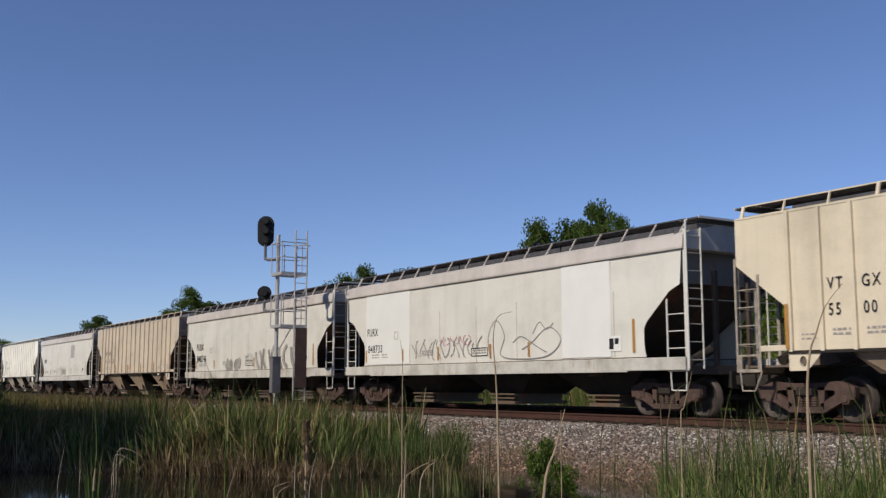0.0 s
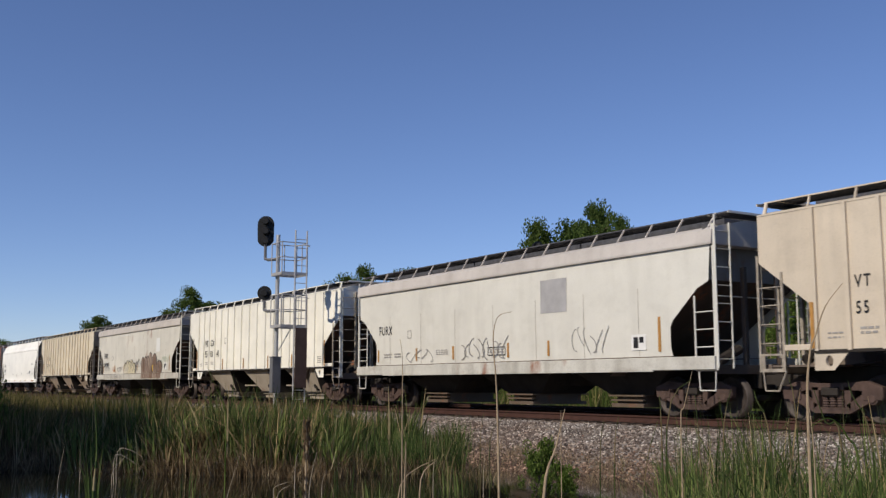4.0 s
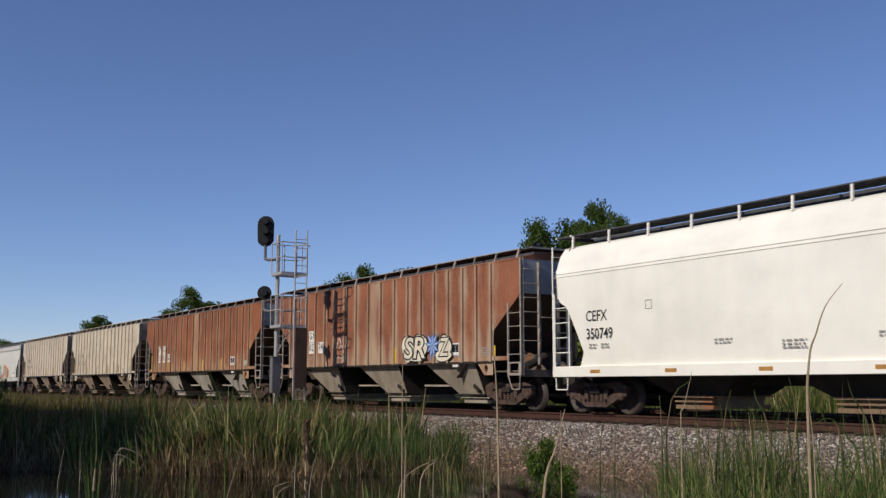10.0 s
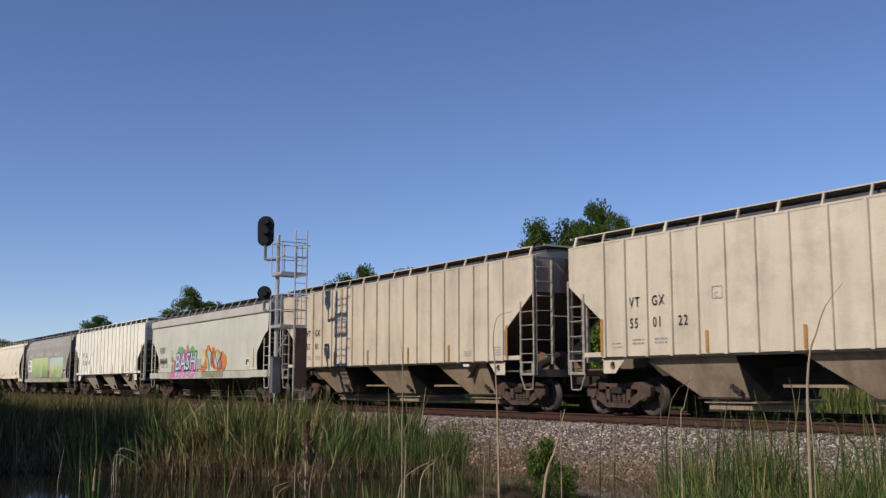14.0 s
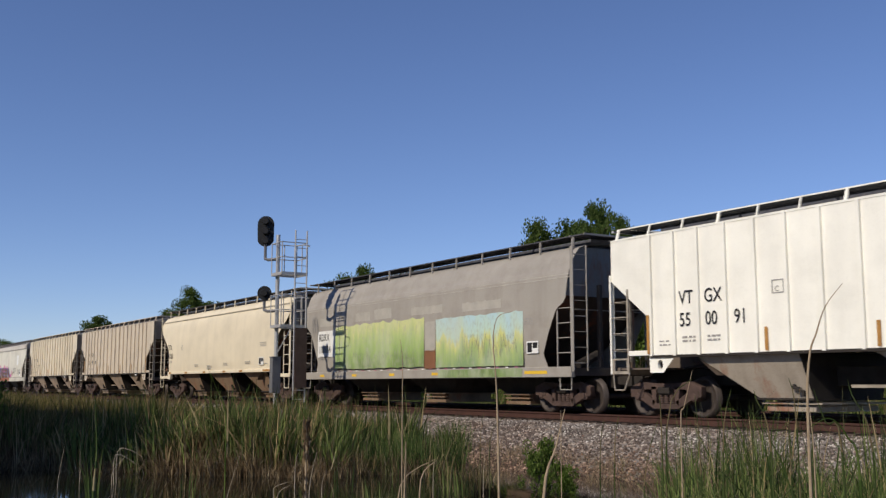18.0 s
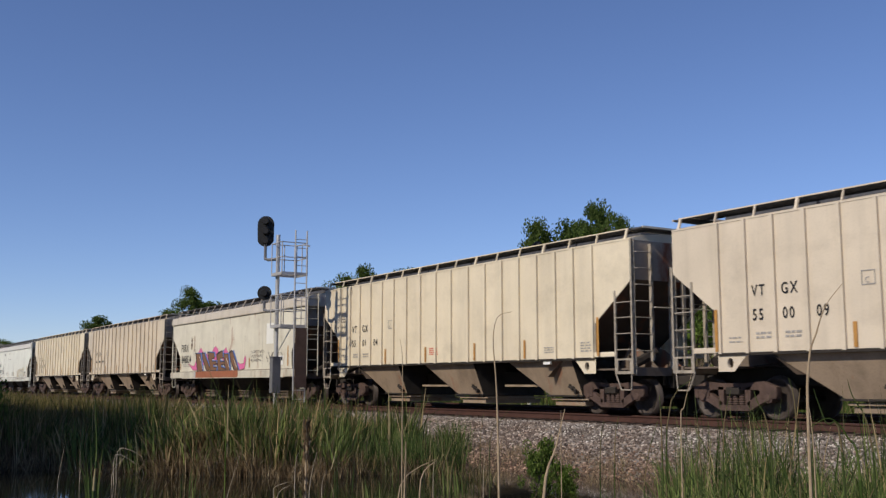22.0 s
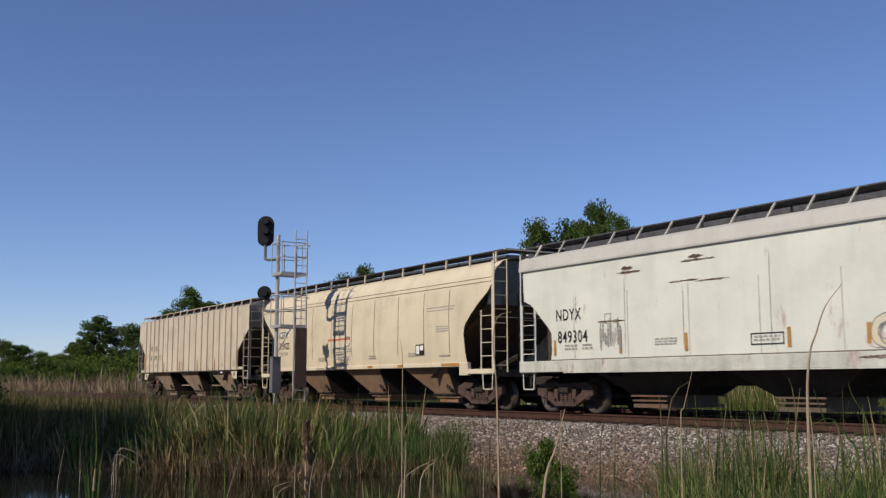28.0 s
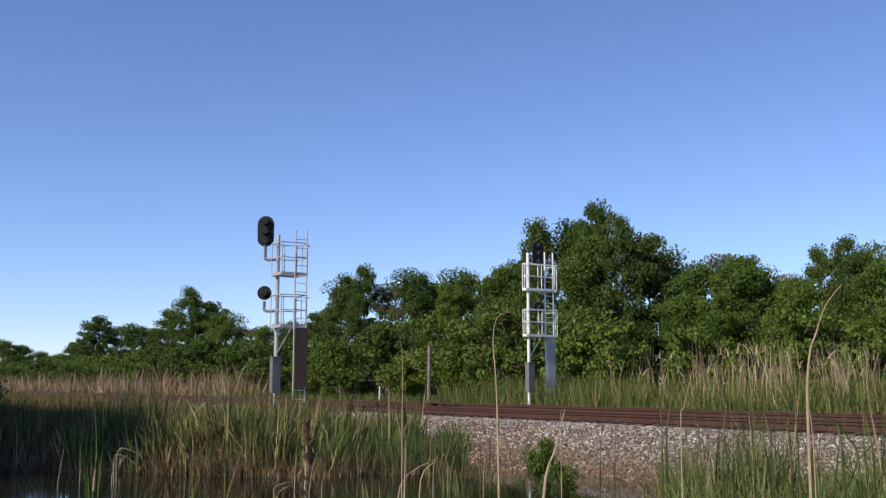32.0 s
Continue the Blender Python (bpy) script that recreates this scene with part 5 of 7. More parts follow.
strokes(c, L, 6.6, 9.0, 1.45, 2.1, 10, GREYS, 0.03, YF, 8, loops=1.2)
strokes(c, L, 3.4, 5.0, 1.45, 1.85, 5, GREYS, 0.025, YF, 9)
strokes(c, L, 11.8, 13.2, 1.5, 2.2, 6, GREYS, 0.025, YF, 10)
c, L = TRAIN[6]
CREAMY = [(6.5, 2.0, 0.26), (6.95, 2.14, 0.27), (7.4, 2.1, 0.26), (7.85, 2.16, 0.28), (8.35, 1.98, 0.3)]
arches(c, L, CREAMY, DARKS, YF, 0.05)
arches(c, L, CREAMY, WORNCREAM, YF + 0.008)
strokes(c, L, 6.3, 8.7, 1.45, 2.1, 9, DARKS, 0.03, YF + 0.016, 12)
strokes(c, L, 8.7, 9.7, 1.75, 2.2, 6, DARKS, 0.035, YF, 13)
FINGERS = [(10.1, 2.26, 0.3), (13.2, 2.02, 0.5), (10.62, 2.3, 0.3), (12.3, 2.42, 0.42), (11.06, 2.3, 0.3), (11.55, 2.5, 0.36)]
arches(c, L, FINGERS, DARKS, YF, 0.05)
arches(c, L, FINGERS, WORNBROWN, YF + 0.009)
strokes(c, L, 10.0, 13.4, 1.5, 2.2, 8, DARKS, 0.03, YF + 0.018, 14, loops=0.5)
patch(c, L, 12.02, 12.12, 1.5, 1.85, REFLECTY, YF + 0.022, "graffiti")
patch(c, L, 9.9, 13.6, 1.09, 1.37, WORNBROWN, YS, "graffiti")
strokes(c, L, 4.6, 5.5, 1.5, 1.8, 6, DARKS, 0.02, YF, 15)
strokes(c, L, 3.6, 4.4, 1.5, 1.85, 4, ORANGE, 0.03, YF, 16)
strokes(c, L, 2.4, 6.0, 1.1, 1.33, 22, GREYS, 0.02, YS, 17)
field(c, L, 12.55, 13.25, 2.53, 3.27, LIGHTPANEL, YF, 4, 0.005, "repainted_panel")
strokes(c, L, 13.6, 15.0, 1.95, 2.3, 10, PALEGREEN, 0.03, YF, 18)
c, L = TRAIN[9]
YB = 1.582
bubbles(c, L, [(10.75, 1.9, 0.42, 0.47), (11.5, 1.92, 0.5, 0.46), (12.98, 1.92, 0.42, 0.36), (11.15, 1.68, 0.5, 0.24), (12.9, 1.62, 0.5, 0.2)], DARKS, YB - 0.006, seed=31)
bubbles(c, L, [(10.75, 1.9, 0.37, 0.42), (11.5, 1.92, 0.45, 0.41), (12.98, 1.92, 0.37, 0.31), (11.15, 1.68, 0.46, 0.2), (12.9, 1.62, 0.46, 0.16)], CREAMW, YB, seed=31)
big_word(c, L, "SR", 10.45, 11.95, 1.52, 2.3, CREAMW, DARKS, YB + 0.006, 0.07)
big_word(c, L, "Z", 12.6, 13.32, 1.58, 2.2, CREAMW, DARKS, YB + 0.006, 0.07)
for k, (mat, w) in enumerate(((DARKS, 0.2), (BLUE, 0.17), (PALEBLUE, 0.05))):
    s = Shape()
    for a in range(9):
        t = a * 2 * math.pi / 9 + 0.2
        r = 0.40 + 0.07 * math.sin(a * 2.3)
        u, n = (math.cos(t), math.sin(t)), (-math.sin(t), math.cos(t))
        q = [(0, 0), (r * 0.5, -w / 2), (r + w * 0.3, 0), (r * 0.5, w / 2)]
        s.add([(12.3 - L / 2 + u[0] * p + n[0] * h, -YB - 0.012 - 0.003 * k - 0.0001 * a, 1.96 + u[1] * p + n[1] * h) for p, h in q], [(0, 1, 2, 3)])
    part("graffiti", s, mat, c)
strokes(c, L, 5.5, 6.3, 2.05, 2.5, 5, WHITEINK, 0.03, 1.53, 20)
strokes(c, L, 5.6, 6.4, 1.65, 1.85, 6, WHITEINK, 0.02, 1.53, 21)
patch(c, L, 13.3, 13.71, 1.62, 1.99, WHITEINK, 1.53, "data_panel")
patch(c, L, 13.33, 13.50, 1.72, 1.95, BLACKINK, 1.534, "data_panel")
patch(c, L, 13.52, 13.68, 1.72, 1.95, BLACKINK, 1.534, "data_panel")
for xx, h in ((5.2, 0.35), (9.8, 0.5), (15.5, 0.4)):
    patch(c, L, xx, xx + 0.1, 1.45, 1.45 + h, REFLECTY, 1.53, "reflector")
c, L = TRAIN[10]
patch(c, L, 13.2, 13.7, 1.64, 2.01, WHITEINK, 1.53, "data_panel")
patch(c, L, 13.25, 13.43, 1.72, 1.96, BLACKINK, 1.534, "data_panel")
patch(c, L, 13.47, 13.65, 1.72, 1.96, BLACKINK, 1.534, "data_panel")
for xx in (1.3, 4.24, 6.84, 9.6, 12.16):
    patch(c, L, xx, xx + 0.09, 1.45, 2.35 if xx < 2 else 1.95, REFLECTY, 1.603, "reflector")
field(c, L, 14.9, 15.2, 1.62, 1.8, PALEGREEN, 1.53, 51, 0.01, "paint_patch")
c, L = TRAIN[13]
bubbles(c, L, [(4.3, 1.6, 0.42, 0.36), (5.0, 2.15, 0.4, 0.3), (5.5, 2.3, 0.45, 0.28), (6.2, 2.2, 0.5, 0.35), (7.3, 1.5, 0.5, 0.3), (5.2, 1.5, 0.6, 0.3)], PINK, YF, seed=9)
bubbles(c, L, [(3.75, 2.05, 0.2, 0.16), (3.8, 1.6, 0.2, 0.22), (4.9, 2.45, 0.3, 0.22), (5.3, 2.5, 0.25, 0.2), (6.9, 2.4, 0.35, 0.25), (7.4, 2.25, 0.3, 0.2), (6.15, 2.6, 0.14, 0.14)], GREENS, YF + 0.005, seed=10)
bubbles(c, L, [(4.05, 1.95, 0.09, 0.09), (4.25, 1.72, 0.14, 0.13), (6.0, 2.25, 0.12, 0.1)], ROSE, YF + 0.011, seed=11)
big_word(c, L, "BASH", 4.25, 7.65, 1.42, 2.40, worn_ink("lilac_blue_spray", (0.50, 0.50, 0.70), (0.45, 0.66, 0.74), 8.0, 0.5), DARKS, YF + 0.015, 0.055, 0.2)
bubbles(c, L, [(8.45, 1.72, 0.5, 0.36), (9.2, 2.1, 0.5, 0.5), (9.9, 2.0, 0.4, 0.5), (10.6, 1.9, 0.55, 0.5), (11.3, 1.8, 0.4, 0.4)], ORANGE, YF, seed=12)
bubbles(c, L, [(8.5, 2.08, 0.34, 0.42)], CREAMS, YF + 0.006, seed=13)
bubbles(c, L, [(9.35, 1.98, 0.34, 0.40), (10.5, 1.9, 0.36, 0.38)], PALEGREEN, YF + 0.006, seed=14)
bubbles(c, L, [(9.75, 1.95, 0.18, 0.34), (10.9, 1.7, 0.2, 0.28)], ROSE, YF + 0.009, seed=15)
strokes(c, L, 9.0, 11.4, 1.45, 2.45, 6, DARKS, 0.05, YF + 0.012, 22)
field(c, L, 7.55, 8.3, 1.5, 2.0, GREYPANEL, YF + 0.018, 5, 0.01, "repainted_panel")
patch(c, L, 4.0, 7.6, 1.09, 1.37, LILAC, YS, "graffiti")
patch(c, L, 3.7, 4.3, 1.09, 1.36, PINK, YS + 0.002, "graffiti")
strokes(c, L, 4.0, 7.5, 1.09, 1.36, 12, PINK, 0.07, YS + 0.003, 23)
patch(c, L, 8.5, 11.4, 1.09, 1.37, ROSE, YS, "graffiti")
strokes(c, L, 8.5, 11.4, 1.09, 1.36, 9, GREENS, 0.09, YS + 0.003, 24)
c, L = TRAIN[15]
YR = 1.596
FIELD1 = brushed("green_field_paint", [(0.0, (0.17, 0.24, 0.09)), (0.35, (0.30, 0.42, 0.14)), (0.6, (0.40, 0.50, 0.20)), (0.9, (0.58, 0.60, 0.26))], 1.0)
FIELD2 = brushed("blue_field_paint", [(0.0, (0.22, 0.32, 0.15)), (0.3, (0.38, 0.48, 0.18)), (0.48, (0.60, 0.60, 0.22)), (0.58, (0.48, 0.62, 0.52)), (0.9, (0.44, 0.60, 0.62))], 2.0)
field(c, L, 2.75, 9.03, 1.30, 2.85, FIELD1, YR, 31, 0.05)
field(c, L, 9.74, 14.25, 1.27, 2.76, FIELD2, YR, 32, 0.02)
patch(c, L, 9.9, 14.2, 0.96, 1.19, FIELD1, 1.606, "painted_field")
patch(c, L, 1.26, 2.72, 1.76, 2.73, WHITEINK, YR - 0.004, "number_patch")
for a, b, z0, z1 in ((1.4, 2.7, 2.85, 3.2), (4.3, 5.4, 2.95, 3.25), (5.7, 6.9, 2.95, 3.3), (8.2, 10.1, 2.95, 3.2), (11.2, 13.2, 2.9, 3.15), (9.1, 9.7, 1.8, 2.7)):
    field(c, L, a, b, z0, z1, ink("repaint_beige", (0.42, 0.39, 0.34)), 1.584 if z0 > 2.8 else YR, int(a * 10), 0.02, "repainted_panel")
field(c, L, 9.05, 9.72, 1.25, 1.8, RUSTSTAIN, YR, 41, 0.05, "rust_patch")
strokes(c, L, 11.2, 14.0, 1.5, 2.2, 40, GREYS, 0.01, YR + 0.004, 25, "peeling", 0.3)
strokes(c, L, 4.0, 8.8, 1.35, 1.9, 40, GREYS, 0.009, YR + 0.004, 26, "peeling", 0.3)
strokes(c, L, 0.7, 1.3, 2.5, 3.3, 8, GREYS, 0.03, 1.594, 27, "peeling", 0.4)
for i in range(26):
    patch(c, L, 2.6 + i * 0.45, 2.75 + i * 0.45, 1.215, 1.24, ROSE if i % 2 else WHITEINK, 1.60, "sill_marking")
c, L = TRAIN[19]
for pts in ([(2.73, 1.79), (3.1, 1.68), (3.6, 1.65), (3.81, 1.91), (4.22, 1.79), (4.15, 1.45), (3.39, 1.46)], [(4.0, 2.2), (4.52, 2.54), (5.1, 2.1), (5.0, 1.7), (4.2, 1.7)], [(6.0, 2.15), (6.24, 2.4), (6.52, 2.55), (6.88, 2.41), (7.1, 2.1), (7.0, 1.7), (5.6, 1.6), (5.3, 2.2)], [(7.5, 2.15), (7.92, 2.46), (8.4, 2.05), (8.3, 1.7), (7.6, 1.7)], [(9.0, 1.96), (9.4, 1.76), (9.73, 1.65), (10.17, 1.68), (10.27, 1.96), (10.37, 2.0), (10.43, 1.82), (10.27, 1.45), (9.77, 1.41), (9.4, 1.41)]):
    sprayed(c, L, pts, PINK, ROSE, YF, 0.03)
for k, (dx, mat, y) in enumerate(((-0.12, DARKS, YF + 0.006), (0.14, BLUE, YF + 0.007), (0.0, BROWNFILL, YF + 0.011))):
    for pts in ([(3.85, 2.25), (4.49, 2.24), (4.88, 1.41), (4.15, 1.41)], [(4.69, 2.22), (5.02, 2.26), (6.02, 1.41), (5.46, 1.41), (4.89, 1.91)],
                [(5.57, 2.27), (6.4, 2.23), (6.51, 1.99), (6.15, 1.97), (6.17, 1.84), (6.75, 1.84), (6.78, 1.71), (6.31, 1.69), (6.35, 1.57), (6.86, 1.54), (6.77, 1.41), (5.96, 1.41)],
                [(6.81, 2.13), (7.53, 2.31), (7.61, 1.97), (7.25, 1.96), (7.27, 1.8), (7.8, 1.8), (7.88, 1.68), (7.4, 1.66), (7.44, 1.54), (8.09, 1.47), (8.03, 1.41), (7.01, 1.41)],
                [(7.7, 2.13), (8.27, 2.14), (8.51, 1.41), (7.98, 1.41)], [(8.43, 2.16), (8.8, 2.26), (9.6, 1.41), (9.1, 1.41), (8.73, 1.72)]):
        up = 0.05 if k < 2 else 0.0
        sprayed(c, L, [(x + dx, min(z + up, 2.34) if z > 1.45 else z) for x, z in pts], mat, DARKS if k == 2 else None, y - 0.0, 0.04)
for pts in ([(4.35, 2.1), (4.62, 1.85), (4.9, 1.45)], [(6.2, 1.92), (6.5, 1.9)], [(7.3, 1.9), (7.6, 1.88)], [(8.05, 1.95), (8.5, 1.5)], [(9.0, 1.9), (9.4, 1.5)]):
    part("graffiti_highlight", ribbon(Shape(), pts, 0.025, YF + 0.017, L), WHITEINK, c)
patch(c, L, 3.95, 9.6, 1.08, 1.38, REDOX, YS, "graffiti")
patch(c, L, 3.7, 3.95, 1.08, 1.38, GREYPANEL, YS, "graffiti")
for z in (1.72, 1.9, 2.08):
    strokes(c, L, 11.0, 12.5 - (2.08 - z), z, z + 0.13, 11, DARKS, 0.018, YF, 30 + int(z * 100), "scrawl", 0.7)
strokes(c, L, 12.7, 14.4, 1.6, 2.1, 8, DARKS, 0.03, YF, 31, "scrawl", 0.6)
field(c, L, 12.7, 13.45, 2.44, 3.3, LIGHTPANEL, YF, 6, 0.006, "repainted_panel")
smear(c, L, 2.98, 3.3, 2.78, 0.62, RUSTSMEAR, YF, 17, "rust_stain")
smear(c, L, 3.3, 3.75, 2.75, 0.8, RUSTFAINT, YF - 0.001, 18, "rust_stain")
c, L = TRAIN[22]
for pts in ([(11.4, 1.42), (10.97, 1.58), (11.01, 1.9), (11.4, 1.98), (11.45, 1.7)], [(11.81, 1.44), (11.65, 1.79), (11.98, 2.01), (12.3, 1.95), (12.38, 1.5)], [(12.3, 1.55), (12.27, 1.95), (12.62, 2.03), (12.93, 1.84), (13.0, 1.45)], [(13.08, 1.45), (13.16, 1.92), (13.47, 2.19), (13.62, 1.91), (13.54, 1.52)], [(13.68, 1.47), (14.13, 1.72), (14.4, 1.5)]):
    slab(c, L, pts, 0.13, WORNCREAM, GREYS, YF + 0.002, 0.05)
    part("scrawl", ribbon(Shape(), bent([(x + 0.12, z - 0.05) for x, z in pts]), 0.03, YF + 0.008, L), GREYS, c)
FADEDPINK = worn_ink("faded_pink_spray", (0.55, 0.40, 0.38), (0.66, 0.64, 0.58), 9.0, 0.5)
bubbles(c, L, [(10.95, 1.6, 0.22, 0.18), (13.9, 1.58, 0.3, 0.14), (14.6, 1.5, 0.3, 0.09)], FADEDPINK, 1.5805, seed=19)
for k in range(6):
    smear(c, L, 10.6 + 0.62 * k, 11.5 + 0.62 * k, 1.25 + 0.05 * math.sin(k * 1.9), 0.1, RUSTSMEAR, YS + 0.001 + 0.0003 * k, 90 + k, "scuff")
for x0, x1, cz, h in ((3.95, 4.75, 3.42, 0.1), (4.1, 4.5, 3.52, 0.14), (6.05, 7.1, 3.5, 0.07), (6.3, 6.75, 3.58, 0.12), (5.7, 6.6, 3.06, 0.07), (6.5, 7.5, 3.02, 0.06)):
    smear(c, L, x0, x1, cz, h, RUSTSMEAR, YF, int(x0 * 100 + cz * 10))
for x, z0, z1 in ((4.18, 1.5, 3.4), (6.1, 1.55, 3.0), (8.55, 1.5, 3.5), (2.35, 2.3, 3.1)):
    smear(c, L, x, x + 0.03, (z0 + z1) / 2, z1 - z0, GREYINK, YF - 0.0006, int(x * 100), "rust_run")
for k in range(9):
    smear(c, L, 3.25 + 0.09 * k, 3.37 + 0.09 * k, 1.95 + 0.1 * math.sin(k * 2.1), 0.5 + 0.2 * math.cos(k * 1.7), WORNGREYS, YF - 0.0005 + 0.0003 * k, 70 + k, "scuff")
smear(c, L, 3.2, 4.2, 2.28, 0.09, RUSTSMEAR, YF + 0.003, 81, "scuff")
c, L = TRAIN[16]
part("roof_eave", Shape().box(-L / 2 + 0.05, L / 2 - 0.05, -1.50, -1.40, 4.015, 4.055, 0.008), ink("cream_eave_paint", (0.60, 0.53, 0.40)), c)
# Darker strip drawn below the eave as the shadow under it
part("roof_gutter", Shape().box(-L / 2 + 0.05, L / 2 - 0.05, -1.475, -1.40, 3.99, 4.015), SEAM, c)
c, L = TRAIN[23]
BROWNSEAM = ink("brown_weld_seam", (0.22, 0.17, 0.12))
for z, y in ((3.71, -1.545), (3.83, -1.520)):
    part("long_joint", Shape().box(-L / 2 + 0.06, L / 2 - 0.06, y, y + 0.06, z - 0.01, z + 0.01), BROWNSEAM, c)
for k, x in enumerate((1.85, 3.35, 5.0, 6.66, 8.31, 9.97, 11.63, 13.27, 14.76)):
    v = [(x + dx + 0.02 * math.sin(z * 3 + k) - L / 2, -y - 0.004, z) for dx in (-0.018, 0.018) for y, z in ((1.565, 1.7), (1.585, 2.1), (1.59, 2.6), (1.58, 3.1), (1.555, 3.5), (1.545, 3.62))]
    part("weld_seam", Shape().add(v, [(q, q + 6, q + 7, q + 1) for q in range(5)]), BROWNSEAM, c)
letters(c, L, "THROUGH SILL", 5.35, 1.30, 0.1, GREYINK, 1.575, 0.002, 1.1, "sill_lettering")
small_print(c, L, 6.4, 2.34, 1.8, 1, 1.597, REDINK, 0.07)
small_print(c, L, 13.46, 3.10, 1.6, 2, 1.585, GREYINK, 0.035, 0.09)
small_print(c, L, 6.8, 2.0, 1.5, 2, 1.596, GREYINK, 0.03, 0.09)
small_print(c, L, 6.9, 1.72, 1.2, 2, 1.584, GREYINK, 0.035, 0.07)
patch(c, L, 1.82, 2.78, 2.5, 2.86, WHITEINK, 1.588, "number_patch")
for tpl, _ in TEMPLATES.values():
    for o in (*tpl.children_recursive, tpl):
        bpy.data.objects.remove(o)


c, L = TRAIN[24]
part("end_marker", Shape().box(-L / 2 - 0.80, -L / 2 - 0.62, -0.2, 0.02, 0.64, 1.02, 0.015), ENDRED, c, "red end-of-train marker on the coupler")
part("air_hose", Shape().path([(-L / 2 - 0.5, -0.2, 1.1), (-L / 2 - 0.42, -0.34, 1.36), (-L / 2 - 0.2, -0.4, 1.3), (-L / 2 - 0.1, -0.36, 1.1)], 0.03, 6), WORNGREY, c)


# ---- the two signals ----
def signal(name, label, m, ladder, head, h_deck, top, guard_mat, base_z, head_side, post_mat, rail_mat, mast_r=0.075, stile=0.028, turn=0):
    """Mast signal: mast, two railed decks, ladder with a guard plate, two heads, a relay box."""
    t = thing(name, label, "railway signal", m, "signals")
    lx, ly = ladder
    part("mast", Shape().tube((0, 0, base_z), (0, 0, top), mast_r, 14), post_mat, t, smooth=False)
    part("mast_foot", Shape().lathe([(0.0, 0.0), (0.2, 0.0), (0.2, 0.05), (0.11, 0.3), (0.08, 0.32)], 12, "z", (0, 0, base_z)), post_mat, t)
    s = Shape()
    w = 0.22
    zb = base_z
    for k in (-w, w):
        s.tube((lx, ly + k, zb), (lx, ly + k, top + 0.1), stile, 6)
    z = zb + 0.5
    while z < top:
        s.tube((lx, ly - w, z), (lx, ly + w, z), 0.014, 5)
        z += 0.31
    part("ladder", s, rail_mat, t)
    part("ladder_guard", Shape().box(lx + 0.05, lx + 0.08, ly - 0.2, ly + 0.24, h_deck[0] - 2.15, h_deck[0] - 0.08).box(lx + 0.0, lx + 0.05, ly + 0.2, ly + 0.24, h_deck[0] - 2.15, h_deck[0] - 0.08), guard_mat, t)
    part("relay_box", Shape().box(0.08, 0.34, -0.26, 0.04, base_z + 1.02, base_z + 2.25, 0.015).box(0.06, 0.36, -0.28, 0.06, base_z + 2.25, base_z + 2.28), SIGGREY, t)
    part("brace", Shape().tube((0, 0, h_deck[0] - 1.0), (lx * 0.7, ly * 0.6, h_deck[0] - 0.05), 0.022, 6), post_mat, t)
    for i, hz in enumerate(h_deck):
        y0, y1 = min(-0.18, ly - 0.25), max(0.18, ly + 0.25)
        x0, x1 = min(-0.12, lx - 0.05), max(0.12, lx - 0.02)
        slats = Shape()
        for q in range(7):
            xx = x0 + (x1 - x0) * q / 6
            slats.box(xx - 0.008, xx + 0.008, y0, y1, hz - 0.03, hz)
        for q in range(4):
            yy = y0 + (y1 - y0) * (q + 0.5) / 4
            slats.box(x0, x1, yy - 0.006, yy + 0.006, hz - 0.034, hz - 0.004)
        deck = part("deck", slats.box(x0 - 0.02, x0 + 0.02, y0, y1, hz - 0.07, hz + 0.03).box(x1 - 0.02, x1 + 0.02, y0, y1, hz - 0.07, hz + 0.03).box(x0, x1, y0 - 0.02, y0 + 0.02, hz - 0.07, hz + 0.03).box(x0, x1, y1 - 0.02, y1 + 0.02, hz - 0.07, hz + 0.03), rail_mat, t)
        corners = [(x0, y0), (x1, y0), (x1, y1), (x0, y1)]
        for (ax, ay), (bx, by) in zip(corners, corners[1:] + corners[:1]):
            s = Shape()
            for hh in (0.55, 1.08):
                s.tube((ax, ay, hz + hh), (bx, by, hz + hh), 0.019, 5)
            for f in (0.0, 0.5):
                s.tube((ax + (bx - ax) * f, ay + (by - ay) * f, hz), (ax + (bx - ax) * f, ay + (by - ay) * f, hz + 1.08), 0.019, 5)
            part("handrail", s, rail_mat, deck)
        part("ladder_hoop", Shape().path([(lx, ly - w, hz + 0.95), (lx + 0.3, ly - w * 0.9, hz + 0.95), (lx + 0.4, ly, hz + 0.95), (lx + 0.3, ly + w * 0.9, hz + 0.95), (lx, ly + w, hz + 0.95)], 0.016, 5), post_mat, deck)
        big = i == 1
        hx, hy = head
        zc = hz + (1.62 if big else 1.22)
        part("head_bracket", Shape().path([(0, 0, hz + 0.55), (hx * 0.6, hy, hz + 0.55), (hx, hy, hz + 0.62), (hx, hy, zc - 0.3)], 0.055, 8), SIGGREY, t)
        r, half = (0.30, 0.26) if big else (0.255, 0.0)
        s = Shape()
        n = 24
        ring = []
        for k in range(n):
            a = 2 * math.pi * k / n
            ring.append((r * math.cos(a), zc + r * math.sin(a) + (half if math.sin(a) >= 0 else -half)))
        f = head_side
        s.add([(0, y, z) for y, z in ring] + [(f * 0.025, y, z) for y, z in ring],
              [tuple(range(n)), tuple(range(2 * n - 1, n - 1, -1))] + [(k, k + n, (k + 1) % n + n, (k + 1) % n) for k in range(n)])
        hd = part("signal_head", s, SIGBLACK, t, m=pose(hx, hy, 0, 0, 0, turn))
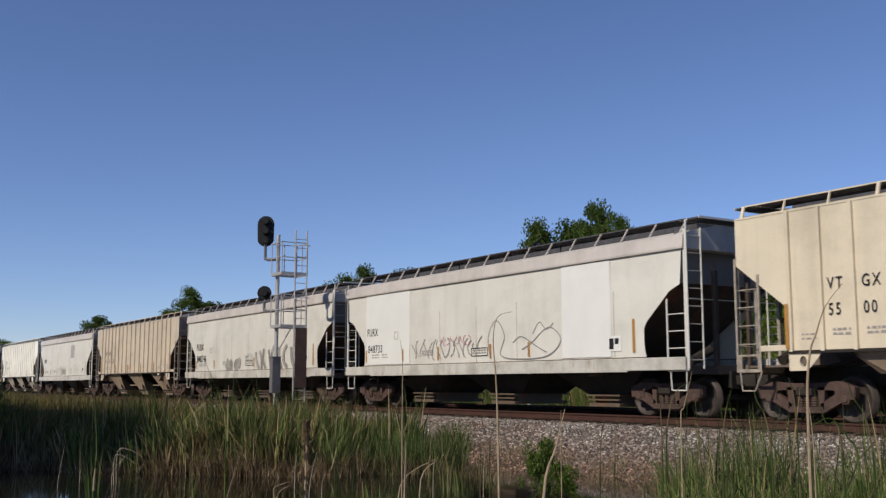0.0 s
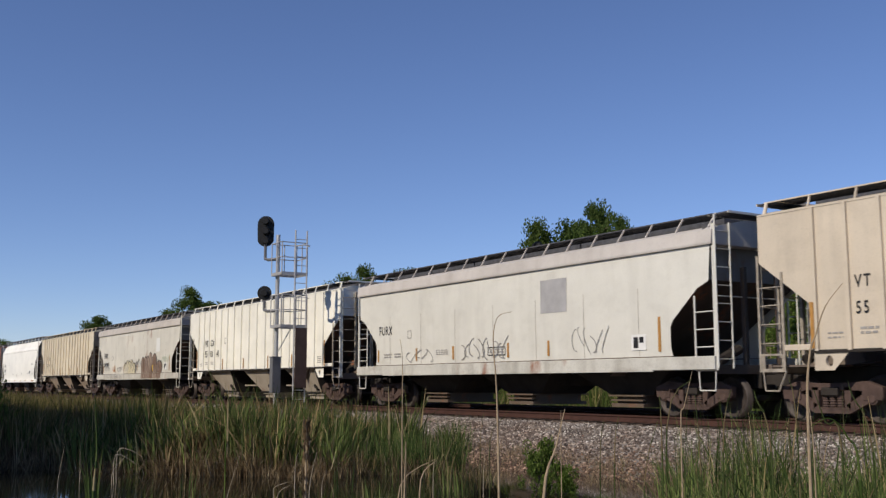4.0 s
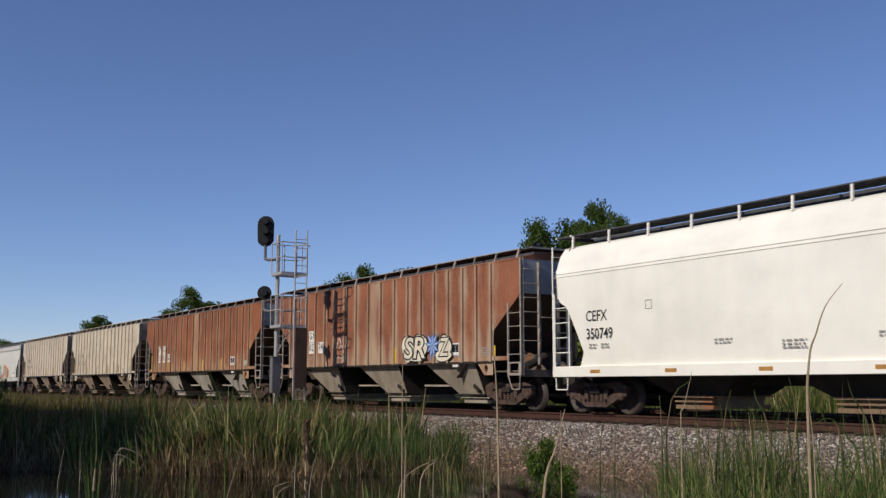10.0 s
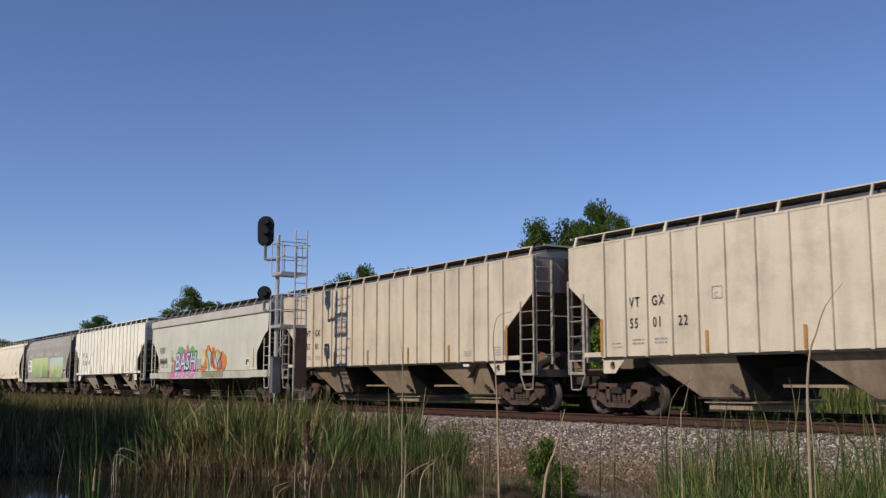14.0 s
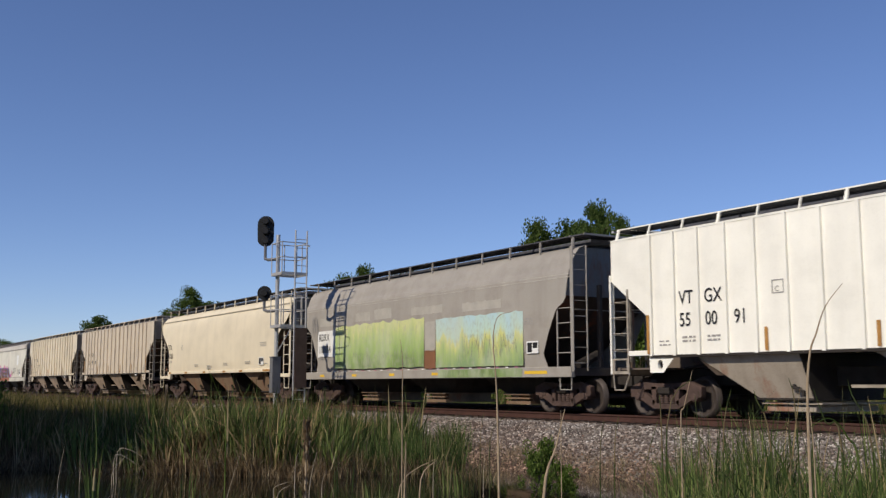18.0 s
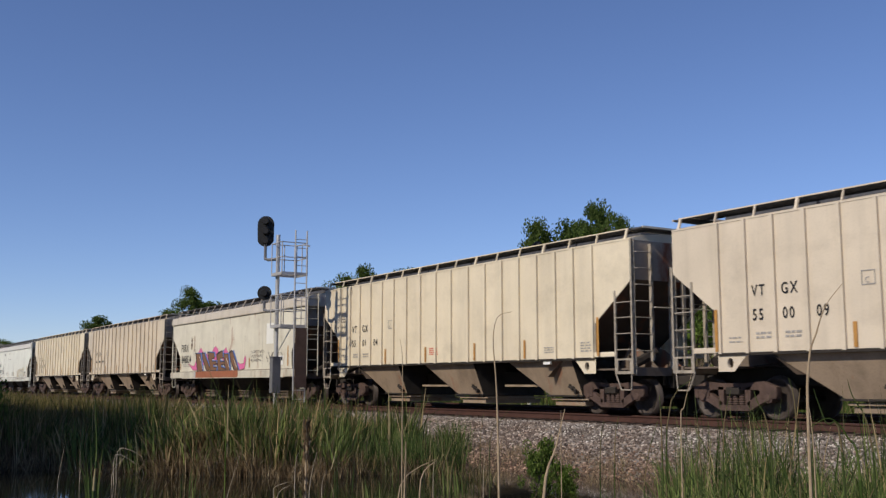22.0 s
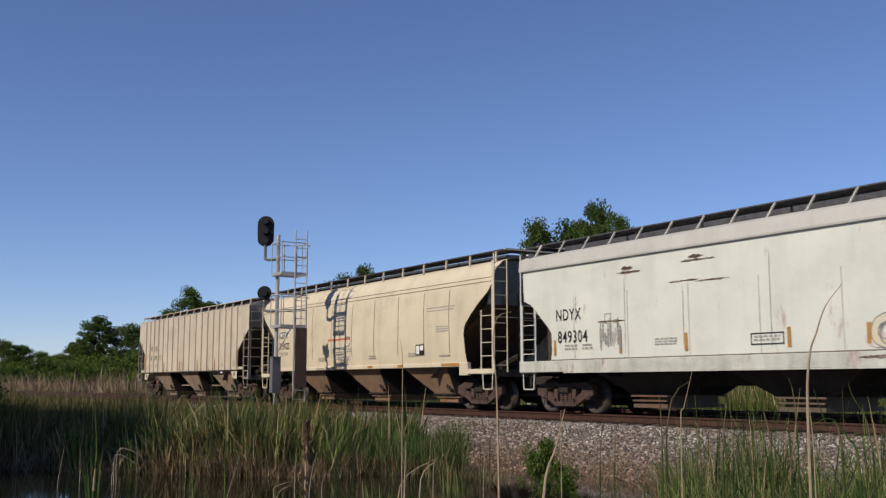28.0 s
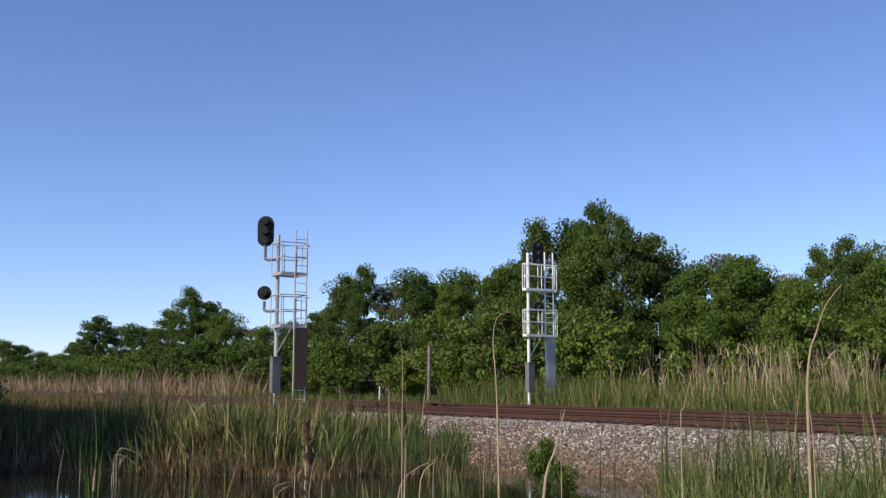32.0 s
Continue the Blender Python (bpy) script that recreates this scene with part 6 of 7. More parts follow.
        for k, dz in enumerate((-0.36, 0.0, 0.36) if big else (0.0,)):
            s = Shape()
            s.lathe([(0.0, -f * 0.2), (0.11, -f * 0.2), (0.125, -f * 0.17), (0.125, 0.0)], 14, "x", (0, 0, zc + dz))
            part("lamp_housing", s, SIGBLACK, hd)
            s = Shape()
            v, q = [], []
            for j in range(13):
                a = math.pi * (-0.15 + 1.3 * j / 12)
                v += [(f * 0.02, 0.13 * math.cos(a), zc + dz + 0.13 * math.sin(a)), (f * (0.36 if 3 < j < 9 else 0.28), 0.13 * math.cos(a), zc + dz + 0.13 * math.sin(a) - 0.03)]
            for j in range(12):
                q.append((2 * j, 2 * j + 1, 2 * j + 3, 2 * j + 2))
            s.add(v, q)
            s.add([(x, y, z - 0.006) for x, y, z in v], [w_[::-1] for w_ in q])
            part("lamp_hood", s, SIGBLACK, hd)
    return t


signal("signal_mast", "galvanised railway signal mast with black heads and railed decks", pose(-33.99, -3.99, 0),
       (0.81, 0.53), (-0.67, -0.21), (2.79, 4.63), 6.05, GUARD, -0.56, -1, GALV, RAILING, 0.072, turn=-30)
signal("signal_mast", "white-painted railway signal mast with black heads and railed decks", pose(-35.2, 8.0, 0),
       (-0.1, 1.2), (-0.5, 0.95), (2.84, 4.8), 6.35, GALV, -0.6, -1, WHITEINK, WHITEINK, 0.066, 0.036)

# ---- posts behind the tracks ----
for nm, lab, x, y, h, r, mt, n in (("fence_post", "weathered grey wooden post in the grass", -45.0, 9.0, 3.3, 0.09, POSTWOOD, 9), ("marker_post", "short white marker post beside the far track", -49.5, 8.6, 1.2, 0.035, WHITEINK, 6)):
    s = Shape().tube((0, 0, 0), (0.04, 0, h * 0.5), r, n, r * 0.97).tube((0.04, 0, h * 0.5), (0.02, 0.03, h), r * 0.97, n, r * 0.92)
    tagged(new(nm, s.mesh(nm, mt)), lab, "post").matrix_basis = pose(x, y, ground_z(x, y) - 0.05)


# ---- plants ----
def quick_mesh(name, V, F):
    """A mesh of many alike faces, straight from arrays."""
    V, F = np.asarray(V, np.float32).reshape(-1, 3), np.asarray(F, np.int32)
    n, k = F.shape
    me = bpy.data.meshes.new(name)
    me.vertices.add(len(V))
    me.vertices.foreach_set("co", V.ravel())
    me.loops.add(n * k)
    me.loops.foreach_set("vertex_index", F.ravel())
    me.polygons.add(n)
    me.polygons.foreach_set("loop_start", np.arange(0, n * k, k, dtype=np.int32))
    me.update(calc_edges=True)
    return me


def in_patch(rng, n, corners):
    """Random points in a four-cornered patch of ground."""
    a, b, c, d = [np.array(q, float) for q in corners]
    u, v = rng.random((n, 1)), rng.random((n, 1))
    return (a * (1 - u) + b * u) * (1 - v) + (d * (1 - u) + c * u) * v


def blades(name, label, mat, pts, h, w, lean=0.25, droop=0.3, seed=1, segs=3, category="reeds", base=None, kind="stuff", headings=None):
    """Narrow bent leaves, each a tapered strip of its own."""
    rng = np.random.default_rng(seed)
    n = len(pts)
    hh = rng.uniform(h[0], h[1], n) if isinstance(h, tuple) else h
    ww = rng.uniform(w[0], w[1], n)
    head = rng.uniform(0, 2 * np.pi, n) if headings is None else headings
    face = rng.uniform(0, np.pi, n)
    ln = np.abs(rng.normal(0, lean, n))
    dr = rng.uniform(0, droop, n) ** 1.5
    z0 = np.array([ground_z(p[0], p[1]) for p in pts]) - 0.05 if base is None else np.asarray(base) * np.ones(n)
    V = np.zeros((n, (segs + 1) * 2, 3))
    for s in range(segs + 1):
        t = s / segs
        out = hh * (ln * t + dr * t ** 3)
        cx, cy = pts[:, 0] + np.cos(head) * out, pts[:, 1] + np.sin(head) * out
        cz = z0 + hh * (t - dr * 0.45 * t ** 3 - 0.3 * ln * ln * t)
        half = ww * (1 - 0.92 * t ** 1.6) * 0.5
        for k, sg in enumerate((-1, 1)):
            V[:, s * 2 + k, 0] = cx + sg * half * np.cos(face)
            V[:, s * 2 + k, 1] = cy + sg * half * np.sin(face)
            V[:, s * 2 + k, 2] = cz
    m = (segs + 1) * 2
    F = np.array([[2 * s, 2 * s + 1, 2 * s + 3, 2 * s + 2] for s in range(segs)])
    F = (F[None] + (np.arange(n) * m)[:, None, None]).reshape(-1, 4)
    me = quick_mesh(name, V, F)
    me.materials.append(mat)
    me.shade_smooth()
    return tagged(new(name, me), label, category, kind=kind)


def clumps(pts, seed, per, radius):
    """Several blades round each point."""
    rng = np.random.default_rng(seed)
    q = np.repeat(pts, per, 0)
    return q + rng.normal(0, radius, q.shape)


def thin(pts, seed, keep=0.5, scale=0.5):
    """Leaves gaps in a scatter, by a noise over the ground."""
    rng = np.random.default_rng(seed)
    return np.array([p for p in pts if noise.noise(Vector((p[0] * scale, p[1] * scale, seed))) * 0.9 + 0.5 > rng.random() * (2 - 2 * keep)])


def tufts(name, label, mat, centres, per, h, w, spread=0.1, fan=0.25, droop=0.4, seed=1, segs=3, base=None, category="reeds", sway=0.0):
    """Blades that fan out of one root, each tuft with a height and a lean of its own."""
    rng = np.random.default_rng(seed)
    m = len(centres)
    size = rng.uniform(h[0], h[1], m) * np.array([0.8 + 0.8 * noise.noise(Vector((c[0] * 0.8, c[1] * 0.8, seed))) for c in centres])
    root = np.repeat(centres, per, 0)
    off = rng.normal(0, spread, root.shape)
    heading = np.arctan2(off[:, 1], off[:, 0]) + rng.normal(0, 0.7, len(root))
    hh = np.repeat(size, per) * rng.uniform(0.5, 1.0, len(root))
    if base is not None and not np.isscalar(base):
        base = np.repeat(base, per)
    return blades(name, label, mat, root + off, hh, w, fan, droop, seed + 1, segs, category, base, "stuff", heading)


rng = np.random.default_rng(5)
# reed wall beyond the pond: its foot in the water, tall in the middle, low and ragged towards the ballast
p = thin(in_patch(rng, 1500, [(-22.6, -13.5), (-18.9, -10.1), (-24.0, -4.8), (-33.0, -11.0)]), 3, 0.66, 0.9)
tufts("reed_bed", "green reeds with dry leaves between, along the pond", REED, p, 20, (1.05, 1.75), (0.022, 0.055), 0.14, 0.15, 0.6, 11)
p = thin(in_patch(rng, 560, [(-21.0, -11.9), (-18.7, -9.4), (-21.5, -5.2), (-25.5, -7.5)]), 8, 0.6, 1.2)
tufts("reed_bed", "deep green reed tufts at the pond edge", GREENREED, p, 20, (0.95, 1.75), (0.022, 0.055), 0.13, 0.13, 0.5, 13)
p = thin(in_patch(rng, 150, [(-22.2, -13.5), (-18.4, -9.4), (-18.9, -8.2), (-22.8, -12.4)]), 71, 0.5, 1.5)
tufts("reed_bed", "bright green reed tufts along the water", BRIGHTREED, p, 12, (0.8, 1.5), (0.03, 0.06), 0.13, 0.14, 0.5, 72, 4)
p = thin(in_patch(rng, 420, [(-18.7, -9.4), (-17.5, -7.0), (-20.9, -4.7), (-23.5, -5.2)]), 5, 0.55, 0.9)
tufts("reed_bed", "low reed tufts before the ballast", GREENREED, p, 18, (0.6, 1.15), (0.012, 0.03), 0.11, 0.16, 0.4, 23)
# tall single stems standing out of the wall
p = thin(in_patch(rng, 170, [(-22.0, -13.2), (-18.7, -9.6), (-20.0, -6.6), (-27.0, -11.0)]), 61, 0.5, 1.3)
blades("reed_bed", "broad single reed leaves over the reed wall", GREENREED, p, (1.35, 1.95), (0.03, 0.06), 0.1, 0.3, 62, 4)
# the shaded far end: few low dead reeds over dark water
p = thin(in_patch(rng, 900, [(-25.8, -15.4), (-23.0, -13.6), (-33.0, -11.0), (-46.0, -15.0)]), 6, 0.55, 0.7)
tufts("reed_bed", "sparse low reeds at the shaded end of the pond", REED, p, 16, (0.9, 1.6), (0.018, 0.045), 0.16, 0.14, 0.5, 41, 3, -1.0)
p = thin(in_patch(rng, 420, [(-24.6, -15.4), (-22.2, -13.6), (-29.0, -11.6), (-36.0, -13.6)]), 64, 0.45, 0.8)
tufts("dry_reed_litter", "brown dead reeds in the shade", DEADREED, p, 9, (0.5, 1.2), (0.014, 0.03), 0.15, 0.3, 0.7, 65, 3, -1.0)
p = clumps(in_patch(rng, 2200, [(-26, -4.6), (-36, -11.5), (-120, -13), (-120, -4.2)]), 33, 6, 0.2)
blades("reed_bed", "distant olive reeds and grass along the shoulder", FARGRASS, p, (0.5, 1.1), (0.03, 0.06), 0.18, 0.4, 12)
p = clumps(in_patch(rng, 900, [(-27, -4.3), (-30, -6.2), (-110, -6.4), (-110, -3.9)]), 52, 7, 0.2)
blades("shoulder_grass", "tall olive and tan grass hiding the track's foot", FARGRASS, p, (0.7, 1.15), (0.03, 0.06), 0.2, 0.4, 53, 3, "grass")
# dead leaves low in the wall, and broken ones lying out over the water
FRONT = [(-23.0, -14.6), (-18.1, -9.9), (-18.3, -8.8), (-23.6, -13.6)]
p = thin(in_patch(rng, 900, FRONT), 4, 0.5, 1.1)
tufts("dry_reed_litter", "broken dry reeds at the water's edge", DEADREED, p, 12, (0.35, 1.0), (0.012, 0.03), 0.16, 0.35, 0.8, 14)
p = thin(in_patch(rng, 420, [(-20.0, -11.6), (-18.0, -8.8), (-17.4, -7.0), (-19.2, -7.6)]), 66, 0.5, 1.1)
tufts("dry_reed_litter", "brown broken reeds at the foot of the reed wall", DEADREED, p, 12, (0.3, 0.8), (0.010, 0.022), 0.15, 0.35, 0.8, 67)
p = thin(in_patch(rng, 190, [(-22.4, -14.2), (-17.9, -9.2), (-18.3, -8.6), (-22.8, -13.4)]), 14, 0.5, 1.1)
tufts("dry_reed_litter", "pale bent dry reeds leaning over the water", PALEREED, p, 3, (0.4, 0.85), (0.012, 0.024), 0.12, 0.45, 0.9, 44)
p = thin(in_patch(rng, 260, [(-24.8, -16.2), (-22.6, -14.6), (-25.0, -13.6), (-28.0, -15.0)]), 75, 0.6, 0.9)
tufts("dry_reed_litter", "dead reeds with shade in their colour, standing in the water", SHADEDEAD, p, 10, (0.4, 0.9), (0.014, 0.03), 0.16, 0.3, 0.7, 76, 3, -1.05)
# tufts standing in the water
W1 = np.array([(-11.54, -12.33), (-11.72, -11.69), (-12.33, -11.71), (-14.28, -9.17), (-14.76, -9.0), (-13.9, -9.3), (-14.58, -13.41), (-17.09, -12.7), (-15.33, -14.6), (-15.6, -10.6), (-16.2, -9.2)])
tufts("water_reeds", "green reed tufts standing in the water", GREENREED, W1, 9, (0.75, 1.25), (0.014, 0.032), 0.1, 0.08, 0.3, 24, 4, -1.05)
p = thin(in_patch(rng, 46, [(-9.5, -16.3), (-8.0, -11.2), (-13.5, -8.4), (-15.5, -15.2)]), 10, 0.6, 0.7)
blades("water_reeds", "bent dry reeds standing in the water", DEADREED, p, (0.4, 0.85), (0.01, 0.02), 0.5, 0.7, 25, 4, base=-1.05)
p = thin(in_patch(rng, 110, [(-18.6, -9.0), (-15.3, -7.6), (-15.8, -7.0), (-18.4, -7.2)]), 68, 0.5, 0.8)
tufts("water_reeds", "short green and dry reeds at the water's corner", REED, p, 12, (0.45, 0.95), (0.010, 0.024), 0.12, 0.14, 0.5, 69)
# thin brown grass on the foot of the shoulder
p = clumps(thin(in_patch(rng, 1500, [(-16.8, -7.4), (-10.5, -6.9), (-11.5, -4.6), (-20.5, -4.6)]), 15, 0.6, 0.8), 45, 7, 0.08)
blades("dry_grass", "thin brown grass at the foot of the shoulder", BROWNGRASS, p, (0.12, 0.42), (0.005, 0.011), 0.45, 0.7, 46, 3, "grass")
# near bank: tufts with gaps
NEAR = [(-4.9, -13.7), (-3.2, -12.0), (-7.6, -6.4), (-10.0, -8.6)]
p = thin(in_patch(rng, 620, NEAR), 6, 0.5, 0.9)
tufts("bank_grass", "tall green grass tufts on the near bank", GREENREED, p, 20, (0.75, 1.45), (0.011, 0.03), 0.09, 0.15, 0.5, 15, 4, -0.96, "grass")
p = thin(in_patch(rng, 520, NEAR), 7, 0.5, 0.9)
tufts("bank_grass", "dry bent grass on the near bank", DEADREED, p, 12, (0.6, 1.2), (0.006, 0.014), 0.11, 0.38, 0.8, 16, 4, -0.98, "grass")
p = thin(in_patch(rng, 200, NEAR), 73, 0.5, 1.1)
tufts("bank_grass", "bright green leaves in the bank grass", BRIGHTREED, p, 9, (0.7, 1.25), (0.012, 0.028), 0.09, 0.18, 0.5, 74, 4, -0.96, "grass")
p = in_patch(rng, 130, NEAR)
blades("bank_grass", "single dark green leaves over the bank grass", DARKBLADE, p, (1.15, 1.75), (0.010, 0.020), 0.12, 0.25, 47, 4, "grass", -0.96)
N1 = np.array([(-6.8, -12.3), (-6.36, -12.54), (-7.23, -12.05), (-7.0, -11.9)])
tufts("bank_grass", "green grass tufts at the pond's near end", GREENREED, N1, 22, (0.95, 1.2), (0.010, 0.022), 0.09, 0.16, 0.4, 48, 4, -1.0, "grass")
# behind the tracks
p = in_patch(rng, 16000, [(0, 6.9), (-10, 13), (-150, 15), (-150, 6.9)])
blades("meadow_grass", "rough green grass between track and trees", MEADOW, p, (0.35, 0.9), (0.03, 0.06), 0.25, 0.5, 17, 2, "grass")
dry_roots = thin(in_patch(rng, 420, [(-19.5, 8.6), (-13, 13.5), (-30, 14), (-34, 9.6)]), 9, 0.32, 0.45)
p = clumps(dry_roots, 37, 9, 0.16)
blades("tall_dry_reeds", "tall dry tan reeds behind the far track", DRYSTAND, p, (0.8, 3.1), (0.018, 0.04), 0.12, 0.25, 18)
q = clumps(dry_roots, 38, 1, 0.3)
blades("reed_plumes", "feathery tan reed plumes over the dry reeds", PLUME, q, (0.25, 0.5), (0.04, 0.085), 0.3, 0.8, 28, base=np.random.default_rng(2).uniform(1.3, 2.5, len(q)) - 0.5)
p = clumps(in_patch(rng, 1300, [(-20, 8.0), (-13, 13.5), (-40, 14), (-44, 8.4)]), 39, 7, 0.2)
blades("tall_green_reeds", "green reed leaves among the dry reeds", MEADOW, p, (0.7, 1.9), (0.025, 0.055), 0.22, 0.5, 19)
p = thin(in_patch(rng, 2100, [(-68, 7.4), (-75, 13), (-260, 15), (-240, 7.4)]), 21, 0.62, 0.12)
tufts("brown_brush", "brown dry brush beside the far track", BROWNGRASS, p, 9, (1.4, 3.6), (0.05, 0.13), 0.4, 0.22, 0.5, 20)


def tree_mesh(seed, h, spread, leaf, trunks=1, clumps=52, per=70, low=0.12, bark=BARK, shape=1.0, big=1.0):
    """A tapered trunk with limbs, and a crown of clumps of single leaves."""
    rnd = random.Random(seed)
    wood, pts = Shape(), []
    for _ in range(trunks):
        x, y = rnd.uniform(-0.5, 0.5) * (trunks > 1), rnd.uniform(-0.5, 0.5) * (trunks > 1)
        lean = (rnd.uniform(-0.08, 0.08), rnd.uniform(-0.08, 0.08))
        prev = Vector((x, y, 0))
        r0 = 0.018 * h + 0.03
        for i in range(1, 6):
            z = h * 0.82 * i / 5
            cur = Vector((x + lean[0] * z + rnd.uniform(-0.12, 0.12), y + lean[1] * z + rnd.uniform(-0.12, 0.12), z))
            wood.tube(prev, cur, r0 * (1 - 0.17 * (i - 1)), 7, r0 * (1 - 0.17 * i), False)
            for _k in range(3):
                a = rnd.uniform(0, 2 * math.pi)
                ln = spread * (0.55 + 0.5 * rnd.random()) * (1.1 - 0.55 * i / 5)
                end = cur + Vector((math.cos(a) * ln, math.sin(a) * ln, ln * rnd.uniform(0.25, 0.7)))
                midp = (cur + end) / 2 + Vector((0, 0, 0.15 * ln))
                wood.tube(cur, midp, r0 * 0.4 * (1 - 0.12 * i), 5, r0 * 0.26, False)
                wood.tube(midp, end, r0 * 0.26, 5, r0 * 0.08, False)
                pts += [end, midp]
            prev = cur
        pts.append(prev)
    leaves = Shape()
    nprng = np.random.default_rng(seed)
    cl = []
    for i in range(clumps):
        if i < len(pts):
            c = pts[i] + Vector((rnd.uniform(-0.3, 0.3), rnd.uniform(-0.3, 0.3), rnd.uniform(-0.2, 0.4)))
        else:
            a, t = rnd.uniform(0, 2 * math.pi), rnd.random()
            z = h * (low + (1 - low) * t)
            prof = math.sin(math.pi * min(0.97, max(0.06, (t * 0.84 + 0.12) ** shape))) ** 0.7
            rr = spread * prof * math.sqrt(rnd.random()) * rnd.uniform(0.75, 1.15)
            c = Vector((math.cos(a) * rr, math.sin(a) * rr, min(z, h)))
        cl.append((c, rnd.uniform(0.35, 0.85) * spread * 0.36))
    V, F = [], []
    o = 0
    for c, r in cl:
        d = nprng.normal(0, 1, (per, 3))
        d /= np.linalg.norm(d, axis=1)[:, None]
        q = np.array(c) + d * (r * nprng.random((per, 1)) ** 0.45) * np.array([1.15, 1.15, 0.75])
        ax = nprng.normal(0, 1, (per, 3))
        ax /= np.linalg.norm(ax, axis=1)[:, None]
        bx = np.cross(ax, nprng.normal(0, 1, (per, 3)))
        bx /= np.linalg.norm(bx, axis=1)[:, None]
        sz = nprng.uniform(0.06, 0.125, (per, 1)) * big
        quad = np.stack([q - ax * sz, q + bx * sz * 0.6, q + ax * sz, q - bx * sz * 0.6], 1).reshape(-1, 3)
        V.append(quad)
        F.append(np.arange(per * 4).reshape(-1, 4) + o)
        o += per * 4
    me = quick_mesh("crown", np.concatenate(V), np.concatenate(F))
    me.materials.append(leaf)
    return wood.mesh("trunk", bark, True), me


TREES = []
for i, (leaf, sp, sh, trk, bk) in enumerate(((0, 3.4, 0.8, 1, BARK), (1, 3.2, 0.9, 2, BARK), (2, 3.3, 1.0, 2, BARK), (1, 2.6, 0.7, 1, PALEBARK), (0, 3.0, 1.1, 2, BARK), (2, 2.8, 0.8, 2, PALEBARK), (3, 2.8, 0.8, 3, PALEBARK))):
    TREES.append(tree_mesh(40 + i, 10.0, sp, LEAF[leaf], trk, 150 if leaf != 3 else 90, 170, 0.06, bk, sh))
BACK = [tree_mesh(70 + i, 10.0, 3.6, LEAF[l], 1, 90, 60, 0.03, BARK, 0.9, 1.7) for i, l in enumerate((0, 1, 2))]
BUSHES = [tree_mesh(80 + i, 3.0, 1.9, LEAF[l], 3, 60, 75, 0.02, BARK, 1.0) for i, l in enumerate((1, 2, 0, 3))]


def plant(kinds, k, x, y, h, ref, name, label, group, turn=None, width=0.9):
    w, c = kinds[k]
    t = thing(name, label, "tree" if name == "tree" else "bush", None, group)
    sc = h / ref
    wide = sc * width
    t.matrix_basis = pose(x, y, ground_z(x, y) - 0.08, 0, 0, random.uniform(0, 360) if turn is None else turn)
    for nm, me in (("trunk", w), ("crown", c)):
        o = part(nm, me, None, t)
        o.scale = (wide, wide, sc)
    return t


WORDS = ["broad dark green tree in the line behind the tracks", "leafy mid-green tree with two stems behind the tracks", "bright green leafy tree behind the tracks", "slim pale-barked tree behind the tracks", "dense dark green tree behind the tracks", "light green tree with pale stems behind the tracks", "thin grey-green half-bare tree behind the tracks"]
# x along the track, y behind it, height, kind, slender or not
ROW = [(-236.6, 24, 9.4, 4, 0), (-208.1, 22, 7.4, 1, 0), (-200.3, 24, 6.9, 2, 0), (-174.7, 22, 8.7, 0, 0), (-250.6, 22, 11, 1, 0), (-224.6, 20, 9.1, 4, 0), (-193, 21, 6.5, 5, 0), (-191.7, 24, 8.8, 3, 0), (-159.5, 20, 11.3, 4, 0), (-159.6, 23, 10.6, 6, 0), (-138, 20, 9, 1, 0), (-139.2, 23, 9.3, 6, 0), (-125.6, 21, 10.2, 4, 0), (-116.4, 20, 12.1, 0, 1), (-115.6, 22, 10.5, 4, 0), (-105, 20, 8.7, 1, 0), (-104.4, 22, 7.8, 6, 0), (-93.2, 20, 6.7, 2, 0), (-91.1, 22, 7.1, 1, 0), (-81.9, 20, 7.3, 4, 0), (-82.6, 22, 8.3, 2, 0), (-77.9, 21, 10.2, 0, 0), (-73, 20, 10.5, 4, 1), (-72.6, 22, 9.8, 6, 0), (-65, 20, 9.4, 1, 0), (-65.8, 22, 8.5, 2, 0), (-59.1, 19, 8.2, 5, 1), (-59.9, 21, 9, 1, 0), (-58.6, 22, 8.6, 3, 1), (-53.6, 20, 8.6, 2, 0), (-54.4, 22, 9.2, 4, 0), (-50.3, 20, 11.1, 0, 1), (-48.7, 22, 11.1, 4, 0), (-44.3, 19, 9.3, 1, 0), (-45.8, 21, 11.6, 4, 1), (-42.8, 20, 10.3, 0, 1), (-42.4, 22, 9.5, 4, 0), (-42.5, 24, 8.6, 6, 0), (-37.1, 20, 7.2, 2, 0), (-38.8, 24, 8.7, 6, 0), (-34.4, 20, 7.2, 2, 0), (-33.7, 21, 6.7, 1, 0), (-34.2, 23, 7.1, 6, 0), (-29.3, 18, 5.7, 2, 0), (-31.2, 22, 7.5, 4, 1), (-29, 21, 7.6, 0, 1), (-28.6, 22, 7.3, 1, 0), (-25.9, 19, 6.1, 2, 0), (-25.7, 21, 6.4, 0, 0)]
for x, y, h, k, slim in ROW:
    plant(TREES, k, x, y, h, 10.0, "tree", WORDS[k], "trees behind the tracks", width=(0.52 if slim else 0.85) * (1.3 if x < -85 else 1.0))
rnd = random.Random(17)
for i in range(58):
    x = -22 - i * 4.4 - rnd.uniform(0, 2)
    plant(BACK, rnd.choice((0, 1, 2)), x, rnd.uniform(26, 31), rnd.uniform(5.5, 7.0), 10.0, "tree", "green tree deeper in the wood", "trees behind the tracks")
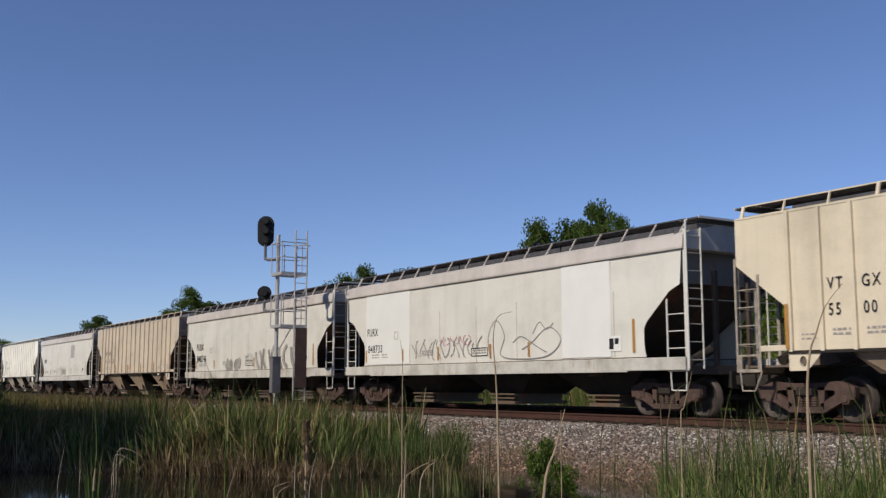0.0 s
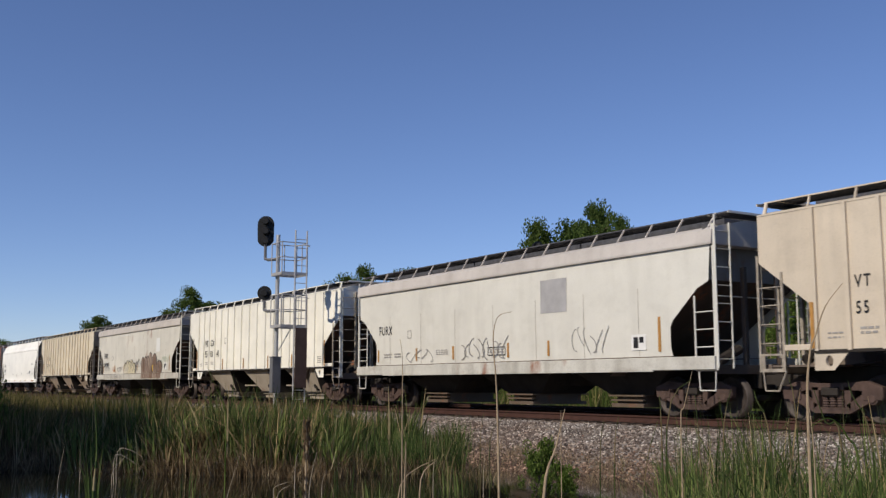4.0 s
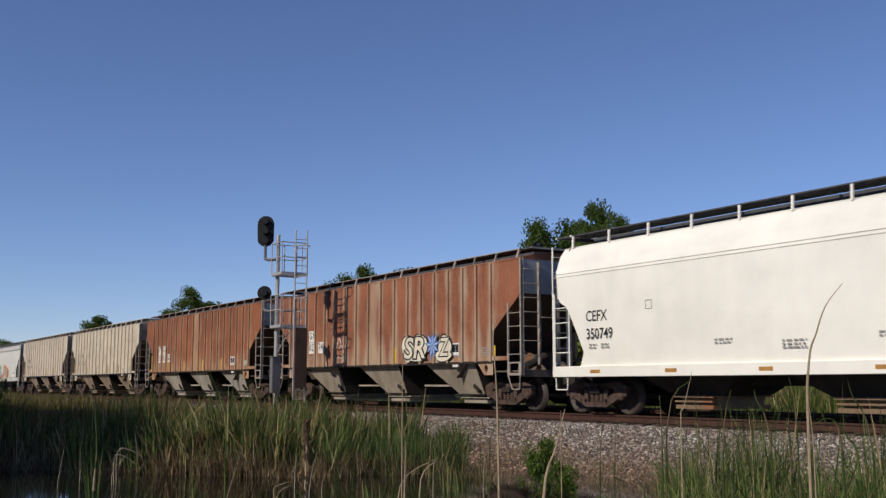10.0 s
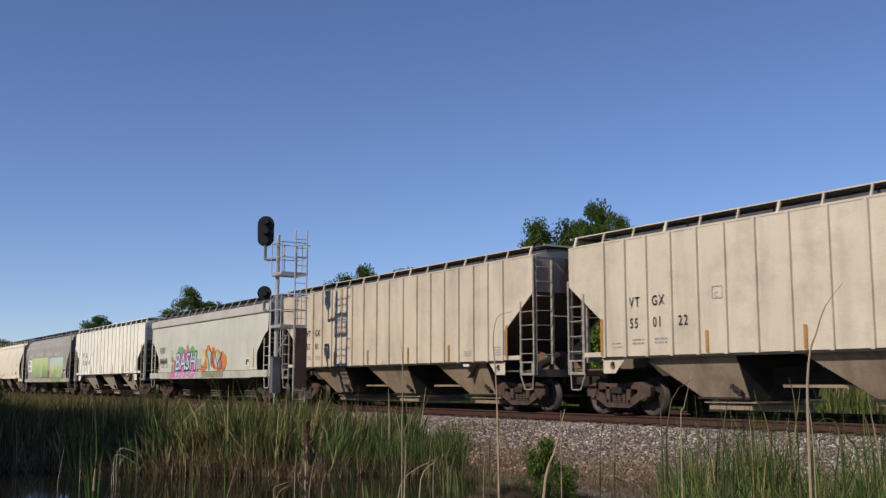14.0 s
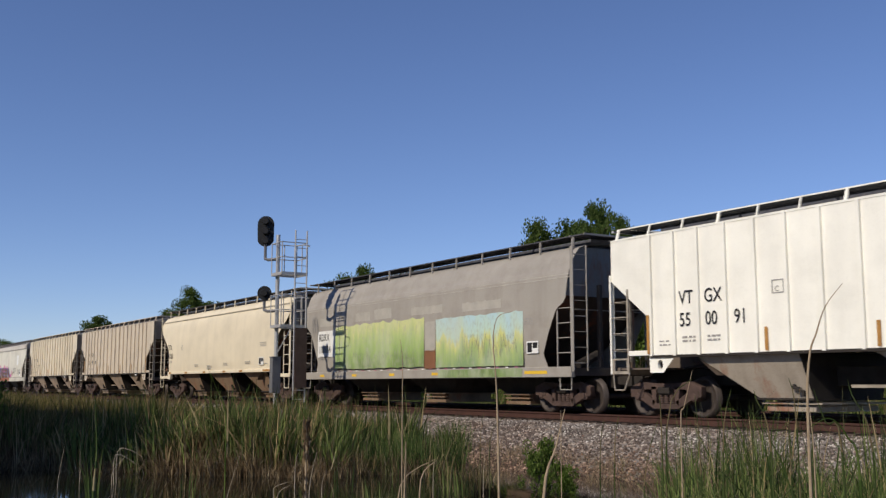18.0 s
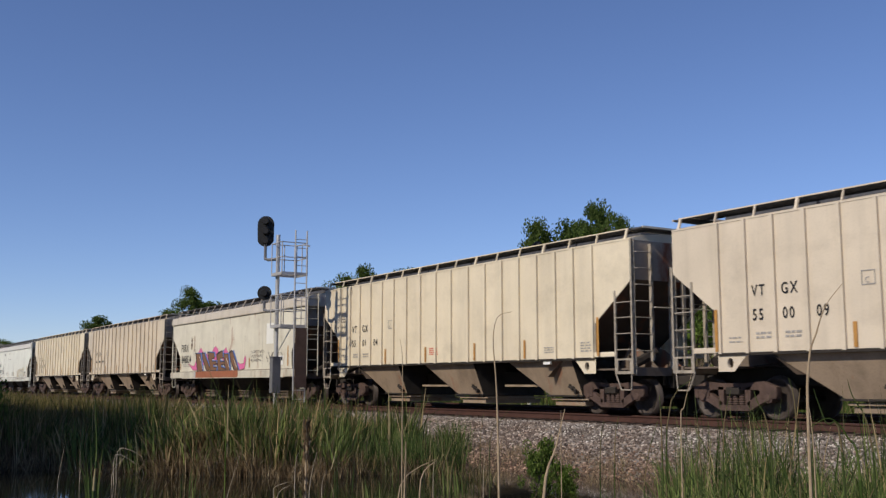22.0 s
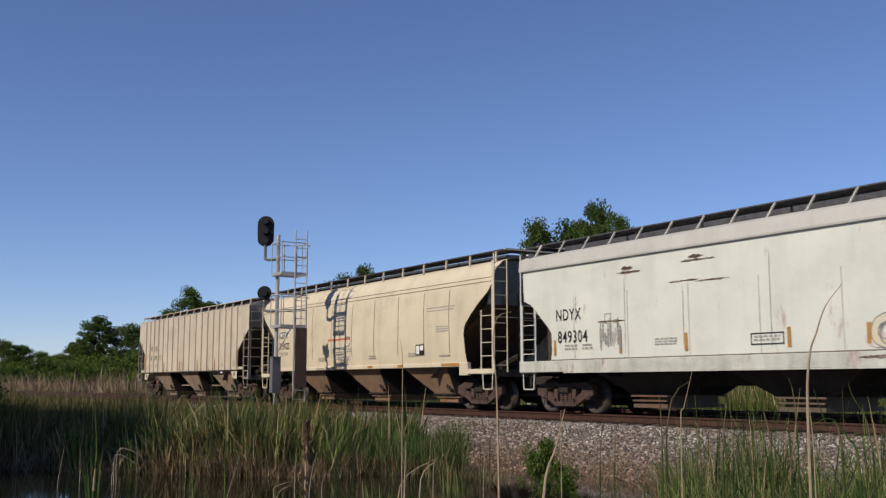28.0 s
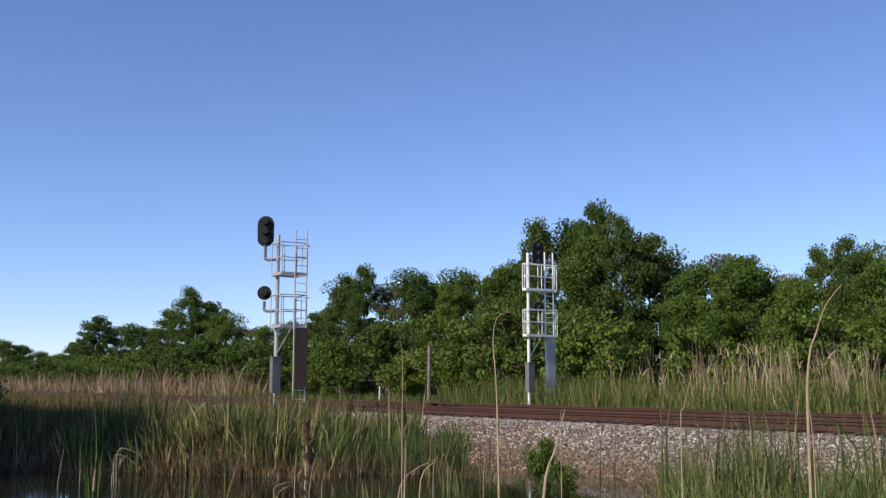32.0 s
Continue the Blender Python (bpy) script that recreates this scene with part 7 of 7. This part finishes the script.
for i in range(78):
    x = -24 - i * 2.9 - rnd.uniform(0, 2)
    plant(BUSHES, rnd.choice((0, 1, 1, 2)), x, rnd.uniform(13.5, 18.0), rnd.uniform(2.2, 5.0), 3.0, "bush", "leafy green undergrowth bush before the trees", "undergrowth")

# trees behind the camera's left side, whose shade falls over the pond's far end
for x, y, h, k in [(-28.5 - 3.4 * i, -27.0 + 0.6 * (i % 2), 13.5 + 0.6 * (i % 3), (4, 0, 1, 0)[i % 4]) for i in range(14)] + [(-22.6 - 3.0 * i, -22.6 + 0.5 * (i % 2), 9.2 + 0.5 * (i % 3), (0, 4, 0, 1)[i % 4]) for i in range(13)]:
    plant(TREES, k, x, y, h, 10.0, "tree", "leafy dark tree on the near side of the pond", "trees by the pond", width=1.1)


# Unseen bushes outside the left edge of view, added to deepen the pond's shade
for i, (x, y, h) in enumerate([(-22.9, -18.4, 3.3), (-24.4, -18.1, 4.0), (-25.5, -17.8, 4.6), (-28.5, -17.5, 4.8), (-31.5, -17.1, 5.0), (-35.0, -16.8, 5.2), (-39.0, -16.3, 5.4), (-43.5, -15.8, 5.6), (-48.0, -15.0, 5.6)]):
    plant(BUSHES, (0, 2, 1)[i % 3], x, y, h, 3.0, "bush", "dense leafy bush, unseen, added to shade the pond's end", "bushes by the pond", width=0.85)


for x, y, h, k in ((-26.6, -14.9, 1.75, 0), (-28.2, -14.7, 1.9, 2), (-30.0, -14.4, 2.0, 0), (-32.5, -14.0, 2.0, 2)):
    plant(BUSHES, k, x, y, h, 3.0, "bush", "dark low bush in the shade at the pond's end", "bushes by the pond", width=0.8)


# ---- ballast stones ----
def ballast():
    rng = np.random.default_rng(3)
    ico = [(0, 0, 1)] + [(math.cos(a) * 0.9, math.sin(a) * 0.9, 0.45) for a in np.arange(5) * 2 * math.pi / 5] + [(math.cos(a + 0.6) * 0.95, math.sin(a + 0.6) * 0.95, -0.4) for a in np.arange(5) * 2 * math.pi / 5]
    base = np.array(ico)
    tri = [(0, i + 1, (i + 1) % 5 + 1) for i in range(5)] + [(i + 1, i + 6, (i + 1) % 5 + 1) for i in range(5)] + [((i + 1) % 5 + 1, i + 6, (i + 1) % 5 + 6) for i in range(5)]
    tri = np.array(tri)
    for (x0, x1, y0, y1, n, size) in ((-30, -7, -6.5, -1.0, 42000, 0.78), (-62, -30, -4.6, -1.0, 11000, 1.3), (-40, -12, -0.6, 6.6, 9000, 1.2)):
        xy = np.stack([rng.uniform(x0, x1, n), rng.uniform(y0, y1, n)], 1)
        z = np.array([ground_z(a, b) for a, b in xy])
        sc = rng.uniform(0.022, 0.052, (n, 1, 1)) * size
        jit = base[None] * rng.uniform(0.65, 1.25, (n, 11, 1)) * sc * np.array([1, 1, 0.75])
        ang = rng.uniform(0, 2 * np.pi, n)
        c, s = np.cos(ang)[:, None], np.sin(ang)[:, None]
        V = np.stack([jit[..., 0] * c - jit[..., 1] * s, jit[..., 0] * s + jit[..., 1] * c, jit[..., 2]], 2)
        V += np.concatenate([xy, (z + 0.012)[:, None]], 1)[:, None, :]
        F = (tri[None] + (np.arange(n) * 11)[:, None, None]).reshape(-1, 3)
        me = quick_mesh("ballast_stones", V, F)
        me.materials.append(STONE)
        tagged(new("ballast_stones", me), "loose pale grey crushed stone ballast", "gravel", kind="stuff")


ballast()

# ---- single stalks, a shrub and a dragonfly ----
def stalk(label, pts, r, mat, foot=True, fluff=0.0, name="reed_stalk"):
    """A stem that tapers along its bends; a loose fluffy sheath where fluff is given."""
    s = Shape()
    p = [Vector(q) for q in pts]
    if foot:
        p = [Vector((p[0].x, p[0].y, max(ground_z(p[0].x, p[0].y), -1.05) - 0.05))] + p
    fine = [p[0]]
    for i, (a, b) in enumerate(zip(p, p[1:])):
        m0, m1 = (b - p[max(0, i - 1)]) / 2, (p[min(len(p) - 1, i + 2)] - a) / 2
        for k in range(1, 5):
            u = k / 4
            fine.append(a * (2 * u ** 3 - 3 * u * u + 1) + m0 * (u ** 3 - 2 * u * u + u) + b * (3 * u * u - 2 * u ** 3) + m1 * (u ** 3 - u * u))
    n = len(fine)
    for i in range(n - 1):
        s.tube(fine[i], fine[i + 1], r * (1 - 0.9 * (i / n) ** 0.7), 6, r * (1 - 0.9 * ((i + 1) / n) ** 0.7), i in (0, n - 2))
    o = fine[0].copy()
    s.v = [(x - o.x, y - o.y, z - o.z) for x, y, z in s.v]
    t = tagged(new(name, s.mesh(name, mat)), label, "reed", "single stalks")
    t.matrix_basis = Matrix.Translation(o)
    if fluff:
        rnd = random.Random(int(pts[0][0] * 100))
        f = Shape()
        for i in range(160):
            k = rnd.uniform(0.25, 1.0) * (n - 1)
            q = fine[int(k)].lerp(fine[min(n - 1, int(k) + 1)], k % 1) - o
            a = rnd.uniform(0, 6.283)
            w = rnd.uniform(0.5, 1.0) * fluff
            d = Vector((math.cos(a) * w, math.sin(a) * w, rnd.uniform(-0.02, 0.05)))
            u = Vector((0, 0, rnd.uniform(0.012, 0.03)))
            f.add([q, q + d * 0.6 + u, q + d, q + d * 0.6 - u], [(0, 1, 2, 3)])
        part("seed_fluff", f, DEADREED, t)
    return t


DRY, GRN = "dry tan reed stalk rising from the near bank", "thin green reed stem beside the pond"
stalk("thick dry tan reed stalk with an arching tip", [(-2.78, -14.92, 0.5), (-2.77, -14.91, 0.84), (-2.75, -14.88, 0.96), (-2.73, -14.84, 1.07), (-2.69, -14.78, 1.16)], 0.0085, STALK)
stalk("tall dry reed stalk with a drooping thin tip", [(-4.91, -14.94, 0.11), (-4.92, -14.94, 0.58), (-4.92, -14.95, 0.8), (-4.93, -14.96, 1.01), (-4.91, -14.94, 1.14), (-4.87, -14.87, 1.17)], 0.0095, STALK)
stalk("broken dry stalk leaning to one side", [(-5.17, -14.42, 0.06), (-5.13, -14.35, 0.37), (-5.1, -14.3, 0.6)], 0.017, STALK)
stalk("dry cattail stalk with ragged fluff", [(-5.5, -15.87, 0.11), (-5.5, -15.87, 0.37), (-5.5, -15.87, 0.54)], 0.014, STALK, True, 0.028)
stalk(DRY, [(-9.53, -12.89, -0.42), (-9.52, -12.88, 0.16)], 0.022, STALK)
stalk("broken dry stick standing in the water", [(-10.3, -12.23, -0.33), (-10.2, -12.08, -0.11)], 0.018, STALK)
stalk("broken dry stick standing in the water", [(-9.6, -12.9, -0.3), (-9.35, -12.61, -0.02)], 0.014, STALK)
stalk(GRN, [(-8.6, -15.2, 0.3), (-8.63, -15.22, 0.59), (-8.66, -15.27, 0.71), (-8.71, -15.35, 0.92)], 0.008, LEAF[1])
stalk("broad green reed blade beside the pond", [(-9.21, -16.14, -0.15), (-9.2, -16.13, 0.18), (-9.22, -16.16, 0.66)], 0.022, GREENREED)
stalk(GRN, [(-7.81, -13.91, 0.37), (-7.81, -13.91, 0.95), (-7.82, -13.93, 1.14)], 0.008, STALK)
stalk("dark bent reed leaf on the near bank", [(-3.18, -14.06, 0.3), (-3.21, -14.1, 0.5), (-3.25, -14.17, 0.59), (-3.3, -14.25, 0.55)], 0.009, LEAF[0])
stalk(DRY, [(-5.81, -12.6, 0.41), (-5.79, -12.58, 0.58), (-5.75, -12.52, 0.86)], 0.008, STALK)
stalk(DRY, [(-3.3, -13.5, 0.3), (-3.25, -13.45, 0.75), (-3.2, -13.4, 0.95)], 0.008, STALK)
stalk(DRY, [(-6.4, -13.3, 0.0), (-6.42, -13.28, 0.55)], 0.008, STALK)
stalk(DRY, [(-4.2, -13.1, 0.3), (-4.3, -13.0, 0.62)], 0.007, STALK)
TWIG, EDGE = "dry bent stick over the water", "dark green leaf rising over the bank"
for pts in ([(-18.75, -13.48, -0.76), (-18.62, -13.27, -0.48)], [(-18.74, -13.45, -0.48), (-18.54, -13.13, -0.64)], [(-19.02, -13.34, -0.44), (-18.89, -13.14, -0.42), (-18.77, -12.93, -0.56)], [(-18.74, -14.4, -0.85), (-18.7, -14.33, -0.3)], [(-19.58, -13.85, -0.72), (-19.59, -13.87, -0.32)], [(-14.34, -13.02, -0.84), (-14.25, -12.88, -0.25)], [(-11.19, -13.65, -0.53), (-11.18, -13.64, -0.41), (-11.08, -13.48, -0.34)], [(-11.17, -13.62, -0.53), (-11.09, -13.5, -0.39)], [(-10.06, -13.73, -0.34), (-10.02, -13.67, 0.05)], [(-13.62, -11.88, -0.66), (-13.59, -11.83, -0.49)], [(-13.82, -12.21, -0.39), (-13.79, -12.16, -0.2)], [(-10.65, -11.85, -0.37), (-10.64, -11.84, -0.16)], [(-11.57, -10.5, -0.51), (-11.56, -10.48, -0.14)]):
    stalk(TWIG, pts, 0.010 if pts[0][0] < -16 else 0.008, PALESTALK)
for pts in ([(-6.14, -13.13, 0.16), (-6.12, -13.1, 0.48)], [(-5.32, -13.71, 0.23), (-5.3, -13.68, 0.54)], [(-5.22, -13.54, 0.08), (-5.16, -13.46, 0.51)], [(-4.41, -14.15, 0.37), (-4.42, -14.15, 0.69)], [(-4.3, -13.96, 0.24), (-4.31, -13.98, 0.69)], [(-4.23, -13.85, 0.37), (-4.2, -13.8, 0.72)], [(-4.08, -13.62, 0.37), (-4.12, -13.68, 0.66), (-4.13, -13.69, 0.72)], [(-4.02, -13.53, 0.24), (-4.03, -13.54, 0.56)], [(-3.22, -14.13, 0.43), (-3.26, -14.19, 0.57), (-3.29, -14.23, 0.73)], [(-3.77, -13.13, 0.37), (-3.83, -13.21, 0.69), (-3.84, -13.23, 0.78)], [(-4.0, -13.49, 0.5), (-4.02, -13.52, 0.79)], [(-4.4, -14.12, 0.5), (-4.32, -13.99, 0.78)], [(-9.93, -11.66, 0.05), (-9.91, -11.62, 0.43)], [(-10.7, -10.99, 0.06), (-10.61, -10.85, 0.34), (-10.56, -10.76, 0.48)]):
    stalk(EDGE, pts, 0.0085, DARKBLADE)
plant(BUSHES, 0, -13.75, -7.85, 1.05, 3.0, "bush", "small bright green leafy shrub at the water's edge", "shrubs by the pond", 40, 0.5)
plant(BUSHES, 1, -13.45, -7.7, 0.7, 3.0, "bush", "low bright green leafy shrub at the water's edge", "shrubs by the pond", 120, 0.6)

fly = thing("dragonfly", "dark dragonfly in flight over the pond", "dragonfly")
part("body", Shape().lathe([(0.0, -0.04), (0.004, -0.035), (0.004, 0.01), (0.009, 0.02), (0.009, 0.035), (0.007, 0.04), (0.0, 0.047)], 8, "x"), SIGBLACK, fly)
for k, (ax, ry) in enumerate(((0.025, 12), (0.012, -10), (0.025, 12), (0.012, -10))):
    sg = 1 if k < 2 else -1
    w = Shape().add([(ax - 0.006, 0, 0.006), (ax + 0.006, 0, 0.006), (ax + 0.010 + 0.0005 * ry, sg * 0.05, 0.014), (ax - 0.008 + 0.0005 * ry, sg * 0.05, 0.014)], [(0, 1, 2, 3)])
    part("wing", w, SIGGREY, fly)
FLIGHT = [(0, -5.78, -18.2, 1.72, 30), (19.4, -5.62, -17.95, 1.75, 40), (19.6, -5.01, -16.98, 1.83, 50), (19.8, -4.75, -16.57, 1.93, 50), (19.9, -4.68, -16.45, 1.91, 55), (20.0, -4.6, -16.32, 1.92, 40),
          (20.1, -4.54, -16.23, 1.82, 60), (20.3, -4.48, -16.14, 1.31, 70), (20.5, -4.42, -16.04, 0.86, 60), (20.8, -4.35, -15.93, 0.01, 50), (32, -4.32, -15.88, -0.7, 40)]


# ---- movement ----
SPEED = [13.6, 13.7, 13.81, 13.91, 13.95, 13.94, 13.96, 13.98, 14.09, 14.18, 14.19, 14.16, 14.18, 14.17, 14.17, 14.34, 14.55]


def travel(t):
    """Metres that the train has gone by t: its speed changes evenly between two-second marks."""
    i = min(int(t // 2), 15)
    s = sum(SPEED[k] + SPEED[k + 1] for k in range(i))
    u = t - 2 * i
    return s + SPEED[i] * u + (SPEED[i + 1] - SPEED[i]) * u * u / 4


def motions():
    steps = [i for i in range(0, 33)]
    turns = [(f / FPS, math.degrees(travel(f / FPS)) / 0.457) for f in range(0, 961)]
    for car, x, L in CARS:
        walk(car, [(t, pose(x + travel(t), 0, 0)) for t in steps])
        # the wheels roll while the car is within 240 m, and rest beyond that
        near = [(t, a) for t, a in turns if -240 < x + travel(t) < 30]
        near = [(0, near[0][1])] * (near[0][0] > 0) + near + [(32, near[-1][1])] * (near[-1][0] < 32)
        spin = {ax: [(t, pose(ax, 0, 0.457, 0, a % 360, 0)) for t, a in near] for ax in (-0.915, 0.915)}
        for o in car.children_recursive:
            if o.name.startswith("wheelset"):
                walk(o, spin[-0.915 if o.location.x < 0 else 0.915])

    # the dragonfly darts across and down
    walk(fly, [(t, pose(*q, 0, 10, rz)) for t, *q, rz in FLIGHT])


motions()
